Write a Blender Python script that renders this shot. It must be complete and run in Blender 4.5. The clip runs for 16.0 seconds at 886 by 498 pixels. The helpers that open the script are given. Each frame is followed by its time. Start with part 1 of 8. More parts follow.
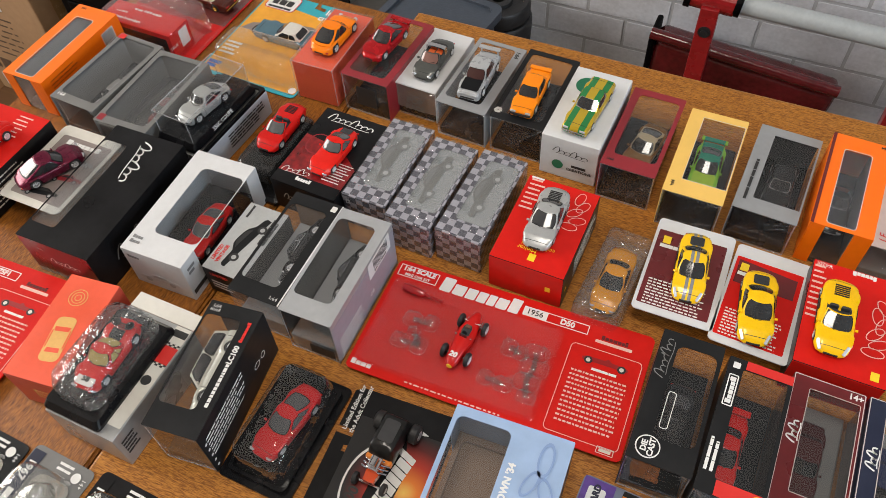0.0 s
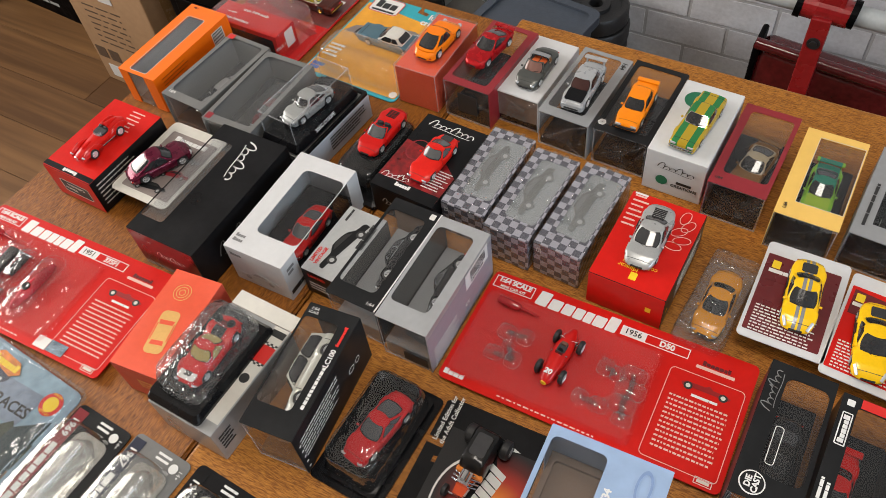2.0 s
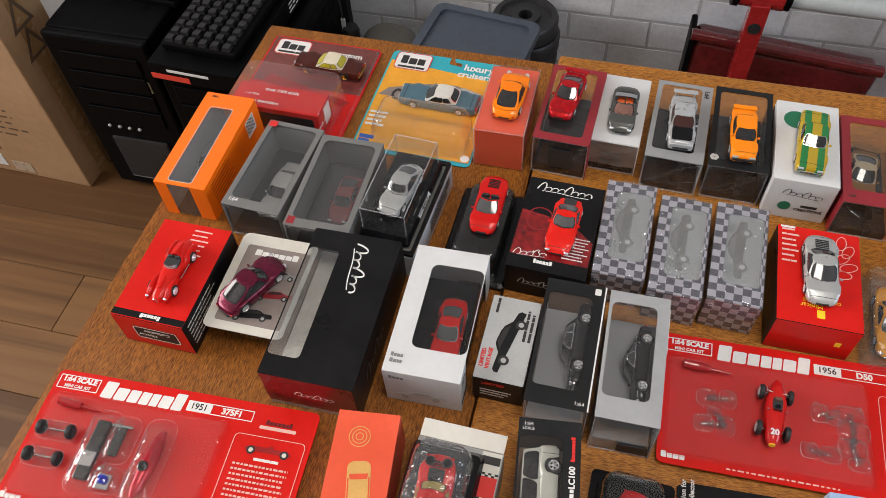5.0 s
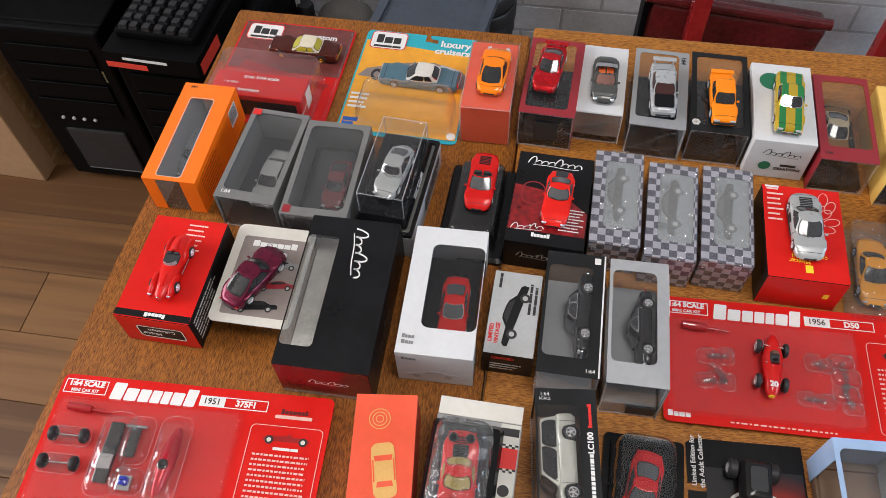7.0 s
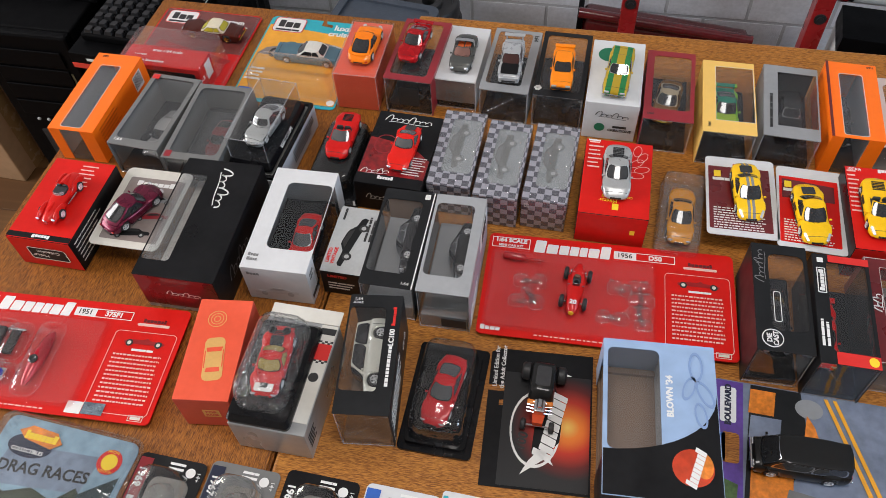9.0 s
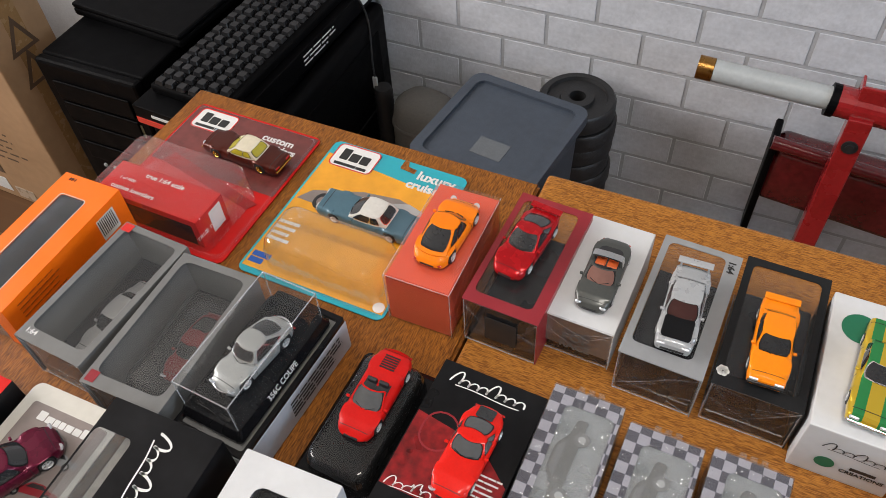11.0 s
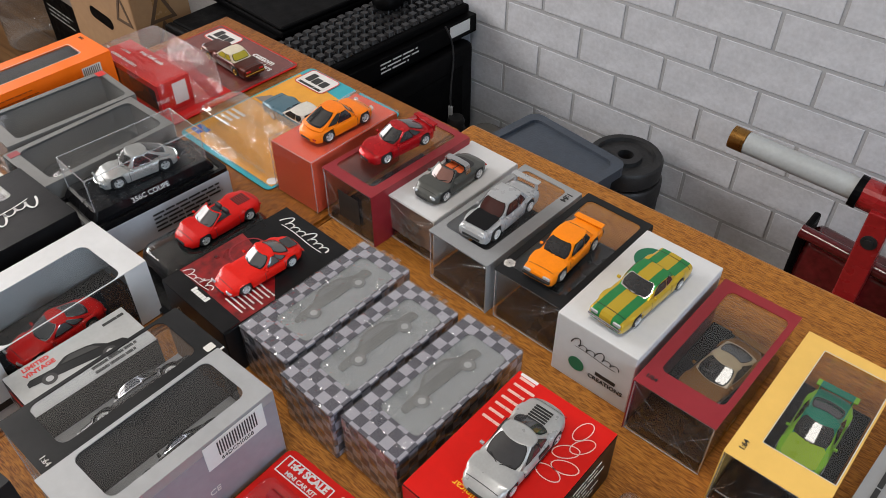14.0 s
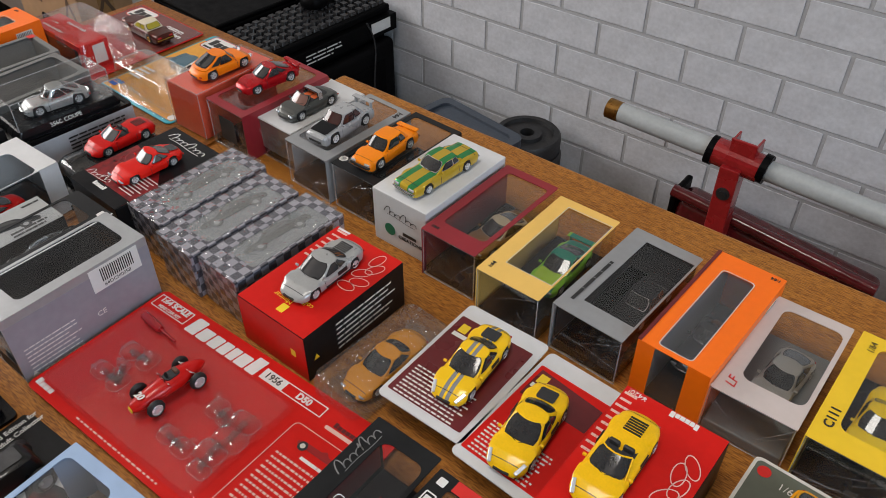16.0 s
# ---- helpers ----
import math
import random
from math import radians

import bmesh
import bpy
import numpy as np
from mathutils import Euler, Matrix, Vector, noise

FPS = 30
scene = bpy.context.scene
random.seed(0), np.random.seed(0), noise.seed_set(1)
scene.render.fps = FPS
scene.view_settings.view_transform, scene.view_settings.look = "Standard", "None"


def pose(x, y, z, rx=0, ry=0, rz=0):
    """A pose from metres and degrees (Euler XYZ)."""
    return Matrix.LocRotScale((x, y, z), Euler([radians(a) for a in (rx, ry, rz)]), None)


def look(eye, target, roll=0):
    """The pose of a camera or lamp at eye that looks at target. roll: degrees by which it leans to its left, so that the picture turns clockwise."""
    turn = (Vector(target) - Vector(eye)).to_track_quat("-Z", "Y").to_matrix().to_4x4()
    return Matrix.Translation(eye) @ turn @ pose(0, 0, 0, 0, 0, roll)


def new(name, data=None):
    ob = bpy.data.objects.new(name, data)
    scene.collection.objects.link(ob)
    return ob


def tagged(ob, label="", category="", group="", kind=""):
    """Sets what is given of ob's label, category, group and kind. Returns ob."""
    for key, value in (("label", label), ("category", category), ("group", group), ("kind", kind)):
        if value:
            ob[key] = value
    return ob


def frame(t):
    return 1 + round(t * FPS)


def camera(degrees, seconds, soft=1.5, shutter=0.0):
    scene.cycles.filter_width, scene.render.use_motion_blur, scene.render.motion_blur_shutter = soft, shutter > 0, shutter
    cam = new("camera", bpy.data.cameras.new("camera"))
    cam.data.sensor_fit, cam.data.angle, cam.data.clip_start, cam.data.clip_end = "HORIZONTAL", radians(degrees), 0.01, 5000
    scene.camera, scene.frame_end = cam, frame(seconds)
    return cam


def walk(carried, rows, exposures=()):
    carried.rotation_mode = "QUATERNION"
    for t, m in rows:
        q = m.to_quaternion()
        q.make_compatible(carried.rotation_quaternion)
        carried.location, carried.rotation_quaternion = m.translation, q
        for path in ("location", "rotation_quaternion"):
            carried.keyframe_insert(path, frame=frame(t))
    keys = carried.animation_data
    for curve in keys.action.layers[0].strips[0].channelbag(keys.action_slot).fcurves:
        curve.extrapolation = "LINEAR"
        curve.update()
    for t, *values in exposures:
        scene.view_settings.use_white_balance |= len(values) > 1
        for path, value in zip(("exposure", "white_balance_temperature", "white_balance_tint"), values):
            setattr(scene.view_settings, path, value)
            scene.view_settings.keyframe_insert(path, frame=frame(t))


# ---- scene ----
cam = camera(58.2, 16.0, soft=0.75)
PATH = [
    (0, (0.187, -0.349, 1.311), (-0.361, 0.719, -0.288), -4.0),
    (0.5, (0.171, -0.353, 1.308), (-0.498, 0.644, -0.292), -6.2),
    (1, (0.161, -0.351, 1.305), (-0.562, 0.615, -0.291), -7.9),
    (1.5, (0.156, -0.348, 1.311), (-0.562, 0.62, -0.285), -8.4),
    (2, (0.164, -0.347, 1.313), (-0.549, 0.636, -0.276), -8.2),
    (2.5, (0.16, -0.353, 1.317), (-0.551, 0.647, -0.262), -7.7),
    (3, (0.162, -0.362, 1.331), (-0.561, 0.649, -0.236), -7.6),
    (3.5, (0.159, -0.369, 1.329), (-0.6, 0.645, -0.219), -8.1),
    (4, (0.098, -0.365, 1.32), (-0.646, 0.648, -0.235), -8.9),
    (4.2, (0.023, -0.365, 1.319), (-0.635, 0.689, -0.247), -8.4),
    (6.3, (-0.152, -0.338, 1.344), (-0.378, 0.766, -0.308), -2.1),
    (6.5, (-0.15, -0.343, 1.342), (-0.37, 0.759, -0.312), -2.2),
    (7, (-0.151, -0.362, 1.341), (-0.367, 0.724, -0.325), -2.8),
    (7.5, (-0.15, -0.378, 1.34), (-0.36, 0.67, -0.35), -3.1),
    (8, (-0.116, -0.409, 1.34), (-0.33, 0.621, -0.361), -4.0),
    (8.5, (-0.021, -0.453, 1.35), (-0.256, 0.625, -0.318), -4.1),
    (9, (0.029, -0.468, 1.351), (-0.253, 0.706, -0.243), -3.6),
    (9.5, (0.025, -0.407, 1.342), (-0.416, 0.78, -0.206), -8.0),
    (10, (-0.036, -0.281, 1.31), (-0.457, 0.912, -0.238), -6.4),
    (10.2, (-0.058, -0.235, 1.291), (-0.479, 0.93, -0.28), -6.3),
    (12.3, (0.03, -0.059, 1.114), (-0.914, 0.994, -0.3), -1.3),
    (12.5, (0.049, -0.06, 1.114), (-0.916, 0.996, -0.283), -1.4),
    (13, (0.096, -0.068, 1.114), (-0.901, 0.994, -0.256), -1.4),
    (13.5, (0.143, -0.092, 1.126), (-0.846, 0.988, -0.236), -1.4),
    (14, (0.199, -0.135, 1.134), (-0.771, 0.983, -0.211), -0.1),
    (14.5, (0.245, -0.153, 1.132), (-0.693, 1.007, -0.2), 0.3),
    (15, (0.306, -0.169, 1.136), (-0.622, 1.014, -0.184), 0.3),
    (15.5, (0.356, -0.19, 1.15), (-0.586, 0.996, -0.155), 0.1),
    (16, (0.395, -0.203, 1.154), (-0.557, 0.984, -0.144), 0.0),
]
walk(cam, [(t, look(eye, target, roll)) for t, eye, target, roll in PATH], exposures=[(0, .05, 6600, 10), (4.2, -.03, 6600, 11), (6.3, .13, 6150, 12), (9, 0, 6150, 12), (9.5, .04, 6550, 12), (10.2, .12, 6350, 11), (12.3, .15, 6450, 12), (13.5, .06, 6400, 11), (14.5, -.15, 6400, 11), (16, -.28, 6400, 11)])

# ---- world and light ----
world = bpy.data.worlds.new("world")
scene.world = world
world.use_nodes = True
WN = world.node_tree.nodes
sky = WN.new("ShaderNodeTexSky")
sky.sky_type, sky.sun_disc, sky.sun_elevation, sky.sun_rotation = "NISHITA", False, radians(35), radians(-90)
WN["Background"].inputs["Strength"].default_value = 0.12
world.node_tree.links.new(sky.outputs[0], WN["Background"].inputs["Color"])


def area_lamp(name, at, target, sx, sy, watts, colour):
    data = bpy.data.lights.new(name, "AREA")
    data.shape, data.size, data.size_y, data.energy, data.color = "RECTANGLE", sx, sy, watts, colour
    ob = new(name, data)
    ob.matrix_world = look(at, target)
    return ob


area_lamp("window_daylight", (-2.52, -0.45, 1.75), (0, -0.35, 0.9), 1.5, 1.25, 66, (1.0, 0.945, 0.89))
area_lamp("east_window_daylight", (2.37, -0.55, 1.65), (0, -0.2, 0.8), 1.3, 1.1, 36, (0.74, 0.87, 1.0))
# soft overhead fill, added to even out the brightness; no known fitting there
area_lamp("ceiling_lamp_light", (0.15, -0.35, 2.5), (0.15, -0.35, 0), 0.5, 0.5, 15, (1.0, 0.93, 0.84))

# ---- materials ----
TABLE_Z = 0.740
MATS = {}


def nodes_of(name):
    m = bpy.data.materials.new(name)
    m.use_nodes = True
    return m, m.node_tree.nodes, m.node_tree.links, m.node_tree.nodes["Principled BSDF"]


def plain(name, rgb, rough=0.5, metal=0.0, vary=0.06, scale=60.0, bump=0.0, coat=0.0, bump_scale=None, spec=0.5):
    """A surface with faint two-scale unevenness in colour, gloss and relief."""
    if name in MATS:
        return MATS[name]
    m, n, l, b = nodes_of(name)
    tc = n.new("ShaderNodeTexCoord")
    fine, broad = n.new("ShaderNodeTexNoise"), n.new("ShaderNodeTexNoise")
    fine.inputs["Scale"].default_value, broad.inputs["Scale"].default_value = scale * 6, scale
    fine.inputs["Detail"].default_value, broad.inputs["Detail"].default_value = 4, 3
    l.new(tc.outputs["Object"], fine.inputs["Vector"])
    l.new(tc.outputs["Object"], broad.inputs["Vector"])
    add = n.new("ShaderNodeMath")
    add.operation = "ADD"
    l.new(fine.outputs["Fac"], add.inputs[0])
    l.new(broad.outputs["Fac"], add.inputs[1])
    mr = n.new("ShaderNodeMapRange")
    mr.inputs["From Min"].default_value, mr.inputs["From Max"].default_value = 0.6, 1.4
    mr.inputs["To Min"].default_value, mr.inputs["To Max"].default_value = 1 - vary * 2, 1 + vary
    l.new(add.outputs[0], mr.inputs["Value"])
    mix = n.new("ShaderNodeMix")
    mix.data_type, mix.blend_type = "RGBA", "MULTIPLY"
    mix.inputs["Factor"].default_value = 1.0
    mix.inputs[6].default_value = (*rgb, 1)
    l.new(mr.outputs[0], mix.inputs[7])
    l.new(mix.outputs[2], b.inputs["Base Color"])
    rr = n.new("ShaderNodeMapRange")
    rr.inputs["From Min"].default_value, rr.inputs["From Max"].default_value = 0.3, 0.7
    rr.inputs["To Min"].default_value, rr.inputs["To Max"].default_value = max(0.02, rough * 0.8), min(1, rough * 1.2)
    l.new(broad.outputs["Fac"], rr.inputs["Value"])
    l.new(rr.outputs[0], b.inputs["Roughness"])
    b.inputs["Metallic"].default_value = metal
    b.inputs["Specular IOR Level"].default_value = spec
    b.inputs["Coat Weight"].default_value, b.inputs["Coat Roughness"].default_value = coat, 0.035
    if bump:
        bp = n.new("ShaderNodeBump")
        bp.inputs["Strength"].default_value, bp.inputs["Distance"].default_value = bump, 0.001
        src = fine
        if bump_scale:
            src = n.new("ShaderNodeTexNoise")
            src.inputs["Scale"].default_value = bump_scale
            l.new(tc.outputs["Object"], src.inputs["Vector"])
        l.new(src.outputs["Fac"], bp.inputs["Height"])
        l.new(bp.outputs[0], b.inputs["Normal"])
    MATS[name] = m
    return m


def clear(name, tint=(0.97, 0.98, 0.98), gloss=0.9, rough=0.06, haze=0.03, crumple=0.25, crumple_scale=45.0):
    """Thin clear plastic sheet: lets light through, with a film of gloss and a slight haze."""
    if name in MATS:
        return MATS[name]
    m, n, l, b = nodes_of(name)
    out = n["Material Output"]
    n.remove(b)
    tr, gl, df = n.new("ShaderNodeBsdfTransparent"), n.new("ShaderNodeBsdfGlossy"), n.new("ShaderNodeBsdfDiffuse")
    tr.inputs["Color"].default_value = (*tint, 1)
    gl.inputs["Roughness"].default_value = rough
    df.inputs["Color"].default_value = (0.8, 0.82, 0.85, 1)
    fr = n.new("ShaderNodeLayerWeight")
    fr.inputs["Blend"].default_value = 0.5
    pw = n.new("ShaderNodeMath")
    pw.operation = "POWER"
    pw.inputs[1].default_value = 2.6
    mul = n.new("ShaderNodeMath")
    mul.operation = "MULTIPLY_ADD"
    mul.inputs[1].default_value, mul.inputs[2].default_value = gloss * 0.75, gloss * 0.055
    tc, nz, bp = n.new("ShaderNodeTexCoord"), n.new("ShaderNodeTexNoise"), n.new("ShaderNodeBump")
    nz.inputs["Scale"].default_value, nz.inputs["Detail"].default_value = crumple_scale, 2
    bp.inputs["Strength"].default_value, bp.inputs["Distance"].default_value = crumple, 0.004
    l.new(tc.outputs["Object"], nz.inputs["Vector"])
    l.new(nz.outputs["Fac"], bp.inputs["Height"])
    l.new(bp.outputs[0], gl.inputs["Normal"])
    l.new(bp.outputs[0], fr.inputs["Normal"])
    l.new(fr.outputs["Facing"], pw.inputs[0])
    l.new(pw.outputs[0], mul.inputs[0])
    m1, m2 = n.new("ShaderNodeMixShader"), n.new("ShaderNodeMixShader")
    m1.inputs[0].default_value = haze
    l.new(tr.outputs[0], m1.inputs[1])
    l.new(df.outputs[0], m1.inputs[2])
    l.new(mul.outputs[0], m2.inputs[0])
    l.new(m1.outputs[0], m2.inputs[1])
    l.new(gl.outputs[0], m2.inputs[2])
    l.new(m2.outputs[0], out.inputs["Surface"])
    MATS[name] = m
    return m


def wood(name, dark, light, along="X", scale=9.0, rough=0.38, bump=0.25, coat=0.0, plank=0.0, across=14.0, length=0.55, spec=0.5, figure=0.45):
    """Grained wood; the grain runs along one axis of the object."""
    if name in MATS:
        return MATS[name]
    m, n, l, b = nodes_of(name)
    tc, mp = n.new("ShaderNodeTexCoord"), n.new("ShaderNodeMapping")
    s = [scale * across] * 3
    s["XYZ".index(along)] = scale * length
    b.inputs["Specular IOR Level"].default_value = spec
    mp.inputs["Scale"].default_value = s
    l.new(tc.outputs["Object"], mp.inputs["Vector"])
    info = n.new("ShaderNodeObjectInfo")
    shift = n.new("ShaderNodeVectorMath")
    shift.operation = "ADD"
    sc = n.new("ShaderNodeVectorMath")
    sc.operation = "SCALE"
    sc.inputs[0].default_value = (31, 17, 23)
    l.new(info.outputs["Random"], sc.inputs["Scale"])
    l.new(mp.outputs[0], shift.inputs[0])
    l.new(sc.outputs[0], shift.inputs[1])
    grain, fig = n.new("ShaderNodeTexNoise"), n.new("ShaderNodeTexNoise")
    grain.inputs["Scale"].default_value, grain.inputs["Detail"].default_value, grain.inputs["Distortion"].default_value = 1.6, 8, 0.4
    fig.inputs["Scale"].default_value, fig.inputs["Detail"].default_value = 0.22, 4
    l.new(shift.outputs[0], grain.inputs["Vector"])
    l.new(shift.outputs[0], fig.inputs["Vector"])
    mixv = n.new("ShaderNodeMath")
    mixv.operation = "MULTIPLY_ADD"
    mixv.inputs[1].default_value = 1 - figure
    l.new(grain.outputs["Fac"], mixv.inputs[0])
    half = n.new("ShaderNodeMath")
    half.operation = "MULTIPLY"
    half.inputs[1].default_value = figure
    l.new(fig.outputs["Fac"], half.inputs[0])
    l.new(half.outputs[0], mixv.inputs[2])
    if plank:
        rnd = n.new("ShaderNodeMath")
        rnd.operation = "MULTIPLY_ADD"
        rnd.inputs[1].default_value, rnd.inputs[2].default_value = plank, -plank / 2
        l.new(info.outputs["Random"], rnd.inputs[0])
        tot = n.new("ShaderNodeMath")
        tot.operation = "ADD"
        l.new(mixv.outputs[0], tot.inputs[0])
        l.new(rnd.outputs[0], tot.inputs[1])
        mixv = tot
    ramp = n.new("ShaderNodeValToRGB")
    ramp.color_ramp.elements[0].position, ramp.color_ramp.elements[1].position = 0.39, 0.61
    ramp.color_ramp.elements[0].color, ramp.color_ramp.elements[1].color = (*dark, 1), (*light, 1)
    l.new(mixv.outputs[0], ramp.inputs[0])
    l.new(ramp.outputs[0], b.inputs["Base Color"])
    rr = n.new("ShaderNodeMapRange")
    rr.inputs["To Min"].default_value, rr.inputs["To Max"].default_value = rough * 1.25, rough * 0.8
    l.new(grain.outputs["Fac"], rr.inputs["Value"])
    l.new(rr.outputs[0], b.inputs["Roughness"])
    bp = n.new("ShaderNodeBump")
    bp.inputs["Strength"].default_value, bp.inputs["Distance"].default_value = bump, 0.0006
    l.new(grain.outputs["Fac"], bp.inputs["Height"])
    l.new(bp.outputs[0], b.inputs["Normal"])
    b.inputs["Coat Weight"].default_value, b.inputs["Coat Roughness"].default_value = coat, 0.15
    MATS[name] = m
    return m


# ---- mesh helpers ----
def mesh_of(name, bm, material, smooth=False):
    me = bpy.data.meshes.new(name)
    bm.normal_update()
    bm.to_mesh(me)
    bm.free()
    me.materials.append(material)
    if smooth:
        for p in me.polygons:
            p.use_smooth = True
        me.set_sharp_from_angle(angle=radians(42))
    return me


def part(name, bm, material, parent, label="", at=None, smooth=False):
    ob = new(name, mesh_of(name, bm, material, smooth))
    ob.parent = parent
    if at is not None:
        ob.matrix_local = at
    return tagged(ob, label)


def thing(name, label, category, at, group="", kind=""):
    ob = new(name)
    ob.empty_display_size = 0.02
    ob.matrix_world = at
    return tagged(ob, label, category, group, kind)


def add_box(bm, x0, y0, z0, x1, y1, z1, bevel=0.0, seg=2):
    b2 = bmesh.new()
    bmesh.ops.create_cube(b2, size=1)
    for v in b2.verts:
        v.co = Vector(((x0 + x1) / 2 + v.co.x * (x1 - x0), (y0 + y1) / 2 + v.co.y * (y1 - y0), (z0 + z1) / 2 + v.co.z * (z1 - z0)))
    if bevel:
        bmesh.ops.bevel(b2, geom=b2.edges[:], offset=bevel, segments=seg, profile=0.5, affect="EDGES")
    merge(bm, b2)
    return bm


def merge(bm, other):
    vs = [bm.verts.new(v.co) for v in other.verts]
    other.verts.index_update()
    for f in other.faces:
        try:
            bm.faces.new([vs[v.index] for v in f.verts])
        except ValueError:
            pass
    other.free()


def block(x0, y0, z0, x1, y1, z1, bevel=0.0, seg=2):
    return add_box(bmesh.new(), x0, y0, z0, x1, y1, z1, bevel, seg)


def outline(w, l, r=0.0, n=5, cx=0.0, cy=0.0):
    """Corner-rounded rectangle as a list of points, anticlockwise."""
    pts = []
    if r <= 0:
        return [(cx - w / 2, cy - l / 2), (cx + w / 2, cy - l / 2), (cx + w / 2, cy + l / 2), (cx - w / 2, cy + l / 2)]
    for sx, sy, a0 in ((1, -1, -90), (1, 1, 0), (-1, 1, 90), (-1, -1, 180)):
        for i in range(n + 1):
            a = radians(a0 + 90 * i / n)
            pts.append((cx + sx * (w / 2 - r) + r * math.cos(a), cy + sy * (l / 2 - r) + r * math.sin(a)))
    return pts


def slab(pts, z0, z1, bm=None):
    """A prism over a closed outline."""
    bm = bm or bmesh.new()
    lo, hi = [bm.verts.new((x, y, z0)) for x, y in pts], [bm.verts.new((x, y, z1)) for x, y in pts]
    bm.faces.new(hi)
    bm.faces.new(lo[::-1])
    for i in range(len(pts)):
        j = (i + 1) % len(pts)
        bm.faces.new((lo[i], lo[j], hi[j], hi[i]))
    return bm


def ring(outer, inner, z0, z1):
    """A frame between two outlines with the same number of points."""
    bm = bmesh.new()
    v = [[bm.verts.new((x, y, z)) for x, y in pts] for z in (z0, z1) for pts in (outer, inner)]
    n = len(outer)
    for i in range(n):
        j = (i + 1) % n
        bm.faces.new((v[2][i], v[2][j], v[3][j], v[3][i]))
        bm.faces.new((v[1][i], v[1][j], v[0][j], v[0][i]))
        bm.faces.new((v[0][i], v[0][j], v[2][j], v[2][i]))
        bm.faces.new((v[3][i], v[3][j], v[1][j], v[1][i]))
    return bm


def loft(sections, cap=True, closed=True, floor=True):
    """Skin through rings of points; all rings have the same count."""
    bm = bmesh.new()
    rows = [[bm.verts.new(p) for p in s] for s in sections]
    n = len(rows[0])
    for a, b in zip(rows, rows[1:]):
        for i in range(n if closed else n - 1):
            j = (i + 1) % n
            bm.faces.new((a[i], a[j], b[j], b[i]))
    if cap:
        if floor:
            bm.faces.new(rows[0][::-1])
        bm.faces.new(rows[-1])
    bmesh.ops.recalc_face_normals(bm, faces=bm.faces[:])
    return bm


def turned(profile, n=24, axis="Z"):
    """A solid of revolution from (radius, height) pairs."""
    secs = [[(max(r, 1e-5) * math.cos(2 * math.pi * i / n), max(r, 1e-5) * math.sin(2 * math.pi * i / n), z) for i in range(n)] for r, z in profile]
    bm = loft(secs)
    if axis == "X":
        bmesh.ops.rotate(bm, verts=bm.verts[:], matrix=Matrix.Rotation(radians(90), 3, "Y"))
    if axis == "Y":
        bmesh.ops.rotate(bm, verts=bm.verts[:], matrix=Matrix.Rotation(radians(-90), 3, "X"))
    return bm


def rod(a, b, r, n=12):
    a, b = Vector(a), Vector(b)
    d = b - a
    bm = turned([(r, 0), (r, d.length)], n)
    bmesh.ops.transform(bm, matrix=Matrix.Translation(a) @ d.to_track_quat("Z", "Y").to_matrix().to_4x4(), verts=bm.verts[:])
    return bm


def lettering(name, words, size, material, parent, at, align="CENTER", shear=0.0, bold=0.0, space=1.0, depth=0.00008):
    """Printed words as a thin mesh, lying in the xy plane of 'at'."""
    cu = bpy.data.curves.new(name, "FONT")
    cu.body, cu.size, cu.align_x, cu.align_y, cu.shear, cu.offset, cu.space_character, cu.extrude = words, size, align, "CENTER", shear, bold, space, depth
    cu.resolution_u = 3
    tmp = bpy.data.objects.new(name, cu)
    me = bpy.data.meshes.new_from_object(tmp)
    bpy.data.objects.remove(tmp)
    me.materials.clear()
    me.materials.append(material)
    ob = new(name, me)
    ob.parent = parent
    ob.matrix_local = at
    return ob


def bars(rows, width, pitch, height, rag=0.3, gap=0.0, words=1, depth=0.0001, seed=1):
    """Unreadable small print: rows of plain bars with a ragged end, down from the origin."""
    rnd = random.Random(seed)
    bm = bmesh.new()
    for i in range(rows):
        y, x, end = -i * pitch, 0.0, width * (1 - rag * rnd.random())
        while x < end:
            step = width / words * (0.5 + rnd.random()) if words > 1 else end
            x1 = min(end, x + step)
            add_box(bm, x, y - height / 2, 0, x1, y + height / 2, depth)
            x = x1 + gap
            if words == 1:
                break
    return bm


def flat(name, pts, material, parent, z=0.0, at=None, label="", thick=0.00012):
    """A printed patch lying just proud of its card."""
    return part(name, slab(pts, z, z + thick), material, parent, label, at)


def disc(r, n=28, sx=1.0, sy=1.0, cx=0.0, cy=0.0):
    return [(cx + sx * r * math.cos(2 * math.pi * i / n), cy + sy * r * math.sin(2 * math.pi * i / n)) for i in range(n)]

# ---- the room ----
M_FLOOR = wood("floor_wood", (0.085, 0.038, 0.012), (0.185, 0.092, 0.033), along="X", scale=1.6, rough=0.5, spec=0.3, bump=0.15, plank=0.10)
M_TABLE = wood("table_oak", (0.115, 0.035, 0.005), (0.33, 0.120, 0.016), along="Y", scale=4.2, rough=0.40, bump=0.7, across=190, length=26, spec=0.28, figure=0.18)
M_TABLE_LIGHT = wood("table_oak_light", (0.175, 0.058, 0.007), (0.46, 0.185, 0.030), along="X", scale=4.2, rough=0.40, bump=0.7, across=190, length=26, spec=0.28, figure=0.18)
M_BRICK = plain("wall_brick_paint", (0.56, 0.57, 0.60), 0.75, vary=0.10, scale=22, bump=0.5, bump_scale=260)
M_MORTAR = plain("wall_mortar", (0.40, 0.405, 0.415), 0.9, vary=0.08, scale=30, bump=0.3)
M_WALL = plain("room_paint", (0.40, 0.36, 0.31), 0.85, vary=0.04, scale=3, bump=0.1)
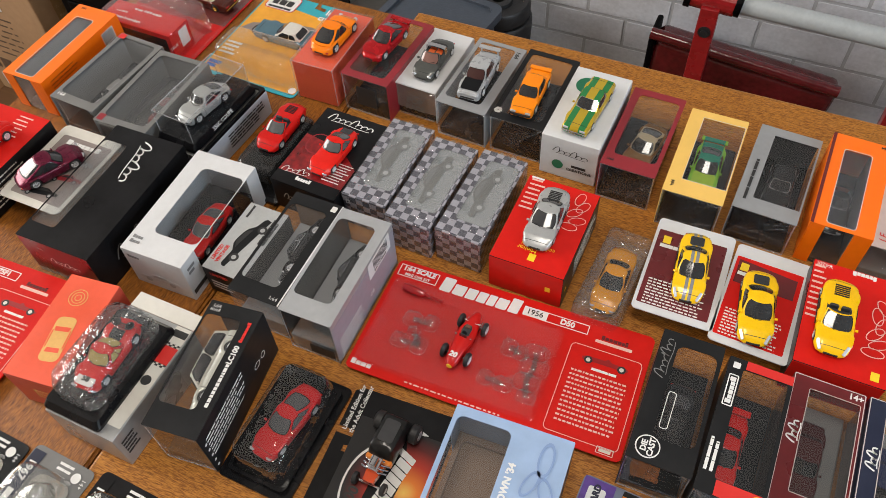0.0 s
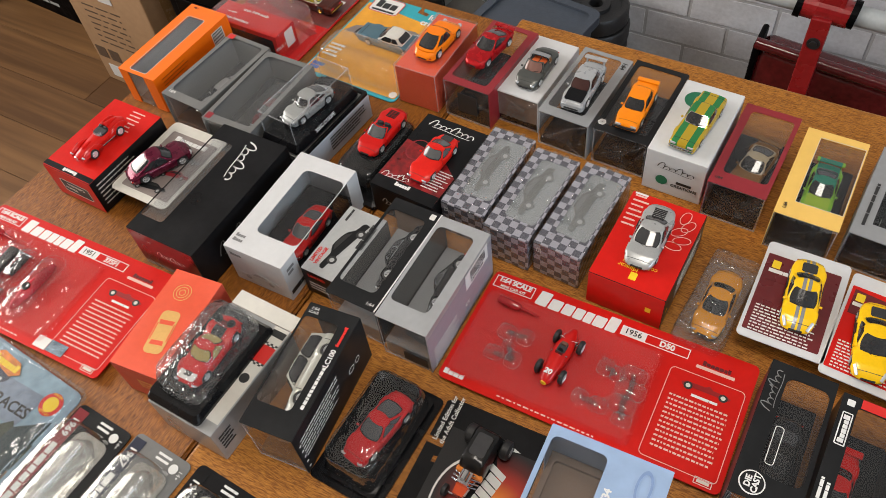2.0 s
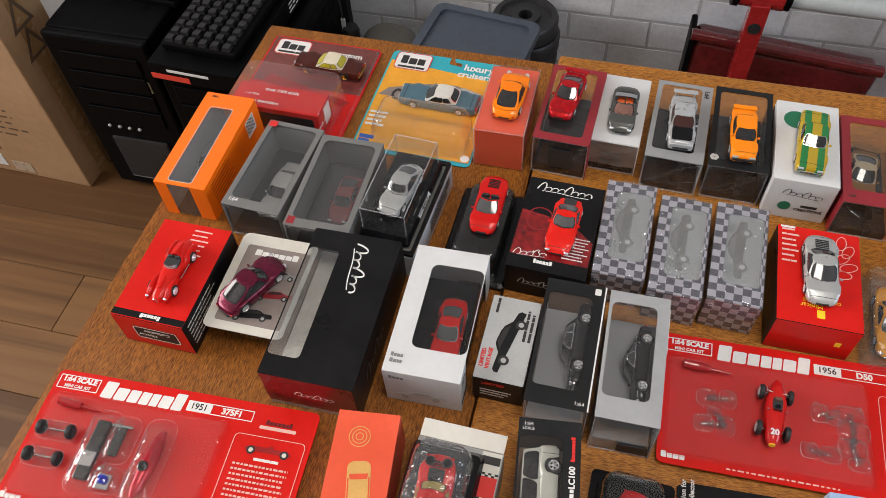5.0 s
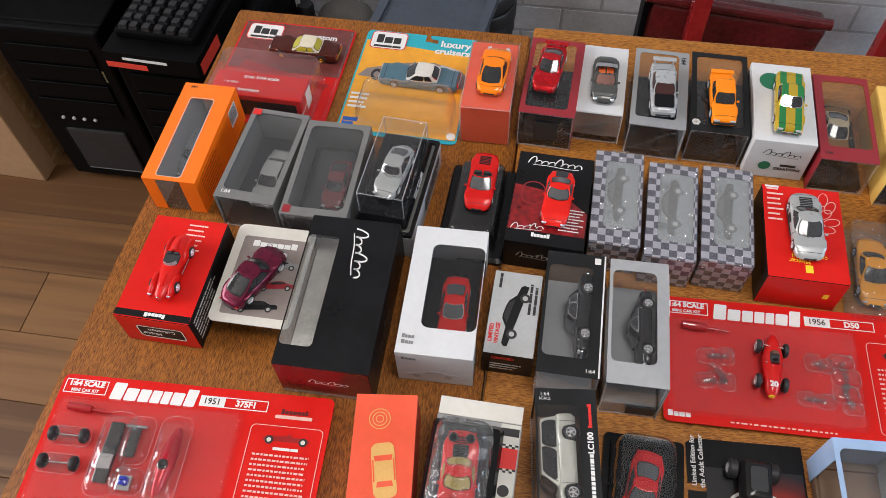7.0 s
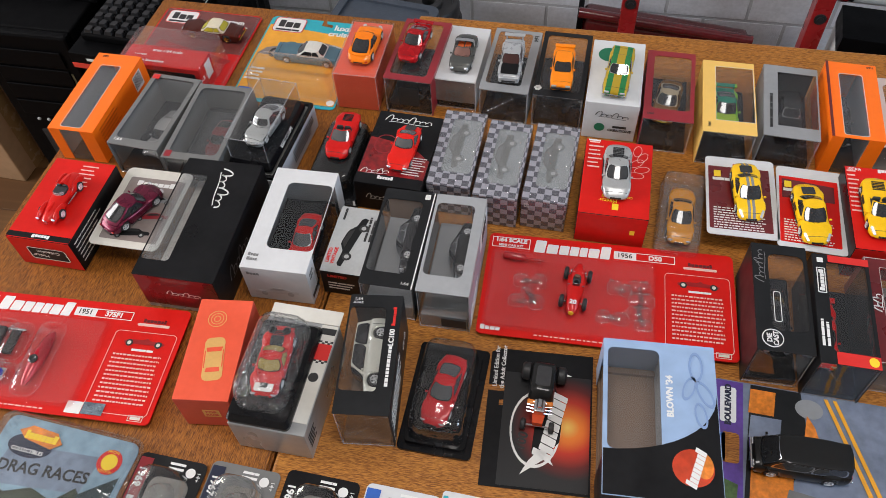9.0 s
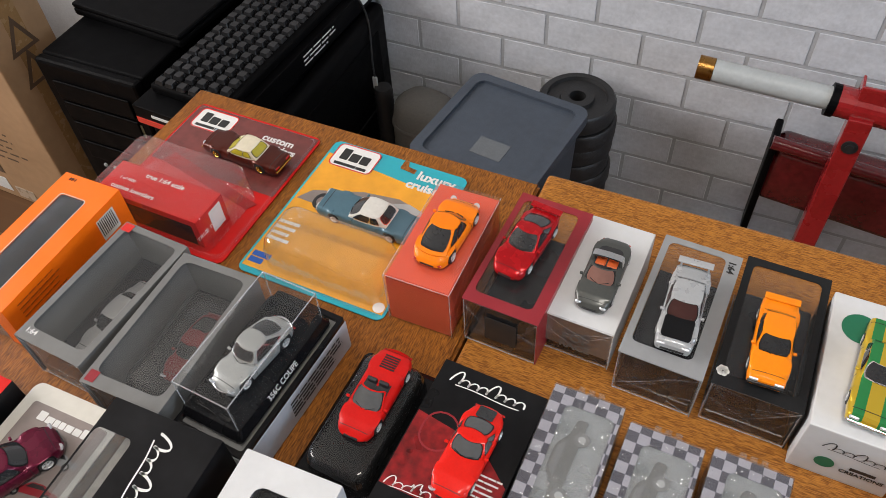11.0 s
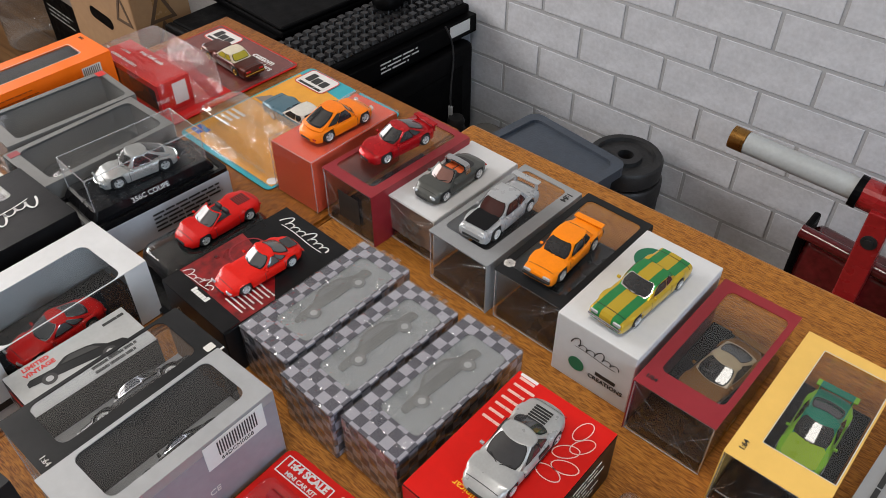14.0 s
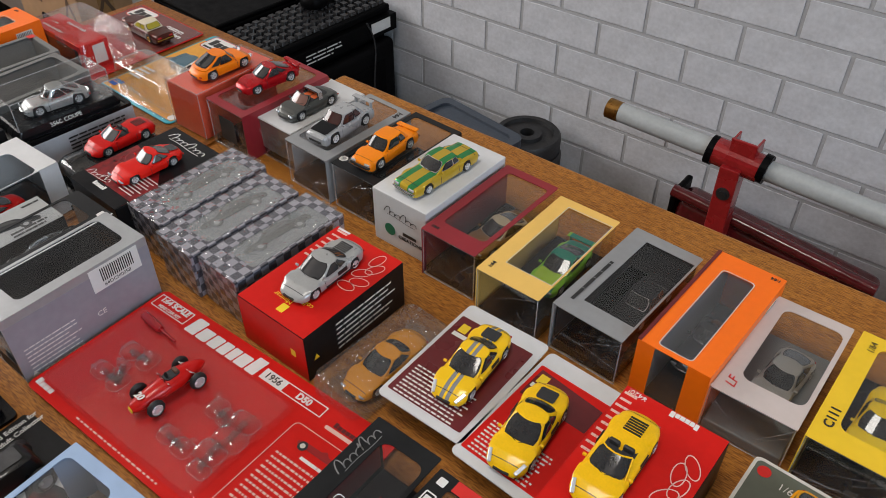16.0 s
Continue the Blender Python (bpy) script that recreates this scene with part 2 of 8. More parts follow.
M_CEIL = plain("ceiling_paint", (0.55, 0.53, 0.50), 0.9, vary=0.03, scale=3)
M_BLACK = plain("black_plastic", (0.002, 0.002, 0.0024), 0.45, spec=0.07, vary=0.15, scale=40, bump=0.15)
M_BLACK_MATT = plain("black_matt", (0.002, 0.002, 0.0024), 0.6, spec=0.06, vary=0.2, scale=40, bump=0.2)
M_RUBBER = plain("rubber_iron", (0.018, 0.018, 0.019), 0.5, vary=0.2, scale=50, bump=0.4)
M_CARTON = plain("corrugated_card", (0.36, 0.22, 0.115), 0.8, vary=0.08, scale=9, bump=0.35, bump_scale=120)
M_CARTON_DARK = plain("carton_print", (0.10, 0.06, 0.035), 0.8, vary=0.1)
M_RED_STEEL = plain("red_painted_steel", (0.30, 0.012, 0.014), 0.28, vary=0.12, scale=25, bump=0.15, coat=0.6)
M_RED_VINYL = plain("dark_red_vinyl", (0.10, 0.008, 0.010), 0.22, vary=0.25, scale=18, bump=0.9, bump_scale=70, coat=0.5)
M_BAR = plain("grey_bar_sleeve", (0.40, 0.42, 0.42), 0.45, vary=0.06, scale=30)
M_BRASS = plain("brass", (0.42, 0.22, 0.06), 0.3, 1.0, vary=0.15, scale=80)
M_BIN = plain("slate_blue_plastic", (0.050, 0.062, 0.082), 0.42, vary=0.10, scale=14, bump=0.3, bump_scale=300)
M_LABEL = plain("paper_label", (0.62, 0.63, 0.62), 0.6, vary=0.05)
M_CORK = plain("grey_foam", (0.13, 0.125, 0.115), 0.85, vary=0.1, scale=40, bump=0.4)


def structure(name, bm, material, smooth=False):
    ob = new(name, mesh_of(name, bm, material, smooth))
    return tagged(ob, kind="structure")


WALL_Y = 1.022
tagged(structure("floor", block(-2.7, -2.4, -0.12, 2.5, 1.2, -0.004), M_FLOOR), "mid-brown wood-grain laminate plank floor", "floor")
tagged(structure("wall_north", block(-2.7, WALL_Y + 0.0002, 0, 2.5, WALL_Y + 0.2, 2.6), M_MORTAR), "wall clad in white-painted brick-pattern panels with grey joints", "wall")
east = bmesh.new()
for y0, y1, z0, z1 in ((-2.4, WALL_Y, 0, 1.05), (-2.4, WALL_Y, 2.25, 2.6), (-2.4, -1.25, 1.05, 2.25), (0.15, WALL_Y, 1.05, 2.25)):
    add_box(east, 2.4, y0, z0, 2.6, y1, z1)
tagged(structure("wall_east", east, M_WALL), "plain painted wall with a window opening", "wall")
# south wall and ceiling are added out of view; dim paint limits bounced light
tagged(structure("wall_south", block(-2.7, -2.6, 0, 2.6, -2.4, 2.6), M_WALL), "assumed plain room wall, out of view", "wall")
tagged(structure("ceiling", block(-2.8, -2.6, 2.6, 2.6, WALL_Y + 0.2, 2.7), M_CEIL), "assumed plain ceiling, out of view", "ceiling")
west = bmesh.new()
for y0, y1, z0, z1 in ((-2.4, WALL_Y, 0, 1.05), (-2.4, WALL_Y, 2.35, 2.6), (-2.4, -1.3, 1.05, 2.35), (0.7, WALL_Y, 1.05, 2.35)):
    add_box(west, -2.7, y0, z0, -2.55, y1, z1)
tagged(structure("wall_west", west, M_WALL), "plain painted wall with a window opening", "wall")

# floor planks, staggered
rnd = random.Random(4)
PLANK_W, PLANK_L = 0.135, 1.25
plank_mesh = mesh_of("plank", block(0.0004, 0.0004, -0.004, PLANK_L - 0.0006, PLANK_W - 0.0006, 0.004, 0.0008, 1), M_FLOOR)
FLOOR = bpy.data.objects["floor"]
for j in range(14):
    off = -2.7 - (j * 0.43) % PLANK_L
    for i in range(5):
        x = off + i * PLANK_L
        if x > 0.3:
            continue
        cut = max(0.0, -2.549 - x)
        if cut > PLANK_L - 0.05:
            continue
        p = new("plank", plank_mesh if cut == 0 else mesh_of("plank", block(cut, 0.0004, -0.004, PLANK_L - 0.0006, PLANK_W - 0.0006, 0.004, 0.0008, 1), M_FLOOR))
        p.parent = FLOOR
        p.location = (x, 1.02 - (j + 1) * PLANK_W, 0)

# wall bricks: 60 x 160 mm faces on a 67 x 167 mm pitch
BRICK_L, BRICK_H, JOINT = 0.167, 0.067, 0.0066
bb = bmesh.new()
add_box(bb, JOINT / 2, -0.0012, JOINT / 2, BRICK_L - JOINT / 2, 0.0001, BRICK_H - JOINT / 2, 0.0006, 1)
brick_mesh = mesh_of("brick", bb, M_BRICK)
NORTH = bpy.data.objects["wall_north"]
for k in range(-6, 8):
    z = 0.407 + k * BRICK_H
    x0 = -0.475 if k % 2 == 0 else -0.394
    for i in range(-3, 16):
        b = new("brick", brick_mesh)
        b.parent = NORTH
        b.location = (x0 + i * BRICK_L, WALL_Y, z)


# ---- furniture and things behind the table ----
def make_table():
    t = thing("dining_table", "worn oak dining table with an extending leaf and open grain", "table", pose(0, 0, 0))
    part("tabletop", block(-0.1745, -0.95, TABLE_Z - 0.026, 1.25, 0.336, TABLE_Z, 0.003), M_TABLE_LIGHT, t, "lighter oak main leaf")
    bm = bmesh.new()
    vs = [(-0.512, 0.326), (-0.553, -0.95), (-0.1765, -0.95), (-0.1765, 0.323)]
    slab(vs[::1], TABLE_Z - 0.026, TABLE_Z - 0.0006, bm)
    bmesh.ops.recalc_face_normals(bm, faces=bm.faces[:])
    bmesh.ops.bevel(bm, geom=bm.edges[:], offset=0.0025, segments=2, affect="EDGES")
    part("tabletop", bm, M_TABLE, t, "darker oak extension leaf")
    part("apron", block(-0.40, -0.85, TABLE_Z - 0.11, 1.12, -0.82, TABLE_Z - 0.027), M_TABLE, t)
    part("apron", block(-0.40, 0.20, TABLE_Z - 0.11, 1.12, 0.23, TABLE_Z - 0.027), M_TABLE, t)
    for x, y in ((-0.38, 0.2), (1.08, 0.2), (-0.38, -0.84), (1.08, -0.84)):
        part("leg", block(x - 0.03, y - 0.03, 0.0042, x + 0.03, y + 0.03, TABLE_Z - 0.027, 0.004), M_TABLE, t)


make_table()


def computer(name, x0, x1, y0, y1, h, label):
    t = thing(name, label, "computer", pose((x0 + x1) / 2, (y0 + y1) / 2, 0.004))
    w, d = x1 - x0, y1 - y0
    part("case", block(-w / 2, -d / 2 + 0.02, 0.02, w / 2, d / 2, h, 0.004), M_BLACK_MATT, t)
    part("front_panel", block(-w / 2, -d / 2, 0.02, w / 2, -d / 2 + 0.0195, h, 0.006), M_BLACK, t)
    for i in range(4):
        part("bay_cover", block(-w * 0.38, -d / 2 - 0.004, h - 0.075 - i * 0.045, w * 0.38, -d / 2 - 0.0005, h - 0.036 - i * 0.045, 0.002), M_BLACK, t)
    part("grille", block(-w * 0.3, -d / 2 - 0.004, 0.05, w * 0.3, -d / 2 - 0.0005, 0.17, 0.004), M_RUBBER, t)
    part("sticker", block(w * 0.28, -d / 2 - 0.0012, h - 0.115, w * 0.40, -d / 2 - 0.0003, h - 0.088), plain("foil_sticker", (0.3, 0.31, 0.2), 0.3, 0.6), t, "small metallic sticker")
    for i in range(4):
        part("button", turned([(0.0035, 0), (0.0035, 0.003), (0.002, 0.004)], 10, "Y"), M_BAR, t, at=pose(-0.05 + i * 0.022, -d / 2 - 0.004, 0.205, 0, 0, 180))
    for sx in (-1, 1):
        for sy in (-1, 1):
            part("foot", block(sx * w * 0.38 - 0.02, sy * d * 0.38 - 0.02, 0, sx * w * 0.38 + 0.02, sy * d * 0.38 + 0.02, 0.0198, 0.003), M_RUBBER, t)


computer("computer_tower", -1.135, -0.925, 0.585, 0.99, 0.425, "black desktop computer tower standing on the floor")
computer("computer_tower", -0.905, -0.725, 0.570, 0.99, 0.392, "black desktop computer tower with a keyboard carton on top")

lap = thing("laptop", "closed black laptop lying on a computer tower", "laptop", pose(-1.02, 0.83, 0.4295, 0, 0, -4))
part("base", block(-0.12, -0.13, 0, 0.12, 0.13, 0.014, 0.004), M_BLACK_MATT, lap)
part("lid", block(-0.12, -0.13, 0.0145, 0.12, 0.13, 0.024, 0.004), M_BLACK, lap)
part("hinge", rod((-0.08, 0.131, 0.014), (0.08, 0.131, 0.014), 0.005), M_RUBBER, lap)

kbox = thing("keyboard_carton", "flat black keyboard carton with red end panels and small print", "box", pose(-0.800, 0.775, 0.3965, 0, 0, -3))
part("carton", block(-0.085, -0.235, 0, 0.085, 0.235, 0.036, 0.001), M_BLACK, kbox)
M_REDCARD = plain("red_print", (0.62, 0.05, 0.03), 0.4)
part("red_panel", block(-0.084, -0.2362, 0.003, -0.01, -0.2352, 0.014), M_REDCARD, kbox, "red printed band")
part("red_panel", block(0.0852, -0.225, 0.001, 0.0862, -0.15, 0.024), M_REDCARD, kbox, "red printed patch")
part("white_bar", block(-0.05, -0.2362, 0.022, 0.03, -0.2352, 0.027), M_LABEL, kbox, "unreadable white print")
part("print", bars(3, 0.10, 0.008, 0.003, words=4, gap=0.004, seed=3), M_LABEL, kbox, at=pose(0.0855, -0.02, 0.026, 90, 0, 90))
part("label", block(0.0852, 0.16, 0.010, 0.0862, 0.215, 0.033), M_LABEL, kbox, "white barcode label")

kb = thing("keyboard", "black mechanical keyboard with worn square keycaps", "keyboard", pose(-0.800, 0.790, 0.4335, 0, 0, -3))
part("case", block(-0.072, -0.215, 0, 0.072, 0.215, 0.016, 0.004), M_BLACK_MATT, kb)
cap_bm = loft([outline(0.0165, 0.0165, 0.002, 2) and [(x, y, 0) for x, y in outline(0.0165, 0.0165, 0.002, 2)], [(x, y, 0.0065) for x, y in outline(0.0125, 0.0125, 0.002, 2)]])
M_KEY = plain("keycap", (0.010, 0.010, 0.011), 0.3, vary=0.1)
cap_mesh = mesh_of("keycap", cap_bm, M_KEY)
for r in range(6):
    for c in range(21):
        if c in (15, 18) and r == 1:
            continue
        k = new("keycap", cap_mesh)
        k.parent = kb
        k.location = (-0.056 + r * 0.0225 - (0.004 if r else 0), -0.203 + c * 0.0203, 0.0165)
mouse = thing("mouse", "black computer mouse lying on the keyboard", "mouse", pose(-0.83, 0.90, 0.4575, 0, 0, 20))
part("shell", loft([[(x * s, y * s, z) for x, y in outline(0.055, 0.095, 0.024, 5)] for s, z in ((0.94, 0), (1, 0.008), (0.9, 0.022), (0.6, 0.031), (0.2, 0.034))]), M_BLACK, mouse, smooth=True)
part("wheel", turned([(0.007, -0.003), (0.007, 0.003)], 14, "X"), M_RUBBER, mouse, at=pose(0, -0.028, 0.027))

hc = thing("hard_case", "black plastic hard case with rounded edges beside the tower", "case", pose(-.7075, .80, .004))
part("shell", block(-.0165, -.155, 0, .0165, .187, .383, .013, 3), M_BLACK, hc, smooth=True)
part("seam", block(.0166, -.135, .19, .0174, .165, .194), M_RUBBER, hc)
part("panel", block(.0166, -.120, .215, .0180, .150, .345, .0006), M_BLACK_MATT, hc, "raised matt side panel")


def tube(pts, r, n=8):
    bm = bmesh.new()
    for p, q in zip(pts, pts[1:]):
        merge(bm, rod(p, q, r, n))
    return bm


cable = thing("usb_cable", "thin dark cable hanging from the keyboard", "cable", pose(0, 0, 0))
part("lead", tube([(-.705 + .022 * math.sin(k / 10 * 1.5), .915 + .010 * math.sin(k * .5), .4385 - .0004 * k * k - .012 * k) for k in range(11)], .0019), M_RUBBER, cable, smooth=True)
part("plug", block(-.0045, -.0025, -.028, .0045, .0025, 0, .001), M_BAR, cable, "metal plug", at=pose(-.683, .905, .279))
cu = thing("seat_cushion", "grey-olive fabric cushion standing on the floor", "cushion", pose(-.585, .905, .004, 0, 0, -6))
part("cushion", loft([[(x * q, y * q, z) for x, y in outline(.125, .10, .045, 6)] for q, z in ((.82, 0), (.98, .02), (1.0, .10), (.98, .20), (.88, .238), (.60, .254), (.25, .258))]), M_CORK, cu, smooth=True)
part("seam", loft([[(x * q, y * q, z) for x, y in outline(.125, .10, .045, 6)] for q, z in ((1.0, .196), (1.015, .2), (.985, .204))]), M_CORK, cu, smooth=True)
gr = thing("ribbed_grip", "black ribbed rubber roller standing beside the hard case", "roller", pose(-.6685, .905, .004))
part("roller", turned([(0, 0), (.017, 0)] + [(.0185 if k % 2 else .0165, .006 + k * .0065) for k in range(38)] + [(.015, .256), (0, .257)], 18), M_RUBBER, gr, smooth=True)

sb = thing("storage_bin", "slate blue plastic storage bin with a recessed lid", "storage bin", pose(-0.380, 0.762, 0.004, 0, 0, -8))
part("tub", loft([[(x * s, y * s, z) for x, y in outline(0.196, 0.205, 0.02, 4)] for s, z in ((0.86, 0), (0.97, 0.335), (0.97, 0.343))]), M_BIN, sb, smooth=True)
part("lid", ring(outline(0.210, 0.22, 0.020, 4), outline(0.178, 0.188, 0.014, 4), 0.344, 0.362), M_BIN, sb)
part("lid_panel", slab(outline(0.1785, 0.1885, 0.014, 4), 0.3445, 0.3565), M_BIN, sb)
part("label", block(-0.020, -0.060, 0.3567, 0.032, -0.022, 0.3573), plain("clear_label", (0.12, 0.13, 0.14), 0.15), sb, "clear label pocket")

for i in range(9):
    pl = thing("weight_plate", "black cast-iron weight plate in a stack by the wall", "weight plate", pose(-0.302 + 0.003 * math.sin(i * 2.1), 0.930 + 0.003 * math.cos(i * 3.3), 0.0045 + i * 0.0356), group="stack of weight plates")
    part("disc", turned([(0.014, 0), (0.062, 0), (0.066, 0.004), (0.066, 0.030), (0.062, 0.035), (0.052, 0.035), (0.050, 0.028), (0.030, 0.028), (0.028, 0.035), (0.014, 0.035), (0.014, 0)], 36), M_RUBBER, pl, smooth=True)
mat = thing("rubber_pad", "small black rubber disc leaning by the bench", "pad", pose(-0.05, 0.88, 0.004))
part("disc", turned([(0, 0), (0.05, 0), (0.054, 0.01), (0.05, 0.105), (0.0, 0.11)], 26), M_RUBBER, mat, smooth=True)

# weight bench: rests, folded pad and the bar
wb = thing("weight_bench", "folded weight bench with red steel rests and dark red vinyl pad", "weight bench", pose(0, 0, 0))
for x, nm in ((0.108, "rest"), (0.452, "rest")):
    up = part("upright", block(x - 0.016, 0.856, 0.004, x + 0.016, 0.888, 0.455, 0.002), M_RED_STEEL, wb, "red painted square steel upright")
    bm = bmesh.new()
    add_box(bm, x - 0.014, 0.872, 0.474, x + 0.027, 0.877, 0.499, 0.0015)
    add_box(bm, x - 0.014, 0.8772, 0.474, x - 0.010, 0.906, 0.496, 0.0012)
    add_box(bm, x + 0.023, 0.8772, 0.474, x + 0.027, 0.906, 0.496, 0.0012)
    add_box(bm, x - 0.014, 0.8772, 0.474, x + 0.027, 0.906, 0.479, 0.0012)
    part("hook", bm, M_RED_STEEL, wb, "red steel bar rest")
    part("collar", rod((x - 0.036, 0.886, 0.461), (x + 0.038, 0.886, 0.457), 0.0225, 22), M_RED_STEEL, wb)
    for dx in (-0.047, 0.037):
        part("clamp", rod((x + dx, 0.886, 0.460), (x + dx + 0.011, 0.886, 0.459), 0.0235, 22), M_BLACK, wb, "black rubber clamp ring")
    part("bolt", turned([(0.011, 0), (0.011, 0.002), (0.006, 0.0022), (0.006, 0.005), (0, 0.005)], 16, "Y"), M_RUBBER, wb, at=pose(x, 0.856, 0.41, 0, 0, 180))
pad = part("pad", block(0.022, 0.905, 0.222, 0.362, 0.965, 0.335, 0.014, 3), M_RED_VINYL, wb, "creased dark red vinyl pad", smooth=True)
pad.matrix_local = pose(0.022, 0.93, 0.335, 0, 6.0, 0) @ pose(-0.022, -0.93, -0.335)
part("pad_end", block(0.010, 0.900, 0.125, 0.0215, 0.968, 0.345, 0.004), M_BLACK, wb, "black end cap")
part("tube", rod((0.012, 0.905, 0.346), (0.358, 0.905, 0.312), 0.011, 18), M_RED_VINYL, wb, smooth=True)
bar = thing("barbell_bar", "grey barbell bar with a brass end resting on red supports", "barbell", pose(0, 0, 0))
part("shaft", rod((-0.098, 0.886, 0.466), (1.15, 0.886, 0.430), 0.0165, 22), M_BAR, bar, smooth=True)
part("end_cap", rod((-0.121, 0.886, 0.4667), (-0.0985, 0.886, 0.466), 0.0172, 22), M_BRASS, bar, "worn brass end ring", smooth=True)
sbx = thing("charger_carton", "small white retail carton with a green stripe and black lid", "box", pose(0.545, 0.86, 0.004, 0, 0, -6))
part("carton", block(-0.05, -0.05, 0, 0.05, 0.05, 0.36, 0.001), M_LABEL, sbx)
part("lid", block(-0.0505, -0.0505, 0.3605, 0.0505, 0.0505, 0.40, 0.001), M_BLACK, sbx)
part("stripe", block(-0.035, -0.051, 0.335, 0.02, -0.0503, 0.352), plain("green_print", (0.03, 0.10, 0.06), 0.5), sbx)
part("print", bars(3, 0.06, 0.012, 0.005, seed=8), plain("grey_print", (0.3, 0.3, 0.3), 0.5), sbx, at=pose(-0.03, -0.0503, 0.315, 90, 0, 0))

# cartons and bottle on the floor
ct = thing("cardboard_carton", "tall brown corrugated carton with a hand hole and labels", "box", pose(-1.49, 0.575, 0.004, 0, 0, -2))
part("body", block(0, 0, 0, 0.285, 0.125, 0.50, 0.003), M_CARTON, ct)
part("hand_hole", slab(outline(.088, .026, .012, 5), 0, .0008), M_BLACK_MATT, ct, "dark die-cut hand hole", at=pose(.140, -.0003, .375, 90, 5, 0))
part("label", block(0.125, -0.0012, 0.272, 0.172, -0.0003, 0.308), M_LABEL, ct, "white shipping label")
part("label", block(0.030, -0.0012, 0.020, 0.082, -0.0003, 0.058), M_LABEL, ct, "white shipping label")
part("label", block(0.098, -0.0012, 0.012, 0.150, -0.0003, 0.042), plain("clear_tape_label", (.42, .33, .24), .3), ct, "shiny tape label")
for x in (.012, .058):
    part("print", block(x, -0.0010, 0.078, x + .036, -0.0003, 0.112), M_CARTON_DARK, ct)
for m in (pose(.212, -.0004, .395, 90, 0, 0), pose(.2856, .030, .395, 90, 0, 90), pose(.2856, .030, .33, 90, 0, 90)):
    part("printed_sign", ring([(0, 0), (.062, 0), (.031, .068)], [(.011, .007), (.051, .007), (.031, .050)], 0, .0006), M_CARTON_DARK, ct, at=m)
part("print", bars(7, 0.16, 0.018, 0.0045, words=5, gap=0.008, seed=5), M_CARTON_DARK, ct, at=pose(0.05, -0.0004, 0.245, 90, 0, 0))
part("print", bars(1, 0.09, 0.02, 0.016, words=4, gap=0.004, seed=6, rag=0), M_CARTON_DARK, ct, at=pose(0.03, -0.0004, 0.425, 90, 0, 0))
part("tape", block(-0.0006, 0.045, 0.0, 0.2856, 0.080, 0.5012), plain("brown_tape", (0.30, 0.18, 0.08), 0.25), ct)
bx = thing("retail_box", "black printed retail box standing on the floor", "box", pose(-2.03, 0.730, 0.004, 0, 0, -4))
part("body", block(0, 0, 0, 0.30, 0.12, 0.34, 0.001), M_BLACK_MATT, bx)
part("print", bars(2, 0.10, 0.02, 0.010, words=3, gap=0.006, seed=2), M_BAR, bx, at=pose(0.14, -0.0004, 0.06, 90, 0, 0))
part("print", bars(3, 0.16, 0.014, 0.004, words=5, gap=0.006, seed=4), M_BAR, bx, at=pose(0.03, -0.0004, 0.15, 90, 0, 0))
part("print", block(0.03, -0.0012, 0.2, 0.27, -0.0003, 0.32), plain("grey_art", (0.22, 0.19, 0.17), 0.4), bx)
bo = thing("water_bottle", "large clear plastic water bottle on the floor", "bottle", pose(-2.12, 0.72, 0.004))
part("bottle", turned([(0.07, 0), (0.085, 0.012), (0.085, 0.10), (0.080, 0.108), (0.085, 0.116), (0.085, 0.25), (0.05, 0.31), (0.02, 0.33), (0.02, 0.345)], 28), clear("bottle_clear", (0.9, 0.93, 0.95), 0.9, 0.05, 0.10), bo, smooth=True)
part("cap", turned([(0.0, 0.3455), (0.023, 0.3455), (0.023, 0.365), (0, 0.366)], 20), M_BIN, bo)

# ---- toy cars ----
M_TYRE = plain("toy_tyre", (0.014, 0.014, 0.015), 0.6, vary=0.1, scale=200)
M_RIM = plain("toy_rim", (0.78, 0.79, 0.80), 0.25, 0.5, vary=0.05, scale=200)
M_RIM_WHITE = plain("toy_rim_white", (0.7, 0.7, 0.7), 0.35, 0.0, vary=0.05, scale=200)
M_CARGLASS = plain("toy_window", (0.022, 0.023, 0.025), 0.07, vary=0.1, scale=100, spec=0.5, coat=0.5)
M_TRIM = plain("toy_window_trim", (0.010, 0.010, 0.011), 0.4, vary=0.1, scale=100, spec=0.2)
M_UNDER = plain("toy_chassis", (0.010, 0.010, 0.011), 0.5, vary=0.1, scale=100)
M_CHROME = plain("toy_chrome", (0.65, 0.66, 0.68), 0.15, 1.0, vary=0.04, scale=200)
M_LAMP = plain("toy_headlamp", (0.60, 0.62, 0.64), 0.15, 0.3, vary=0.05, coat=0.5, scale=200)
M_TAIL = plain("toy_tail_lamp", (0.45, 0.01, 0.008), 0.15, vary=0.05, coat=1.0, scale=200)
M_AMBER = plain("toy_amber_lamp", (0.75, 0.25, 0.01), 0.15, vary=0.05, coat=1.0, scale=200)
M_SEAT = plain("toy_interior", (0.02, 0.02, 0.022), 0.6, vary=0.1, scale=200)


def paint(name, rgb, metal=0.0, rough=0.28):
    return plain(name, rgb, rough + 0.06, metal, vary=0.05, scale=120, coat=0.42, spec=0.14)


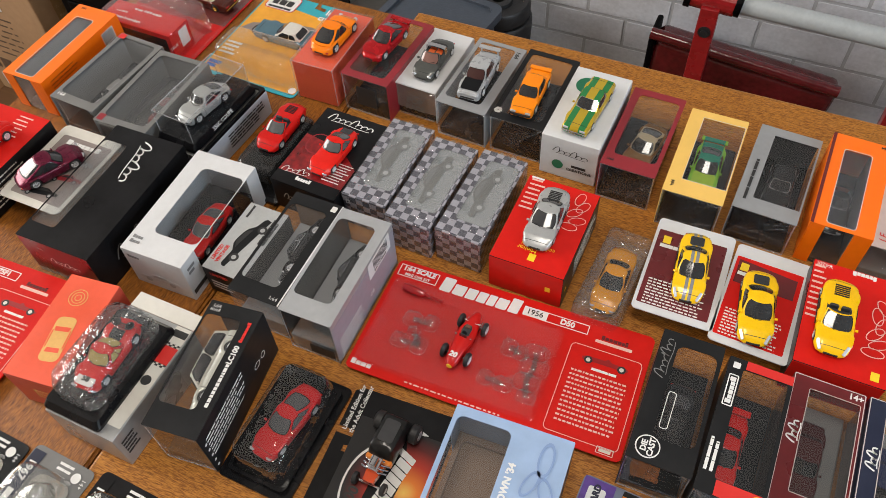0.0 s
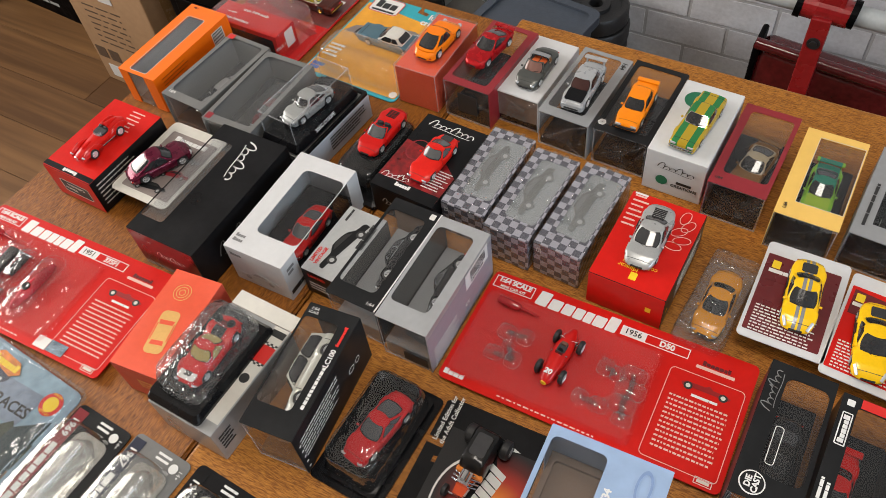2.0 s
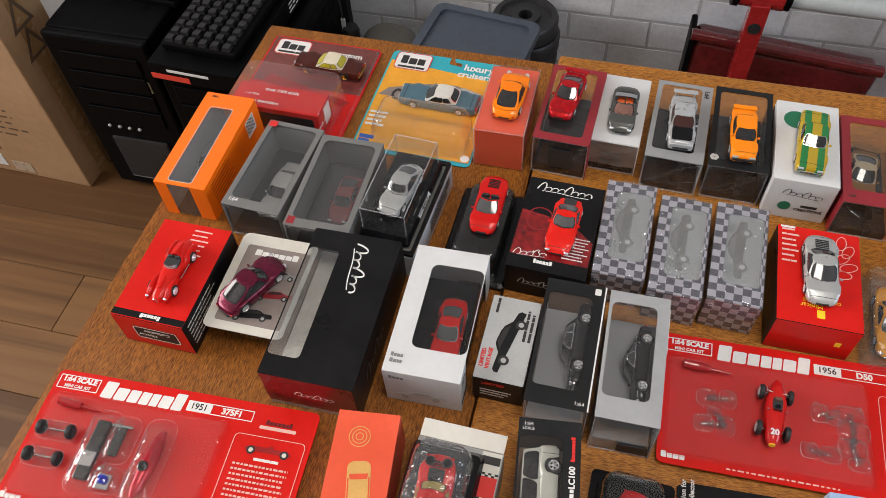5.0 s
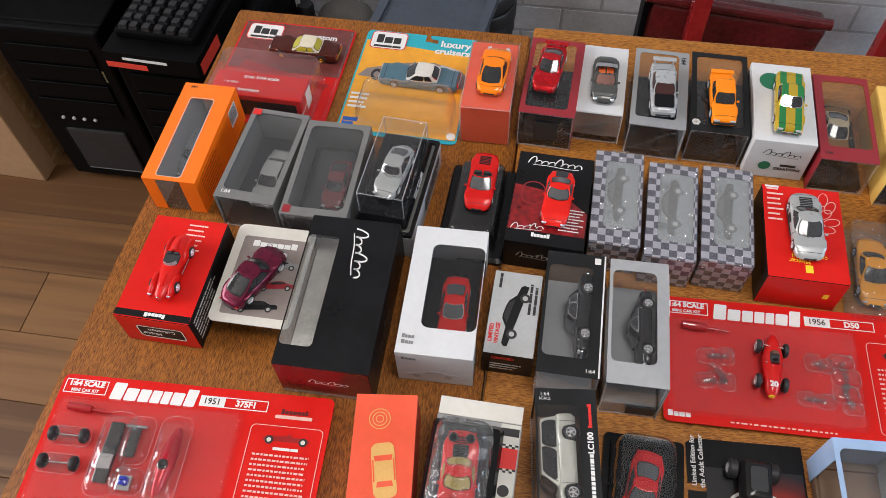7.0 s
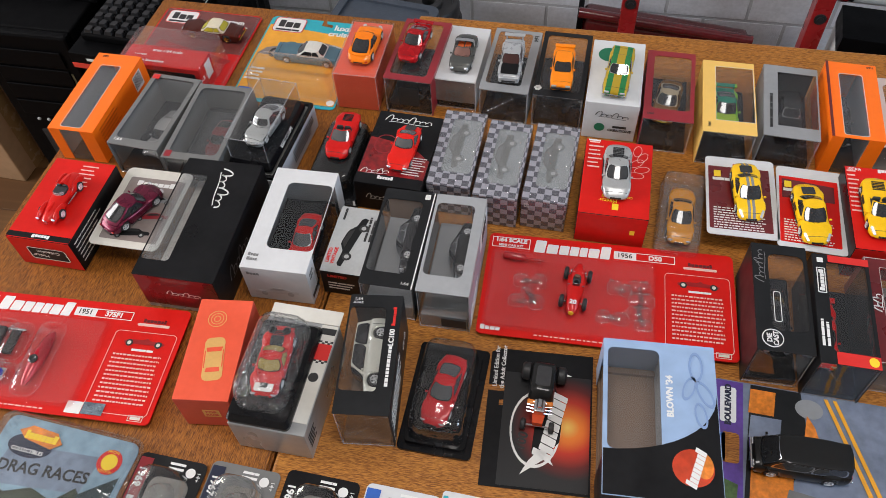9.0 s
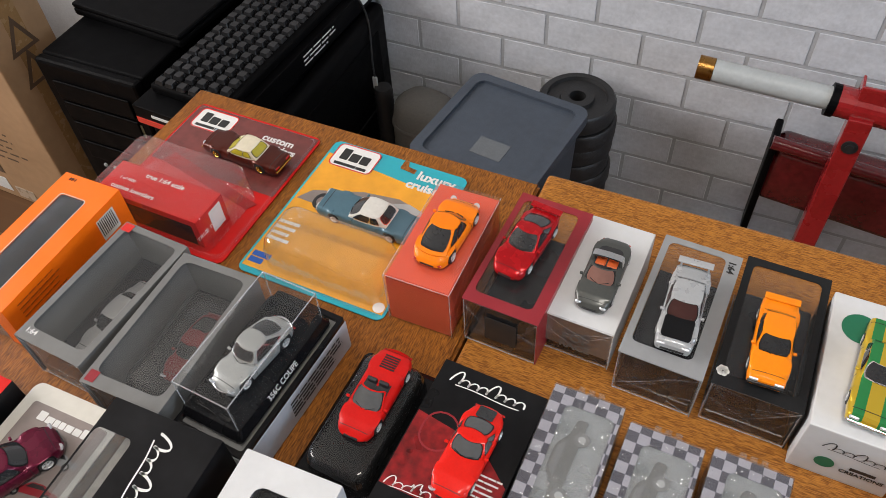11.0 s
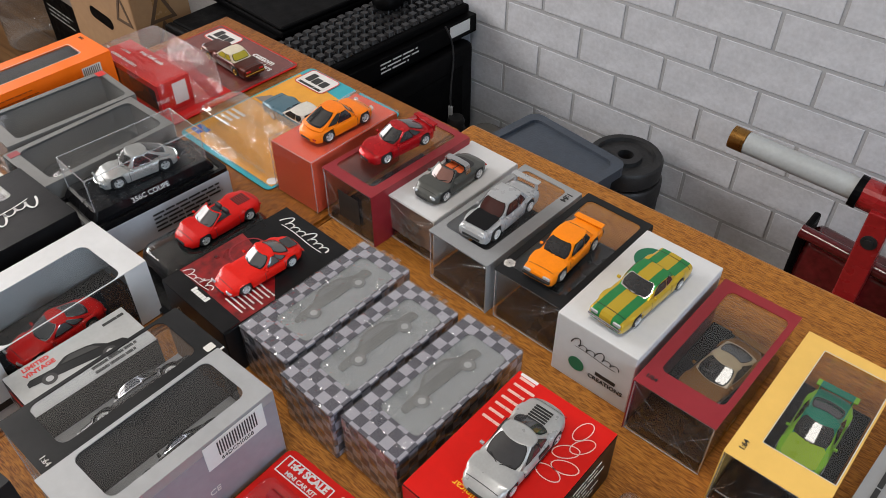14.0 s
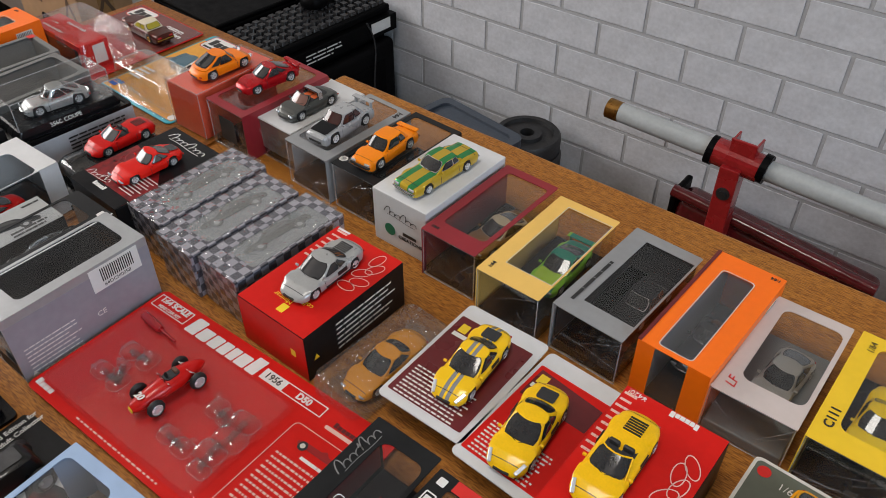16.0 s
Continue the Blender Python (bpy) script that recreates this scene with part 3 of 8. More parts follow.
def striped(name, rgb, stripe, half, gap=0.0, rough=0.28, metal=0.0, wave=0.0):
    """Car paint with lengthwise stripes placed about the car's middle line."""
    if name in MATS:
        return MATS[name]
    m, n, l, b = nodes_of(name)
    tc, sep, ab = n.new("ShaderNodeTexCoord"), n.new("ShaderNodeSeparateXYZ"), n.new("ShaderNodeMath")
    l.new(tc.outputs["Object"], sep.inputs[0])
    ab.operation = "ABSOLUTE"
    src = sep.outputs["X"]
    l.new(src, ab.inputs[0])
    hi, lo, both = n.new("ShaderNodeMath"), n.new("ShaderNodeMath"), n.new("ShaderNodeMath")
    hi.operation, lo.operation, both.operation = "LESS_THAN", "GREATER_THAN", "MULTIPLY"
    hi.inputs[1].default_value, lo.inputs[1].default_value = half, gap
    val = ab.outputs[0]
    if wave:
        wv = n.new("ShaderNodeTexWave")
        wv.wave_type, wv.bands_direction = "BANDS", "DIAGONAL"
        wv.inputs["Scale"].default_value, wv.inputs["Distortion"].default_value, wv.inputs["Detail"].default_value = wave, 3.5, 1.5
        wv.inputs["Detail Scale"].default_value = 0.9
        both_sides, mp = n.new("ShaderNodeCombineXYZ"), n.new("ShaderNodeMapping")
        l.new(ab.outputs[0], both_sides.inputs[0])
        l.new(sep.outputs["Y"], both_sides.inputs[1])
        mp.inputs["Scale"].default_value = (1.25, 0.20, 0.0)
        l.new(both_sides.outputs[0], mp.inputs["Vector"])
        l.new(mp.outputs[0], wv.inputs["Vector"])
        hi.operation = "GREATER_THAN"
        hi.inputs[1].default_value = 0.55
        val = wv.outputs["Fac"]
        l.new(val, hi.inputs[0])
        fac = hi.outputs[0]
    else:
        l.new(val, hi.inputs[0])
        l.new(val, lo.inputs[0])
        l.new(hi.outputs[0], both.inputs[0])
        l.new(lo.outputs[0], both.inputs[1])
        fac = both.outputs[0]
    mix = n.new("ShaderNodeMix")
    mix.data_type = "RGBA"
    mix.inputs[6].default_value, mix.inputs[7].default_value = (*rgb, 1), (*stripe, 1)
    l.new(fac, mix.inputs[0])
    l.new(mix.outputs[2], b.inputs["Base Color"])
    b.inputs["Roughness"].default_value, b.inputs["Metallic"].default_value, b.inputs["Coat Weight"].default_value = rough + .06, metal, 0.6
    b.inputs["Specular IOR Level"].default_value, b.inputs["Coat Roughness"].default_value = 0.2, 0.05
    MATS[name] = m
    return m


# outlines as shares of the length (nose to tail) and of the height
STYLES = {
    "sedan": dict(top=[(0, .44), (.03, .56), (.28, .61), (.74, .62), (.97, .60), (1, .46)], cab=(.29, .82, .41, .70), belt=.59, end=.90),
    "rear": dict(top=[(0, .28), (.04, .44), (.14, .57), (.30, .59), (.70, .62), (.88, .55), (.97, .44), (1, .32)], cab=(.28, .93, .41, .64), belt=.57, end=.80),
    "wedge": dict(top=[(0, .27), (.05, .42), (.15, .57), (.28, .61), (.50, .61), (.74, .68), (.93, .66), (1, .50)], cab=(.27, .80, .45, .63), belt=.58, end=.82),
    "fast": dict(top=[(0, .36), (.05, .48), (.30, .60), (.72, .64), (.95, .60), (1, .44)], cab=(.30, .88, .47, .63), belt=.61, end=.80),
    "gt": dict(top=[(0, .30), (.06, .46), (.20, .58), (.40, .60), (.62, .60), (.78, .66), (.95, .56), (1, .40)], cab=(.40, .86, .53, .66), belt=.60, end=.70),
    "long": dict(top=[(0, .48), (.02, .60), (.30, .64), (.76, .65), (.98, .62), (1, .48)], cab=(.34, .76, .46, .68), belt=.64, end=.92),
    "suv": dict(top=[(0, .40), (.03, .52), (.25, .57), (.8, .58), (.99, .58), (1, .40)], cab=(.24, .985, .36, .95), belt=.57, end=.90),
    "van": dict(top=[(0, .40), (.02, .50), (.12, .56), (.8, .58), (.99, .58), (1, .40)], cab=(.07, .99, .22, .97), belt=.57, end=.90),
    "bubble": dict(top=[(0, .26), (.04, .42), (.14, .54), (.30, .58), (.70, .60), (.88, .50), (.97, .36), (1, .26)], cab=(.31, .92, .42, .66), belt=.57, end=.74),
    "race": dict(top=[(0, .26), (.06, .42), (.20, .66), (.35, .58), (.60, .58), (.80, .72), (.95, .62), (1, .45)], cab=(.30, .70, .42, .56), belt=.58, end=.74),
}


def ramp_at(pts, t):
    for (a, u), (b, v) in zip(pts, pts[1:]):
        if t <= b:
            s = (t - a) / (b - a)
            return u + (v - u) * (s * s * (3 - 2 * s) * 0.5 + s * 0.5)
    return pts[-1][1]


def toy_car(label, at, L, W, H, style, body_mat, roof=None, open_top=False, wing=0.0, rim=None, glass=None, lamps="round", bumper=None, hood=None, seat=None, wheel=0.155, axles=(.20, .79), group="", cover=False, number=False, vents=False, tails=True):
    """A die-cast toy car, nose towards -y, standing on z = 0."""
    S = STYLES[style]
    if style not in ("suv", "van"):
        L, W, H = L * .95, W * .87, H * .95
    car = thing("toy_car", label, "toy car", at, group)
    r = wheel * H * (1.0 if H < 0.024 else 0.85) / 0.62 * 0.62 + 0.0022
    r = min(r, ramp_at(S["top"], axles[0]) * H * .47)
    ride = r * 0.42
    ys = sorted({i / 26 for i in range(27)} | {a + d * r / L for a in axles for d in (-1.16, -.85, -.45, 0, .45, .85, 1.16)} | {.004, .012, .022, .978, 0.988, .996})
    def section(t, grow=0.0):
        e = abs(2 * t - 1)
        hw = W / 2 * (1 - (1 - S["end"]) * e ** 4)
        q, d = (.08 if S["end"] > .85 else .26) * W, min(t, 1 - t) * L
        zt = ramp_at(S["top"], t) * H
        if d < q:
            dip = 1 - math.sqrt(max(0, 1 - (1 - d / q) ** 2))
            hw -= q * .8 * dip
        zb = ride + (0.07 * H if e > 0.95 else 0)
        for a in axles:
            dy = abs(t - a) * L
            if dy < r * 1.12:
                zb = max(zb, r + math.sqrt((r * 1.13) ** 2 - dy * dy) * 1.0)
            if dy < r * 1.7:
                hw *= 1 + 0.025 * (1 - dy / (r * 1.7))
        zb = min(zb, zt - 0.0012)
        zt, hw, d = zt + grow, hw + grow, zt - zb
        half = [(hw * .95, zb), (hw, zb + d * .30), (hw * .995, zb + d * .58), (hw * .95, zb + d * .82), (hw * .84, zb + d * .955), (hw * .55, zt), (hw * .2, zt + H * .012)]
        return half, (t - 0.5) * L

    def full(t, grow=0.0):
        half, y = section(t, grow)
        return [(x, y, z) for x, z in half] + [(-x, y, z) for x, z in half[::-1]]

    def seam(t, i0, i1, both=False):
        """A dark panel gap across the body at one station."""
        a, b2 = full(t - .0030, .00012), full(t + .0030, .00012)
        for lo, hi in ((i0, i1), (13 - i1, 13 - i0)) if both else ((i0, i1),):
            bm = bmesh.new()
            va, vb = [bm.verts.new(p) for p in a[lo:hi + 1]], [bm.verts.new(p) for p in b2[lo:hi + 1]]
            for k in range(len(va) - 1):
                bm.faces.new((va[k], va[k + 1], vb[k + 1], vb[k]))
            part("panel_gap", bm, M_UNDER, car)

    sections = [full(t) for t in ys]
    part("body", loft(sections, cap=True, closed=False), body_mat, car, smooth=True)
    part("chassis", slab(outline(W * .76, L * .90, W * .2, 5), ride * 0.8, H * .36), M_UNDER, car)
    b0, b1, r0, r1 = S["cab"]
    zb = S["belt"] * H
    seam(.075, 4, 9)
    if b1 < .84:
        seam((b1 + 1) / 2 + .05, 3, 10)
    for ts in ((b0 + r0) / 2 - .015, (b1 + r1) / 2 - .06):
        seam(ts, 0, 3, True)
    wb, wr = W * .455, W * (.40 if style in ("suv", "van") else .375 if style in ("sedan", "long") else .355)
    glass = glass or M_CARGLASS

    tall = style in ("suv", "van")
    crown = .80

    def cab_point(u, f):
        """u runs round the cabin: 0-1 windscreen, 1-2 one side, 2-3 rear window, 3-4 other side; f is the height, 0-1."""
        g = max(0.0, min(f, crown)) / crown
        y0, y1 = (b0 + (r0 - b0) * g - .5) * L, (b1 + (r1 - b1) * g - .5) * L
        hw = wb + (wr * 1.04 - wb) * (g ** 1.3)
        z = zb + (H - zb) * (g * .93 if f > 0 else f)
        boxy = tall or style in ("sedan", "long")
        bowf, bowr = hw * (.13 if boxy else .26), hw * (.08 if boxy else .22)
        k, v = int(u) % 4, u - int(u)
        if k == 0:
            x, y = hw * .90 * (2 * v - 1), y0 + bowf * (2 * v - 1) ** 2
        elif k == 2:
            x, y = -hw * .88 * (2 * v - 1), y1 - bowr * (2 * v - 1) ** 2
        else:
            w = v if k == 1 else 1 - v
            ya, yb = y0 + bowf, y1 - bowr
            x = hw * (.90 + .10 * min(1, math.sin(math.pi * min(w + .06, .94)) * 1.25) - .02 * w)
            x, y = (x if k == 1 else -x), ya + (yb - ya) * w
        if f > crown:
            q = (f - crown) / (1 - crown)
            c = (1 - q ** 2.6) ** .6 if q < 1 else 0.0
            ym = ((r0 + r1) / 2 - .5) * L
            x, y = x * c, ym + (y - ym) * c
            z = zb + (H - zb) * (.93 + .07 * math.sin(q * math.pi / 2))
        return Vector((x, y, z))

    def pane(name, f0, f1, u0, u1, material=None, lift=.00032):
        """A curved window laid on the cabin, with rounded corners and a raised trim round it."""
        if material is None:
            du, df = (.035, .07) if int(u0) % 2 == 0 else (.022, .08)
            pane("window_trim", max(f0 - df, -.02), f1 + df * .6, u0 - du, u1 + du, M_CHROME if bumper is M_CHROME else M_TRIM, .00018)
        f0, f1 = f0 * crown, f1 * crown
        bm, nu, nf, rows = bmesh.new(), 9, 6, []
        cx = sum((cab_point(u0 + (u1 - u0) * i / 4, (f0 + f1) / 2) for i in range(5)), Vector()) / 5
        for j in range(nf):
            fj = f0 + (f1 - f0) * j / (nf - 1)
            pinch = (.07 if j in (0, nf - 1) else .015 if j in (1, nf - 2) else 0)
            row = []
            for i in range(nu):
                u = u0 + (u1 - u0) * (pinch + (1 - 2 * pinch) * i / (nu - 1))
                p, e = cab_point(u, fj), .004
                n = (cab_point(u + e, fj) - cab_point(u - e, fj)).cross(cab_point(u, fj + .02) - cab_point(u, fj - .02 if fj > .021 else fj))
                n = n.normalized() if n.length > 0 else Vector((0, 0, 1))
                row.append(bm.verts.new(p + n * lift))
            rows.append(row)
        for a, b in zip(rows, rows[1:]):
            for i in range(nu - 1):
                bm.faces.new((a[i], a[i + 1], b[i + 1], b[i]))
        part(name, bm, material or glass, car, smooth=True)

    def skin(name, t0, t1, share, material, lift=.0005):
        """A panel laid on the top of the body."""
        bm, grid = bmesh.new(), []
        for i in range(9):
            t = t0 + (t1 - t0) * i / 8
            z = ramp_at(S["top"], t) * H
            sh = share * (.86 if i in (0, 8) else 1)
            grid.append([bm.verts.new((W * sh * u, (t - .5) * L, z + lift + H * .012 * (1 - abs(W * sh * u) / (W * .5)))) for u in (-1, -.5, 0, .5, 1)])
        for a, b in zip(grid, grid[1:]):
            for i in range(4):
                bm.faces.new((a[i], a[i + 1], b[i + 1], b[i]))
        return part(name, bm, material, car, smooth=True)

    if not open_top:
        us = [i / 7 for i in range(28)]
        cab = loft([[tuple(cab_point(u, f)) for u in us] for f in (-.10, 0.0, .2, .4, .6, .74, .80, .84, .88, .92, .96, .985)])
        part("cabin", cab, roof or body_mat, car, smooth=True)
        pane("windscreen", .30 if style == "bubble" else .10, .92 if style == "bubble" else 1.02, .05, .95)
        pane("rear_window", .22, .98, 2.08, 2.92)
        if tall:
            for k in (1, 3):
                pane("side_window", .12, .92, k + .06, k + .48)
                pane("side_window", .12, .92, k + .53, k + .93)
        else:
            pane("side_window", .16, .92, 1.10, 1.56)
            pane("side_window", .22, .90, 1.61, 1.86)
            pane("side_window", .22, .90, 3.14, 3.39)
            pane("side_window", .16, .92, 3.44, 3.90)
    else:
        y0, y1 = (b0 + .08 - .5) * L, (b1 - .12 - .5) * L
        part("cockpit", slab(outline(W * .66, y1 - y0, 0.004, 4, 0, (y0 + y1) / 2), zb * .7, zb * 1.09), M_SEAT, car)
        for s in (-1, 1):
            ys0 = y0 + (y1 - y0) * .52
            st = bmesh.new()
            add_box(st, s * W * .16 - .0036, ys0 - .004, zb * .9, s * W * .16 + .0036, ys0 + .003, zb * 1.14, .0010)
            add_box(st, s * W * .16 - .0034, ys0 + .002, zb * .9, s * W * .16 + .0034, ys0 + .0048, H * .86, .0012)
            part("seat", st, seat or M_SEAT, car)
        part("steering_wheel", turned([(.0022, -.0003), (.0027, 0), (.0022, .0003), (.0018, 0), (.0022, -.0003)], 14, "Y"), M_TYRE, car, at=pose(W * .15, y0 + (y1 - y0) * .26, zb * 1.16, -25, 0, 0), smooth=True)
        pane("windscreen", .0, .55 if style == "race" else .92, .05, .95)
        for u in (.0, 1.0):
            part("windscreen_post", rod(cab_point(u, 0), cab_point(u, .76), .00055, 6), body_mat, car)
        for i in range(4):
            part("windscreen_post", rod(cab_point(i / 4, .76), cab_point((i + 1) / 4 - .0001, .76), .00055, 6), body_mat, car)
        if open_top == "targa":
            hb = loft([[(x, y, z) for x, z in ((wb * .98, zb), (wr * 1.15, H * .93), (wr * .9, H * .98), (0, H), (-wr * .9, H * .98), (-wr * 1.15, H * .93), (-wb * .98, zb), (-wb * .85, zb), (-wr * .95, H * .89), (0, H * .94), (wr * .95, H * .89), (wb * .85, zb))] for y in ((b1 - .36 - .5) * L, (b1 - .28 - .5) * L)])
            part("roll_hoop", hb, M_CHROME, car)
    for a in axles:
        for s in (-1, 1):
            wh = part("wheel", turned([(0.0, -.0018), (r * .62, -.0018), (r * .92, -.0016), (r, -.001), (r, .001), (r * .92, .0016), (r * .66, .0018), (r * .62, .0012), (0, .0012)], 22, "X"), M_TYRE, car, at=pose(s * (max(q[0] for q in section(a)[0]) - .0019), (a - .5) * L, r, 0, 0, 0 if s > 0 else 180), smooth=True)
            spokes = bmesh.new()
            merge(spokes, turned([(0, .0010), (r * .20, .0022), (r * .16, .0024), (0, .0024)], 10, "X"))
            merge(spokes, turned([(r * .52, .0010), (r * .66, .0021), (r * .60, .0021), (r * .50, .0012)], 20, "X"))
            for k in range(5):
                b2 = block(.0011, -r * .08, 0, .0019, r * .08, r * .62)
                bmesh.ops.rotate(b2, verts=b2.verts[:], matrix=Matrix.Rotation(k * 2 * math.pi / 5, 3, "X"))
                merge(spokes, b2)
            part("rim", spokes, rim or M_RIM, wh)
    tin = 0.0 if S["end"] > .85 else W * .035
    zf, zr = ramp_at(S["top"], .04) * H, ramp_at(S["top"], .985) * H
    for s in (-1, 1):
        if lamps == "round":
            part("headlight", turned([(0, -.0006), (.0023, -.0006), (.0022, .0004), (.0012, .0011), (0, .0013)], 14, "Y"), M_LAMP, car, at=pose(s * W * .33, -L * .468, zf * .86, -35, 0, 180), smooth=True)
        elif lamps == "square":
            part("headlight", block(s * W * .31 - .0026, -L * .5 - .0004, zf * .68, s * W * .31 + .0026, -L * .485, zf * .88, .0005), M_LAMP, car)
        elif lamps == "slim":
            part("headlight", block(-.0012, -.0042, -.0006, .0012, .0042, .0006, .0005), M_LAMP, car, at=pose(s * W * .36, -L * .43, ramp_at(S["top"], .07) * H * .96, 18, s * 16, -s * 16))
        if tails:
            part("tail_light", block(s * W * .29 - .0026, L * .48 - tin, zr * .68, s * W * .29 + .0026, L * .5 + .0003 - tin, zr * .86, .0006), M_TAIL, car)
        part("mirror", block(s * W * .47, (b0 + .07 - .5) * L - .0008, zb, s * W * .47 + s * .0022 if s > 0 else -W * .47, (b0 + .07 - .5) * L + .0008, zb + .0016, .0003) if s > 0 else block(-W * .47 - .0022, (b0 + .07 - .5) * L - .0008, zb, -W * .47, (b0 + .07 - .5) * L + .0008, zb + .0016, .0003), body_mat, car)
    gw = .30 if S["end"] > .85 else .19
    part("grille", block(-W * gw, -L * .5 - .0003, H * .20, W * gw, -L * .485, H * .30, .0003), M_UNDER, car)
    part("rear_valance", block(-W * gw, L * .485, H * .20, W * gw, L * .5 + .0003, H * .28, .0003), M_UNDER, car)
    if bumper:
        for s, y in ((-1, -L * .5), (1, L * .5)):
            if S["end"] > .85:
                part("bumper", block(-W * .44, y - .0012, H * .27, W * .44, y + .0012, H * .37, .0006), bumper, car)
                continue
            arc = [(W * .40 * math.sin(a) / math.sin(1.1), y + s * .0005 - s * (1 - math.cos(a)) * W * .36, H * .31) for a in [-1.1 + 2.2 * k / 8 for k in range(9)]]
            bm = bmesh.new()
            for p, q in zip(arc, arc[1:]):
                merge(bm, rod(p, q, H * .04, 8))
            part("bumper", bm, bumper, car)
    if wing:
        zw = zr + wing
        part("wing", block(-W * .46, L * .42, zw, W * .46, L * .50, zw + .0012, .0005), body_mat, car)
        for s in (-1, 1):
            part("wing_stay", block(s * W * .36 - .0006, L * .44, zr * .9, s * W * .36 + .0006, L * .48, zw + .0002), body_mat, car)
    if hood:
        skin("bonnet", S["top"][1][0] + .03, b0 + .03, .38, hood)
    if vents:
        for i in range(6):
            t = .74 + i * .028
            part("vent_slat", block(-W * .20, (t - .5) * L, ramp_at(S["top"], t) * H, W * .20, (t - .5) * L + L * .014, ramp_at(S["top"], t) * H + .0008), M_UNDER, car)
    if style in ("wedge", "race") and W > .026:
        for s in (-1, 1):
            for t0, z0, dy, dz in ((.60, .42, .0045, .0016), (.60, .20, .016, .0007)):
                hx = max(q[0] for q in section(t0)[0])
                part("side_intake", block(s * hx - .0006, (t0 - .5) * L - dy, H * z0 - dz, s * hx + .0002, (t0 - .5) * L + dy, H * z0 + dz, .0003), M_UNDER, car)
            part("exhaust", rod((s * W * .16, L * .47, H * .22), (s * W * .16, L * .5 + .0006, H * .22), .0010, 10), M_CHROME, car)
    for s in (-1, 1):
        part("wiper", rod(cab_point(.5 + s * .04, .02) + Vector((0, -.0003, .0004)), cab_point(.5 + s * .32, .13) + Vector((0, -.0004, .0005)), .00022, 5), M_TRIM, car)
    if cover:
        skin("engine_cover", b1 - .03, b1 + .11, .22, M_CARGLASS)
    return car


def on(m, x, y, z, yaw=0, rx=0, ry=0):
    return m @ pose(x, y, z, rx, ry, yaw)

# ---- packaging materials ----
C_RED = plain("card_red", (0.55, 0.012, 0.010), 0.36, vary=0.05, scale=30, coat=0.05, spec=0.18)
C_BRIGHT = plain("card_bright_red", (0.60, 0.011, 0.007), 0.38, vary=0.05, scale=30, coat=0.05, spec=0.18)
C_CORAL = plain("card_coral", (0.76, 0.095, 0.040), 0.38, vary=0.04, scale=30)
C_CORAL_DK = plain("card_coral_dark", (0.58, 0.075, 0.045), 0.4, vary=0.05, scale=30)
C_MAROON = plain("card_maroon", (0.26, 0.018, 0.026), 0.35, vary=0.06, scale=30)
C_WINE = plain("card_wine", (0.13, 0.010, 0.012), 0.3, vary=0.1, scale=30, coat=0.3)
C_ORANGE = plain("card_orange", (0.95, 0.165, 0.002), 0.42, vary=0.03, scale=30)
C_YELLOW = plain("card_yellow", (0.80, 0.50, 0.12), 0.42, vary=0.03, scale=30)
C_YELLOW2 = plain("card_bright_yellow", (0.85, 0.55, 0.02), 0.42, vary=0.03, scale=30)
C_AMBER = plain("card_amber", (0.80, 0.36, 0.02), 0.35, vary=0.10, scale=14, coat=0.3)
C_TEAL = plain("card_teal", (0.02, 0.36, 0.44), 0.35, vary=0.04, scale=30, coat=0.3)
C_WHITE = plain("card_white", (0.60, 0.605, 0.61), 0.45, vary=0.03, scale=30)
C_CREAM = plain("card_cream", (0.62, 0.60, 0.54), 0.5, vary=0.04, scale=30)
C_BLACK = plain("card_black", (0.008, 0.008, 0.009), 0.34, vary=0.2, scale=25, bump=0.1, coat=0.06, spec=0.18)
C_CHARCOAL = plain("card_charcoal", (0.014, 0.0145, 0.0155), 0.38, vary=0.12, scale=25, spec=0.2)
C_GREY = plain("card_grey", (0.26, 0.265, 0.27), 0.42, vary=0.05, scale=30)
C_MIDGREY = plain("card_mid_grey", (0.155, 0.155, 0.15), 0.45, vary=0.06, scale=30)
C_SILVER = plain("card_silver", (0.40, 0.41, 0.42), 0.36, 0.35, vary=0.05, scale=30)
C_LILAC = plain("card_lilac_grey", (0.33, 0.34, 0.385), 0.4, 0.25, vary=0.05, scale=30)
C_PINKISH = plain("card_pinkish_white", (0.58, 0.50, 0.47), 0.42, vary=0.03, scale=30)
C_GOLD = plain("print_gold", (0.72, 0.42, 0.13), 0.4, 0.2, vary=0.05, scale=60)
C_BLUE = plain("card_sky_blue", (0.30, 0.42, 0.62), 0.38, vary=0.10, scale=10, coat=0.3)
C_BLUE_DK = plain("print_blue_flame", (0.21, 0.31, 0.52), 0.38, vary=0.05, scale=30)
C_NAVY = plain("card_navy", (0.015, 0.020, 0.045), 0.35, vary=0.08, scale=30)
C_GREEN = plain("print_green", (0.012, 0.15, 0.075), 0.5, vary=0.05)
C_OLIVE = plain("card_olive", (0.115, 0.125, 0.095), 0.4, vary=0.06, scale=30)
C_TRAY = plain("tray_black", (0.006, 0.006, 0.007), 0.25, vary=0.2, scale=40, coat=0.15, spec=0.2)
C_STEEL = plain("tray_silver", (0.42, 0.43, 0.43), 0.3, 0.6, vary=0.08, scale=20)
C_SKYART = plain("art_pale_blue", (0.24, 0.36, 0.45), 0.3, vary=0.2, scale=18, coat=0.4)
C_FLAME = plain("art_orange", (0.75, 0.22, 0.02), 0.35, vary=0.3, scale=40, coat=0.3)
C_GLOW = plain("art_red_orange", (0.55, 0.045, 0.008), 0.35, vary=0.25, scale=25, coat=0.3)
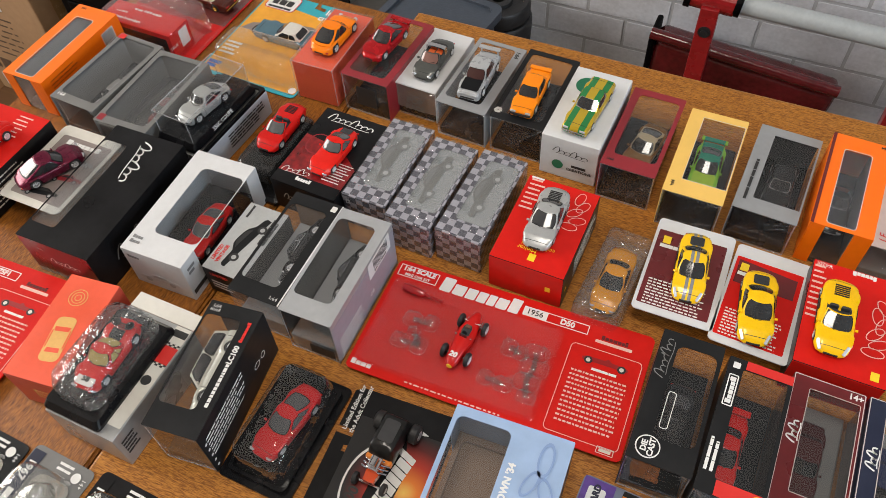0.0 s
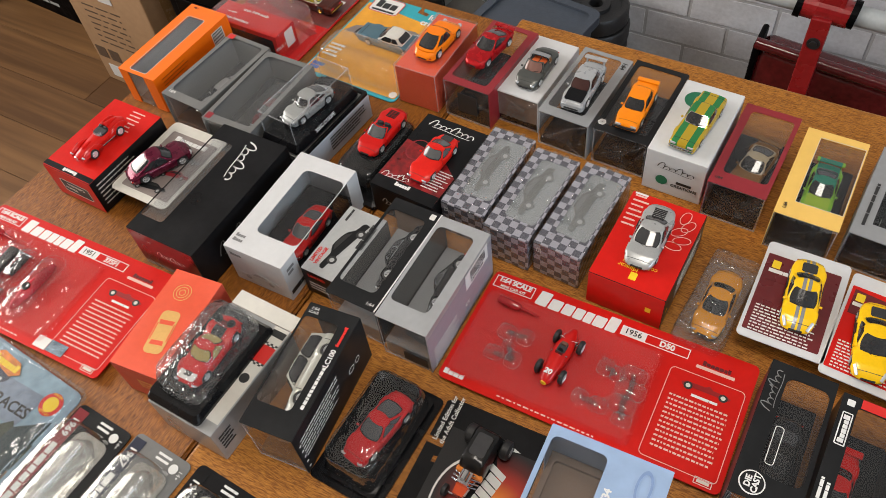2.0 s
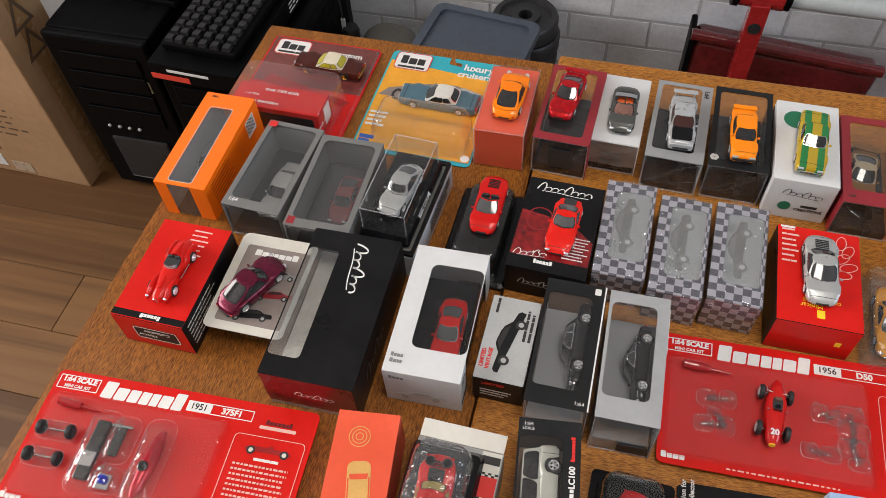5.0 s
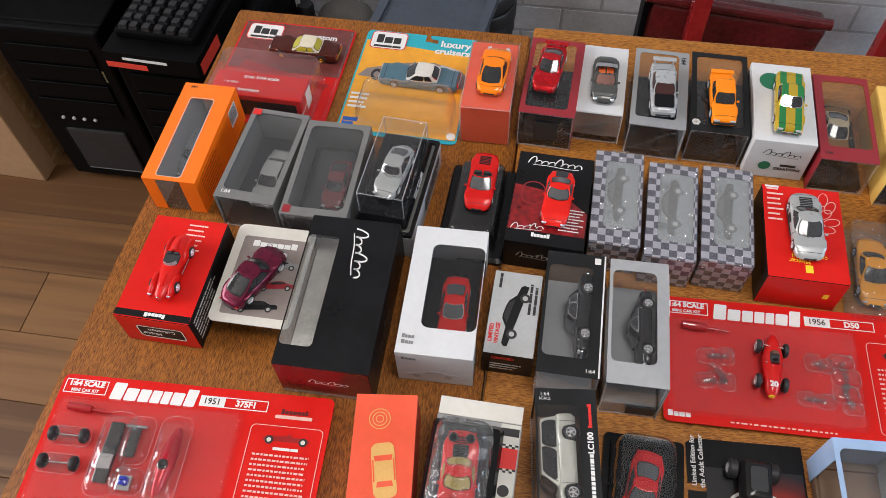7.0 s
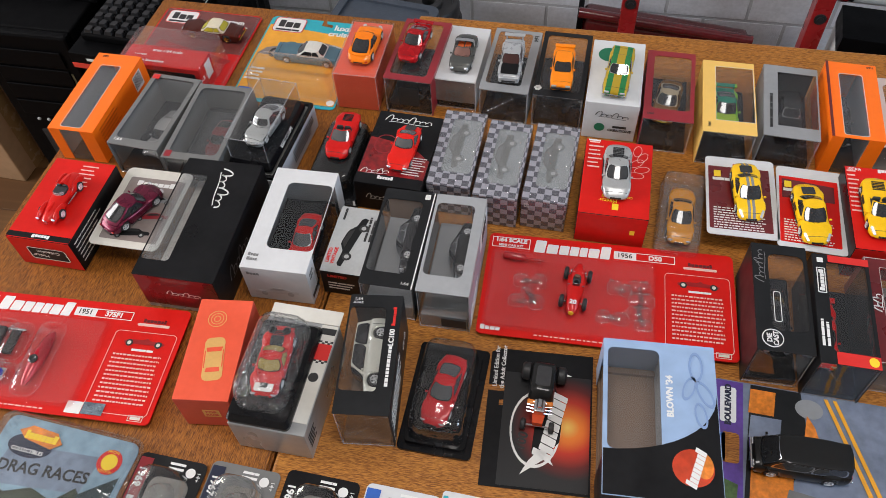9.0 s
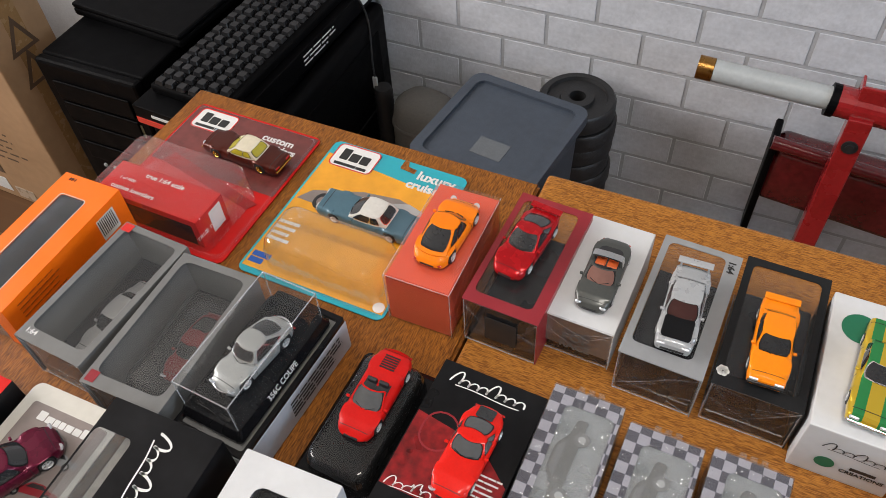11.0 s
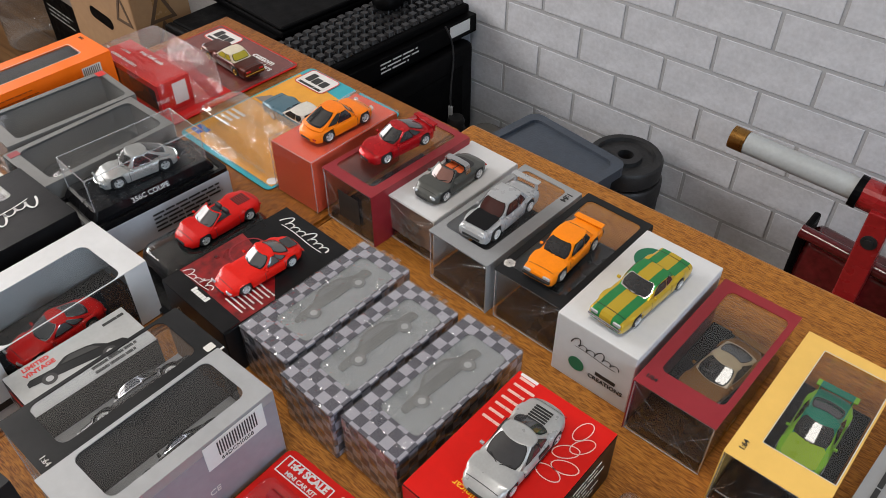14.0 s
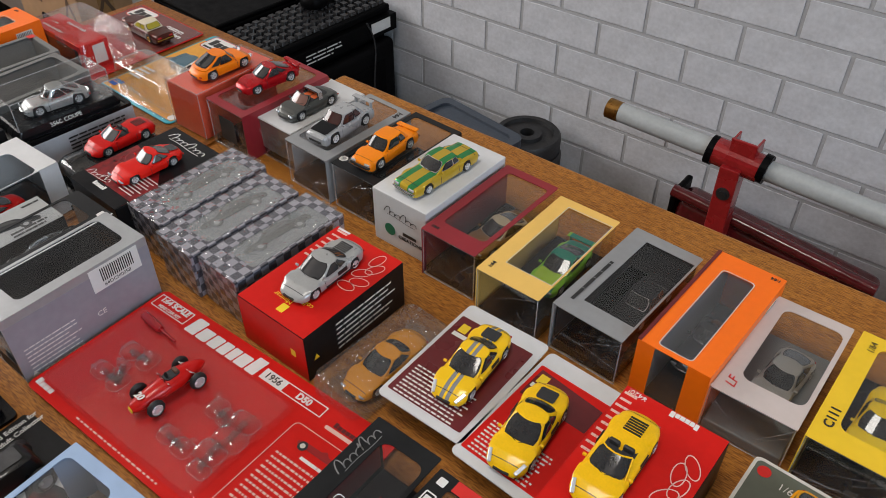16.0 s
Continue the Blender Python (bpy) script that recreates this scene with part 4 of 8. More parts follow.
C_PURPLE = plain("art_purple", (0.11, 0.05, 0.28), 0.35, vary=0.2, scale=30)
C_ROADART = plain("art_grey_blue", (0.17, 0.20, 0.27), 0.35, vary=0.2, scale=20, coat=0.3)
C_TAUPE = plain("art_taupe", (0.24, 0.20, 0.185), 0.4, vary=0.1, scale=20)
C_WARMDARK = plain("frosted_car_grey", (0.17, 0.17, 0.165), 0.4, vary=0.1, scale=40)
C_RAWCARD = plain("raw_card", (0.17, 0.105, 0.065), 0.8, vary=0.06, scale=40)
P_WHITE = plain("print_white", (0.72, 0.72, 0.70), 0.5, vary=0.02)
P_BLACK = plain("print_black", (0.02, 0.02, 0.02), 0.5, vary=0.05)
P_GREY = plain("print_grey", (0.20, 0.20, 0.20), 0.5, vary=0.05)
P_RED = plain("print_red", (0.62, 0.02, 0.015), 0.45, vary=0.03)
P_PALE = plain("print_light_grey", (0.40, 0.40, 0.40), 0.5, vary=0.05)
P_DEEP = plain("print_deep_red", (0.30, 0.006, 0.006), 0.45, vary=0.03)
P_YELLOW = plain("print_yellow", (0.85, 0.60, 0.02), 0.45, vary=0.03)
P_PINK = plain("print_pale_pink", (0.75, 0.48, 0.42), 0.5, vary=0.03)
P_BLUE = plain("print_blue", (0.02, 0.10, 0.42), 0.4, vary=0.05)
K_CASE = clear("clear_case", (0.96, 0.97, 0.97), 0.8, 0.05, 0.012, 0.22, 40)
K_SHEET = clear("clear_sheet", (0.96, 0.97, 0.98), 0.8, 0.06, 0.018, 0.30, 30)
K_BUBBLE = clear("clear_bubble", (0.97, 0.98, 0.98), 1.1, 0.05, 0.012, 0.40, 70)
# extra pale haze, so that thin rods of it read as edge highlights
K_EDGE = clear("clear_edge", (0.95, 0.96, 0.97), 1.6, 0.12, 0.30, 0.1, 60)
K_BAG = clear("clear_bag", (0.95, 0.96, 0.96), 1.0, 0.07, 0.03, 1.0, 130)
K_RED = clear("clear_red_kit", (0.98, 0.88, 0.87), 0.55, 0.07, 0.018, 0.5, 60)
K_GLOSSY = clear("glossy_clear_case", (0.97, 0.98, 0.98), 0.8, 0.05, 0.03, 0.12, 30)
K_GLINT = clear("clear_pocket", (0.97, 0.96, 0.96), 1.0, 0.07, 0.02, 0.35, 90)
K_SMOKE = clear("smoked_clear", (0.45, 0.46, 0.48), 1.0, 0.08, 0.02, 0.25, 60)

TOP, EPS = TABLE_Z, 0.0003


def face(side, w, l, h, u=0.0, v=0.0, turn=0.0, gap=EPS):
    """The plane of one side of a box w x l x h; u runs to the right, v up, from the side's middle."""
    if side == "top":
        return pose(u, v, h + gap, 0, 0, turn)
    z = h / 2
    base = {"front": pose(0, -l / 2 - gap, z, 90, 0, 0), "back": pose(0, l / 2 + gap, z, 90, 0, 180), "right": pose(w / 2 + gap, 0, z, 90, 0, 90), "left": pose(-w / 2 - gap, 0, z, 90, 0, -90)}[side]
    return base @ pose(u, v, 0, 0, 0, turn)


def wordmark(parent, material, width, height, n, at, seed=1, slant=0.0, name="emblem_block"):
    """A maker's mark as a row of plain solid blocks, not lettered."""
    rnd = random.Random(seed)
    shares = [rnd.uniform(.75, 1.2) for _ in range(n)]
    x, total = -width / 2, sum(shares)
    for i, q in enumerate(shares):
        tall = i == 0 or (n > 4 and i == n - 1)
        hh, step = height * (1.0 if tall else 0.74), width * q / total
        bm = slab(outline(step * .88, hh, min(.10 * step, .1 * hh), 3, x + step / 2, -height / 2 + hh / 2), 0, .00012)
        x += step
        for v in bm.verts:
            v.co.x += slant * v.co.y
        part(name, bm, material, parent, at=at)


def script(parent, material, width, height, at, loops=5, thick=0.0007, name="printed_emblem"):
    """A maker's handwritten mark as one thin coiling ribbon with a flourish, not lettered."""
    n, thick = loops * 20, thick * .55
    path = []
    for i in range(n + 1):
        t, a = i / n, 2 * math.pi * loops * i / n
        amp = height * (.46 if i < 20 or .52 < t < .52 + 1.0 / loops else .22)
        y = amp * (1 - math.cos(a)) - height * .40
        path.append(Vector(((t - .5) * width * .92 - .085 * width / loops * 2.2 * math.sin(a) + .30 * y, y, 0)))
    bm = bmesh.new()
    for pts in (path, [Vector((-width * .40 + width * .8 * i / 12, -height * .58 + height * .06 * math.sin(i * .5), 0)) for i in range(13)]):
        last, m = None, len(pts) - 1
        for i, p in enumerate(pts):
            d = (pts[min(i + 1, m)] - pts[max(i - 1, 0)]).normalized()
            o = Vector((-d.y, d.x, 0)) * thick * (.6 + .5 * abs(d.y))
            cur = [bm.verts.new(p - o), bm.verts.new(p + o)]
            if last:
                bm.faces.new((last[0], cur[0], cur[1], last[1]))
            last = cur
    return part(name, bm, material, parent, at=at @ pose(0, 0, .0001))


def small_print(parent, material, rows, width, pitch, height, at, words=5, seed=1, rag=0.3, name="small_print"):
    return part(name, bars(rows, width, pitch, height, rag, width * .02, words, 0.00012, seed), material, parent, at=at)


def frame_line(parent, material, w, l, t, r, at, name="printed_frame"):
    return part(name, ring(outline(w, l, r, 4), outline(w - 2 * t, l - 2 * t, max(r - t, 0.0001), 4), 0, 0.00012), material, parent, at=at)


def car_side_print(parent, material, dark, at, s):
    """A printed side view of a car: body, cabin and wheels."""
    body = [(-.5, .035), (-.505, .09), (-.47, .125), (-.22, .15), (-.11, .235), (-.04, .25), (.12, .25), (.20, .235), (.31, .16), (.46, .145), (.50, .11), (.495, .035)]
    flat("printed_car", [(x * s, y * s) for x, y in body[::-1]], material, parent, at=at)
    for x in (-.30, .30):
        flat("printed_wheel", disc(.075 * s, 18, cx=x * s, cy=.035 * s), dark, parent, z=.00014, at=at)
        flat("printed_wheel", disc(.038 * s, 14, cx=x * s, cy=.035 * s), P_PALE, parent, z=.00030, at=at)
    flat("printed_window", [(-.16 * s, .155 * s), (.24 * s, .160 * s), (.16 * s, .225 * s), (-.06 * s, .232 * s)], dark, parent, z=.00014, at=at)


def car_top_print(parent, material, at, s, gap):
    """A printed top view of a car in blocks."""
    flat("printed_car", outline(.42 * s, s, .12 * s, 4), material, parent, at=at)
    flat("printed_window", [(-.15 * s, .17 * s), (.15 * s, .17 * s), (.17 * s, .27 * s), (-.17 * s, .27 * s)], gap, parent, z=.00014, at=at)
    flat("printed_window", [(-.15 * s, -.30 * s), (.15 * s, -.30 * s), (.13 * s, -.20 * s), (-.13 * s, -.20 * s)], gap, parent, z=.00014, at=at)
    for sx in (-1, 1):
        flat("printed_window", [(sx * .185 * s - .012 * s, -.2 * s), (sx * .185 * s + .012 * s, -.2 * s), (sx * .185 * s + .012 * s, .2 * s), (sx * .185 * s - .012 * s, .2 * s)], gap, parent, z=.00014, at=at)


def shell(w, l, h, z0=0.0005, inset=0.0006):
    """Five thin sides of a clear cover."""
    bm = bmesh.new()
    a, b = w / 2 - inset, l / 2 - inset
    pts = outline(2 * a, 2 * b, .0012, 2)
    lo, hi = [bm.verts.new((x, y, z0)) for x, y in pts], [bm.verts.new((x, y, h - inset)) for x, y in pts]
    bm.faces.new(hi)
    for i in range(len(pts)):
        j = (i + 1) % len(pts)
        bm.faces.new((lo[i], lo[j], hi[j], hi[i]))
    return bm


def window_box(label, x, y, yaw, w, l, h, card, frame, sides="R", cover=K_CASE, inner=None, radius=0.004, plinth=0.009, edge=None, plinth_mat=None, group="boxed toy cars", win_front=False, name="window_box"):
    """A boxed toy's carton: card sleeve with a window over a clear cover and a dark plinth."""
    m = pose(x, y, TOP, 0, 0, yaw)
    t = thing(name, label, "toy box", m, group)
    fl, fr, ff, fb = frame
    th = .0006
    out = outline(w, l, .0008, 4)
    x0, x1, y0, y1 = -w / 2 + fl, w / 2 - fr, -l / 2 + ff, l / 2 - fb
    inn = outline(x1 - x0, y1 - y0, radius, 4, (x0 + x1) / 2, (y0 + y1) / 2)
    part("card_top", ring(out, inn, h - th, h), card, t)
    if edge:
        part("window_edge", ring(outline(x1 - x0 + .0009, y1 - y0 + .0009, radius + .0004, 4, (x0 + x1) / 2, (y0 + y1) / 2), inn, h + .0001, h + .00022), edge, t)
    for c in sides:
        q = {"R": (w / 2 - th, -l / 2, w / 2, l / 2), "L": (-w / 2, -l / 2, -w / 2 + th, l / 2), "F": (-w / 2 + th, -l / 2, w / 2 - th, -l / 2 + th), "B": (-w / 2 + th, l / 2 - th, w / 2 - th, l / 2)}[c]
        part("card_side", block(q[0], q[1], .0004, q[2], q[3], h - th - .0001), card, t)
    part("clear_cover", shell(w - .0016, l - .0016, h - th), cover, t, "clear plastic cover")
    part("plinth", block(-w / 2 + .002, -l / 2 + .002, .0004, w / 2 - .002, l / 2 - .002, plinth, .0012), plinth_mat or C_TRAY, t, "plinth under the car")
    if inner:
        part("inner_card", block(-w / 2 + .0022, l / 2 - .0042, plinth, w / 2 - .0022, l / 2 - .003, h - .003), inner, t)
        part("inner_card", block(-w / 2 + .0015, -l / 2 + .004, plinth, -w / 2 + .0021, l / 2 - .0043, h - .003), inner, t)
    # highlights along the cover's edges, put in as pale hazy rods
    eg = bmesh.new()
    ex, ey = w / 2 - .0009, l / 2 - .0009
    for a, b2 in (((-ex, -ey, .001), (-ex, -ey, h - .0012)), ((ex, -ey, .001), (ex, -ey, h - .0012)), ((-ex, -ey, h - .0016), (ex, -ey, h - .0016)), ((-ex, -ey, .001), (ex, -ey, .001)), ((-ex, -ey, .001), (-ex, ey, .001))):
        merge(eg, rod(a, b2, .0004, 6))
    part("clear_cover_edge", eg, K_EDGE, t, "pale rods drawing the highlights along the clear cover's edges")
    # folds of the shrink wrap over the clear front, their glints drawn as pale rods
    if "F" not in sides and name == "window_box":
        bm, creases = bmesh.new(), random.Random(int(abs(x) * 1e4))
        for s in (-1, 1):
            for k in range(4):
                ax, az = s * (w / 2 - .001), creases.choice((.0015, h - .0015, h * creases.uniform(.1, .9)))
                bx, bz = s * w * creases.uniform(-.30, .30), h * creases.uniform(.15, .85)
                mid = ((ax + bx) / 2 + creases.uniform(-.0015, .0015), -l / 2 - .0002, (az + bz) / 2 + creases.uniform(-.0015, .0015))
                q = creases.uniform(.00005, .00011)
                merge(bm, rod((ax, -l / 2 - .0002, az), mid, q, 4))
                merge(bm, rod(mid, (bx, -l / 2 - .0002, bz), q * .7, 4))
        part("wrap_fold", bm, K_EDGE, t)
    return t, m


def card_box(name, label, x, y, yaw, w, l, h, top, side=None, front=None, group="boxed toy cars", right=None, bevel=.0007):
    m = pose(x, y, TOP, 0, 0, yaw)
    t = thing(name, label, "toy box", m, group)
    part("carton", block(-w / 2, -l / 2, .0003, w / 2, l / 2, h, bevel), side or top, t)
    if side:
        part("top_panel", slab(outline(w - .0006, l - .0006, .0005, 2), h + .00005, h + EPS * .8), top, t)
    if front:
        part("front_panel", block(-w / 2 + .0004, -l / 2 - .0003, .001, w / 2 - .0004, -l / 2 - .00005, h - .0006), front, t)
    if right:
        part("side_panel", block(w / 2 + .00005, -l / 2 + .0004, .001, w / 2 + .0003, l / 2 - .0004, h - .0006), right, t)
    return t, m


def bubble(w, l, h, r=.008, cx=0.0, cy=0.0, z0=0.0, taper=.90):
    return loft([[(x, y, z0 + z) for x, y in outline(w * s, l * s2, r, 5, cx, cy)] for s, s2, z in ((1, 1, 0), (taper + .06, taper + .07, h * .55), (taper, taper + .04, h * .86), (taper - .04, taper, h * .96), (taper - .12, taper - .05, h))], floor=False)


# ---- back row, along the far edge ----
t, m = window_box("red card toy box in a clear sleeve", -.208, .206, 0, .046, .091, .047, C_CORAL, (.0215, .0215, .044, .044), "LRFB")
part("lid_panel", block(-.0222, -.0447, .0471, .0222, .0447, .0476), C_CORAL, t)
part("clear_sleeve", shell(.0478, .0935, .0490, inset=0), K_CASE, t, "clear outer sleeve")
# edge highlights of the sleeve, modelled as pale hazy rods
edges = bmesh.new()
for sx in (-1, 1):
    merge(edges, rod((sx * .0239, -.0467, .001), (sx * .0239, -.0467, .049), .00035, 5))
    merge(edges, rod((sx * .0239, -.0467, .049), (sx * .0239, .0467, .049), .0003, 5))
merge(edges, rod((-.0239, -.0467, .049), (.0239, -.0467, .049), .0003, 5))
part("sleeve_edge", edges, K_EDGE, t, "pale rods drawing the highlights along the clear sleeve's edges")
toy_car("small orange rear-engined sports car on a red box", pose(-.205, .205, TOP + .0491, 0, 0, 177), .064, .031, .020, "rear", paint("paint_orange", (.85, .20, .004)), rim=M_RIM, vents=False)

t, m = window_box("dark red window box with clear front", -.148, .213, -2.5, .053, .103, .047, C_MAROON, (.0045, .008, .009, .006), "R")
part("front_print", block(-.010, -.0518, .012, .012, -.0515, .036), P_BLACK, t, "black printed square")
toy_car("metallic red sports coupe with a rear wing", pose(-.152, .217, TOP + .0472, 0, 0, -8), .065, .0285, .0195, "fast", paint("paint_candy_red", (.42, .006, .010), .35, .2), lamps="none", wing=.0035, hood=None)

t, m = window_box("grey and white card toy box in clear wrap", -.100, .222, -2, .046, .092, .040, C_WHITE, (.022, .022, .045, .045), "LR")
part("lid_panel", block(-.0225, -.0455, .0401, .0225, .0455, .0406), C_WHITE, t)
part("inner_card", block(-.0215, -.0445, .009, .0215, -.0440, .038), C_TAUPE, t)
lettering("lettering", "POP", .010, P_GREY, t, face("front", .046, .092, .040, -.001, .002), bold=.0003)
lettering("lettering", "RACE", .0085, P_GREY, t, face("front", .046, .092, .040, -.001, -.007), bold=.0003)
toy_car("dark grey open-top sports car with orange seats", pose(-.098, .216, TOP + .0408, 0, 0, -1), .064, .028, .019, "rear", paint("paint_graphite", (.085, .088, .082), .35, .3), open_top="targa", seat=plain("seat_orange", (.55, .10, .02), .5), glass=plain("toy_clear_glass", (.20, .10, .08), .08, spec=.5, coat=.4))

t, m = window_box("pale grey window box in crumpled clear wrap", -.045, .214, -2.5, .052, .103, .044, C_GREY, (.0045, .0095, .011, .005), "R", cover=K_SHEET)
lettering("lettering", "1:64", .0062, P_BLACK, t, face("top", .052, .103, .044, .0205, .040, -90), bold=.0002)
toy_car("silver rally saloon with a black bonnet and tall wing", pose(-.044, .204, TOP + .0445, 0, 0, 1), .067, .0275, .0215, "sedan", paint("paint_silver", (.42, .43, .44), .30, .24), hood=plain("carbon", (.006, .006, .007), .35, spec=.2), lamps="square", wing=.0065, rim=M_RIM_WHITE, glass=plain("toy_red_cabin", (.05, .018, .016), .07, spec=.5, coat=.5))

t, m = window_box("black window box with clear front", .011, .215, -1.5, .053, .105, .044, C_CHARCOAL, (.005, .005, .009, .006), "R")
for k in range(6):
    flat("printed_flower", disc(.0018, 10, cx=.0022 * math.cos(k * math.pi / 3), cy=.0022 * math.sin(k * math.pi / 3)), P_WHITE, t, at=face("top", .053, .105, .044, -.022, -.042))
toy_car("orange vintage saloon coupe", pose(.011, .200, TOP + .0444, 0, 0, 1), .066, .0265, .0205, "sedan", paint("paint_orange_deep", (.88, .24, .004)), lamps="square", wing=.002, bumper=M_UNDER)

t, m = card_box("card_box", "white card collector box with a green dot", .067, .203, -1.2, .055, .100, .050, C_WHITE)
script(t, P_BLACK, .036, .007, face("front", .055, .100, .050, .002, .010, -3), 6)
flat("printed_dot", disc(.0055), C_GREEN, t, at=face("front", .055, .100, .050, -.010, -.008))
lettering("lettering", "CREATIONS", .0045, P_BLACK, t, face("front", .055, .100, .050, .011, -.011), bold=.0001)
small_print(t, P_BLACK, 1, .014, .004, .003, face("front", .055, .100, .050, .0035, -.006), words=1, rag=0)
flat("printed_dot", disc(.011), C_GREEN, t, at=face("top", .055, .100, .050, -.010, .026))
toy_car("gold and green striped long two-door car", pose(.069, .196, TOP + .0506, 0, 0, -5), .077, .0295, .0188, "long", striped("paint_gold_green", (.58, .40, .03), (.03, .25, .07), .0098, .0040, metal=.5), bumper=M_CHROME, lamps="square", wheel=.13)

t, m = window_box("dark red window box with clear front", .123, .196, -1.2, .050, .107, .045, C_MAROON, (.0075, .004, .016, .008), "L")
lettering("lettering", "1/64", .004, P_BLACK, t, face("top", .05, .107, .045, -.018, -.046), bold=.0001)
toy_car("dark gold racing coupe with a yellow band", on(m, .002, .008, .0095, -8), .068, .030, .018, "fast", paint("paint_old_gold", (.24, .12, .035), .3), roof=plain("race_pale", (.45, .38, .26), .35), bumper=plain("race_yellow", (.65, .48, .02), .35), wing=.004)

t, m = window_box("yellow window box with clear front", .182, .186, -.5, .052, .108, .046, C_YELLOW, (.013, .0015, .018, .009), "L", radius=.0005, edge=C_CREAM)
lettering("lettering", "1:64", .0042, P_BLACK, t, face("top", .052, .108, .046, -.0195, -.044, 90), bold=.0001)
toy_car("green and yellow racing coupe with a rear wing", on(m, .003, .014, .0095, 1), .068, .030, .018, "fast", striped("paint_green_yellow", (.22, .52, .03), (.012, .22, .15), .0095), wing=.005, hood=plain("race_lime", (.35, .55, .03), .3))

t, m = window_box("grey window box with clear front", .244, .191, -3, .054, .107, .043, C_GREY, (.014, .0015, .016, .010), "L", radius=.0005, inner=C_CHARCOAL)
small_print(t, P_BLACK, 1, .050, .004, .0026, face("top", .054, .107, .043, -.0195, -.042, 90), words=5, rag=0)
toy_car("black vintage saloon inside a window box", on(m, .006, .013, .0095, 0), .066, .0265, .019, "sedan", paint("paint_black", (.010, .010, .011)), bumper=M_CHROME, lamps="square")


def orange_box(label, x, y, yaw, w, l, h, flip):
    m = pose(x, y, TOP, 0, 0, yaw)
    t = thing("window_box", label, "toy box", m, "boxed toy cars")
    s = -1 if flip else 1
    wx0, wx1 = (-w * .5 + w * .24, -w * .5 + w * .70)
    part("card_top", ring(outline(w, l, .0008, 4), outline(wx1 - wx0, l * .80, .003, 4, (wx0 + wx1) / 2, -l * .06), h - .0006, h), C_ORANGE, t)
    for q in ((-w / 2, -l / 2, -w / 2 + .0006, l / 2), (w / 2 - .0006, -l / 2, w / 2, l / 2)):
        part("card_side", block(q[0], q[1], .0004, q[2], q[3], h - .0007), C_ORANGE, t)
    part("card_side", block(-w / 2 + .0007, l / 2 - .0006, .0004, w / 2 - .0007, l / 2, h - .0007), C_ORANGE, t)
    part("card_front", block(-w / 2 + .0007, -l / 2, .0004, wx0, -l / 2 + .0006, h - .0007), C_ORANGE, t)
    part("card_front", block(wx1, -l / 2, .0004, w / 2 - .0007, -l / 2 + .0006, h - .0007), C_ORANGE, t)
    part("window_sheet", block(wx0 - .002, -l / 2 + .0008, .0006, wx1 + .002, -l / 2 + .0011, h - .001), K_SHEET, t, "clear window sheet")
    part("window_sheet", block(wx0 - .002, -l * .47, h - .0011, wx1 + .002, l * .36, h - .0008), K_SHEET, t, "clear window sheet")
    part("window_edge", ring(outline(wx1 - wx0 + .0012, l * .80 + .0012, .003, 4, (wx0 + wx1) / 2, -l * .06), outline(wx1 - wx0, l * .80, .003, 4, (wx0 + wx1) / 2, -l * .06), h + .00005, h + .0002), C_PINKISH, t)
    part("inner_tray", block(-w / 2 + .001, -l / 2 + .0015, .0005, w / 2 - .001, l / 2 - .001, .006), C_CHARCOAL, t)
    part("inner_tray", block(wx1 + .001, -l / 2 + .002, .0065, wx1 + .0016, l / 2 - .001, h - .002), C_GREY, t)
    part("inner_tray", block(wx0 - .0016, -l / 2 + .002, .0065, wx0 - .001, l / 2 - .001, h - .002), C_GREY, t)
    lettering("lettering", "1:64", .004, P_BLACK, t, face("top", w, l, h, w * .38 if flip else -w * .28, l * .46, 180), bold=.0001)
    part("barcode", block(w / 2 + .0001, l / 2 - .030, h * .42, w / 2 + .0003, l / 2 - .012, h * .86), P_WHITE, t, "white barcode label")
    for i in range(9):
        part("barcode_bar", block(w / 2 + .00032, l / 2 - .029 + i * .0018, h * .5, w / 2 + .00045, l / 2 - .0282 + i * .0018, h * .84), P_BLACK, t)
    small_print(t, plain("print_dark_orange", (.40, .07, .004), .5), 9, .045, .0042, .0008, face("right", w, l, h, -.050, .016), words=6, seed=6)
    return t, m


t, m = orange_box("orange card window box with a clear sloping window", -.480, .100, -.5, .051, .121, .045, False)
toy_car("grey toy car inside an orange window box", on(m, -.003, .0, .0065, 0), .066, .024, .018, "sedan", paint("paint_slate", (.10, .105, .12)))
t, m = orange_box("orange card window box with dark edge", .303, .194, -2, .049, .112, .050, True)
part("dark_edge", block(-.0248, -.056, .0501, -.0222, .056, .0504), C_WINE, t)
toy_car("black vintage toy car inside an orange window box", on(m, -.002, .004, .0065, 0), .066, .024, .018, "gt", paint("paint_black", (.010, .010, .011)), bumper=M_CHROME)

t, m = window_box("pinkish white window box with rounded window", .352, .191, 0, .054, .102, .041, C_PINKISH, (.012, .003, .018, .009), "L", radius=.006, plinth_mat=C_MIDGREY)
lettering("lettering", "LF", .009, P_RED, t, face("top", .054, .102, .041, -.017, -.040, 90), shear=.2)
toy_car("grey vintage coupe inside a window box", on(m, .003, .006, .0095, -6), .064, .028, .020, "rear", paint("paint_warm_grey", (.30, .29, .27)))
t, m = window_box("yellow window box with rounded window", .411, .190, -.5, .055, .104, .043, C_YELLOW2, (.013, .003, .016, .009), "L", radius=.006)
lettering("lettering", "1/64", .006, P_BLACK, t, face("top", .055, .104, .043, -.0185, .040, 90))
lettering("lettering", "C111", .008, P_BLACK, t, face("top", .055, .104, .043, -.0195, -.030, 90), bold=.0002)
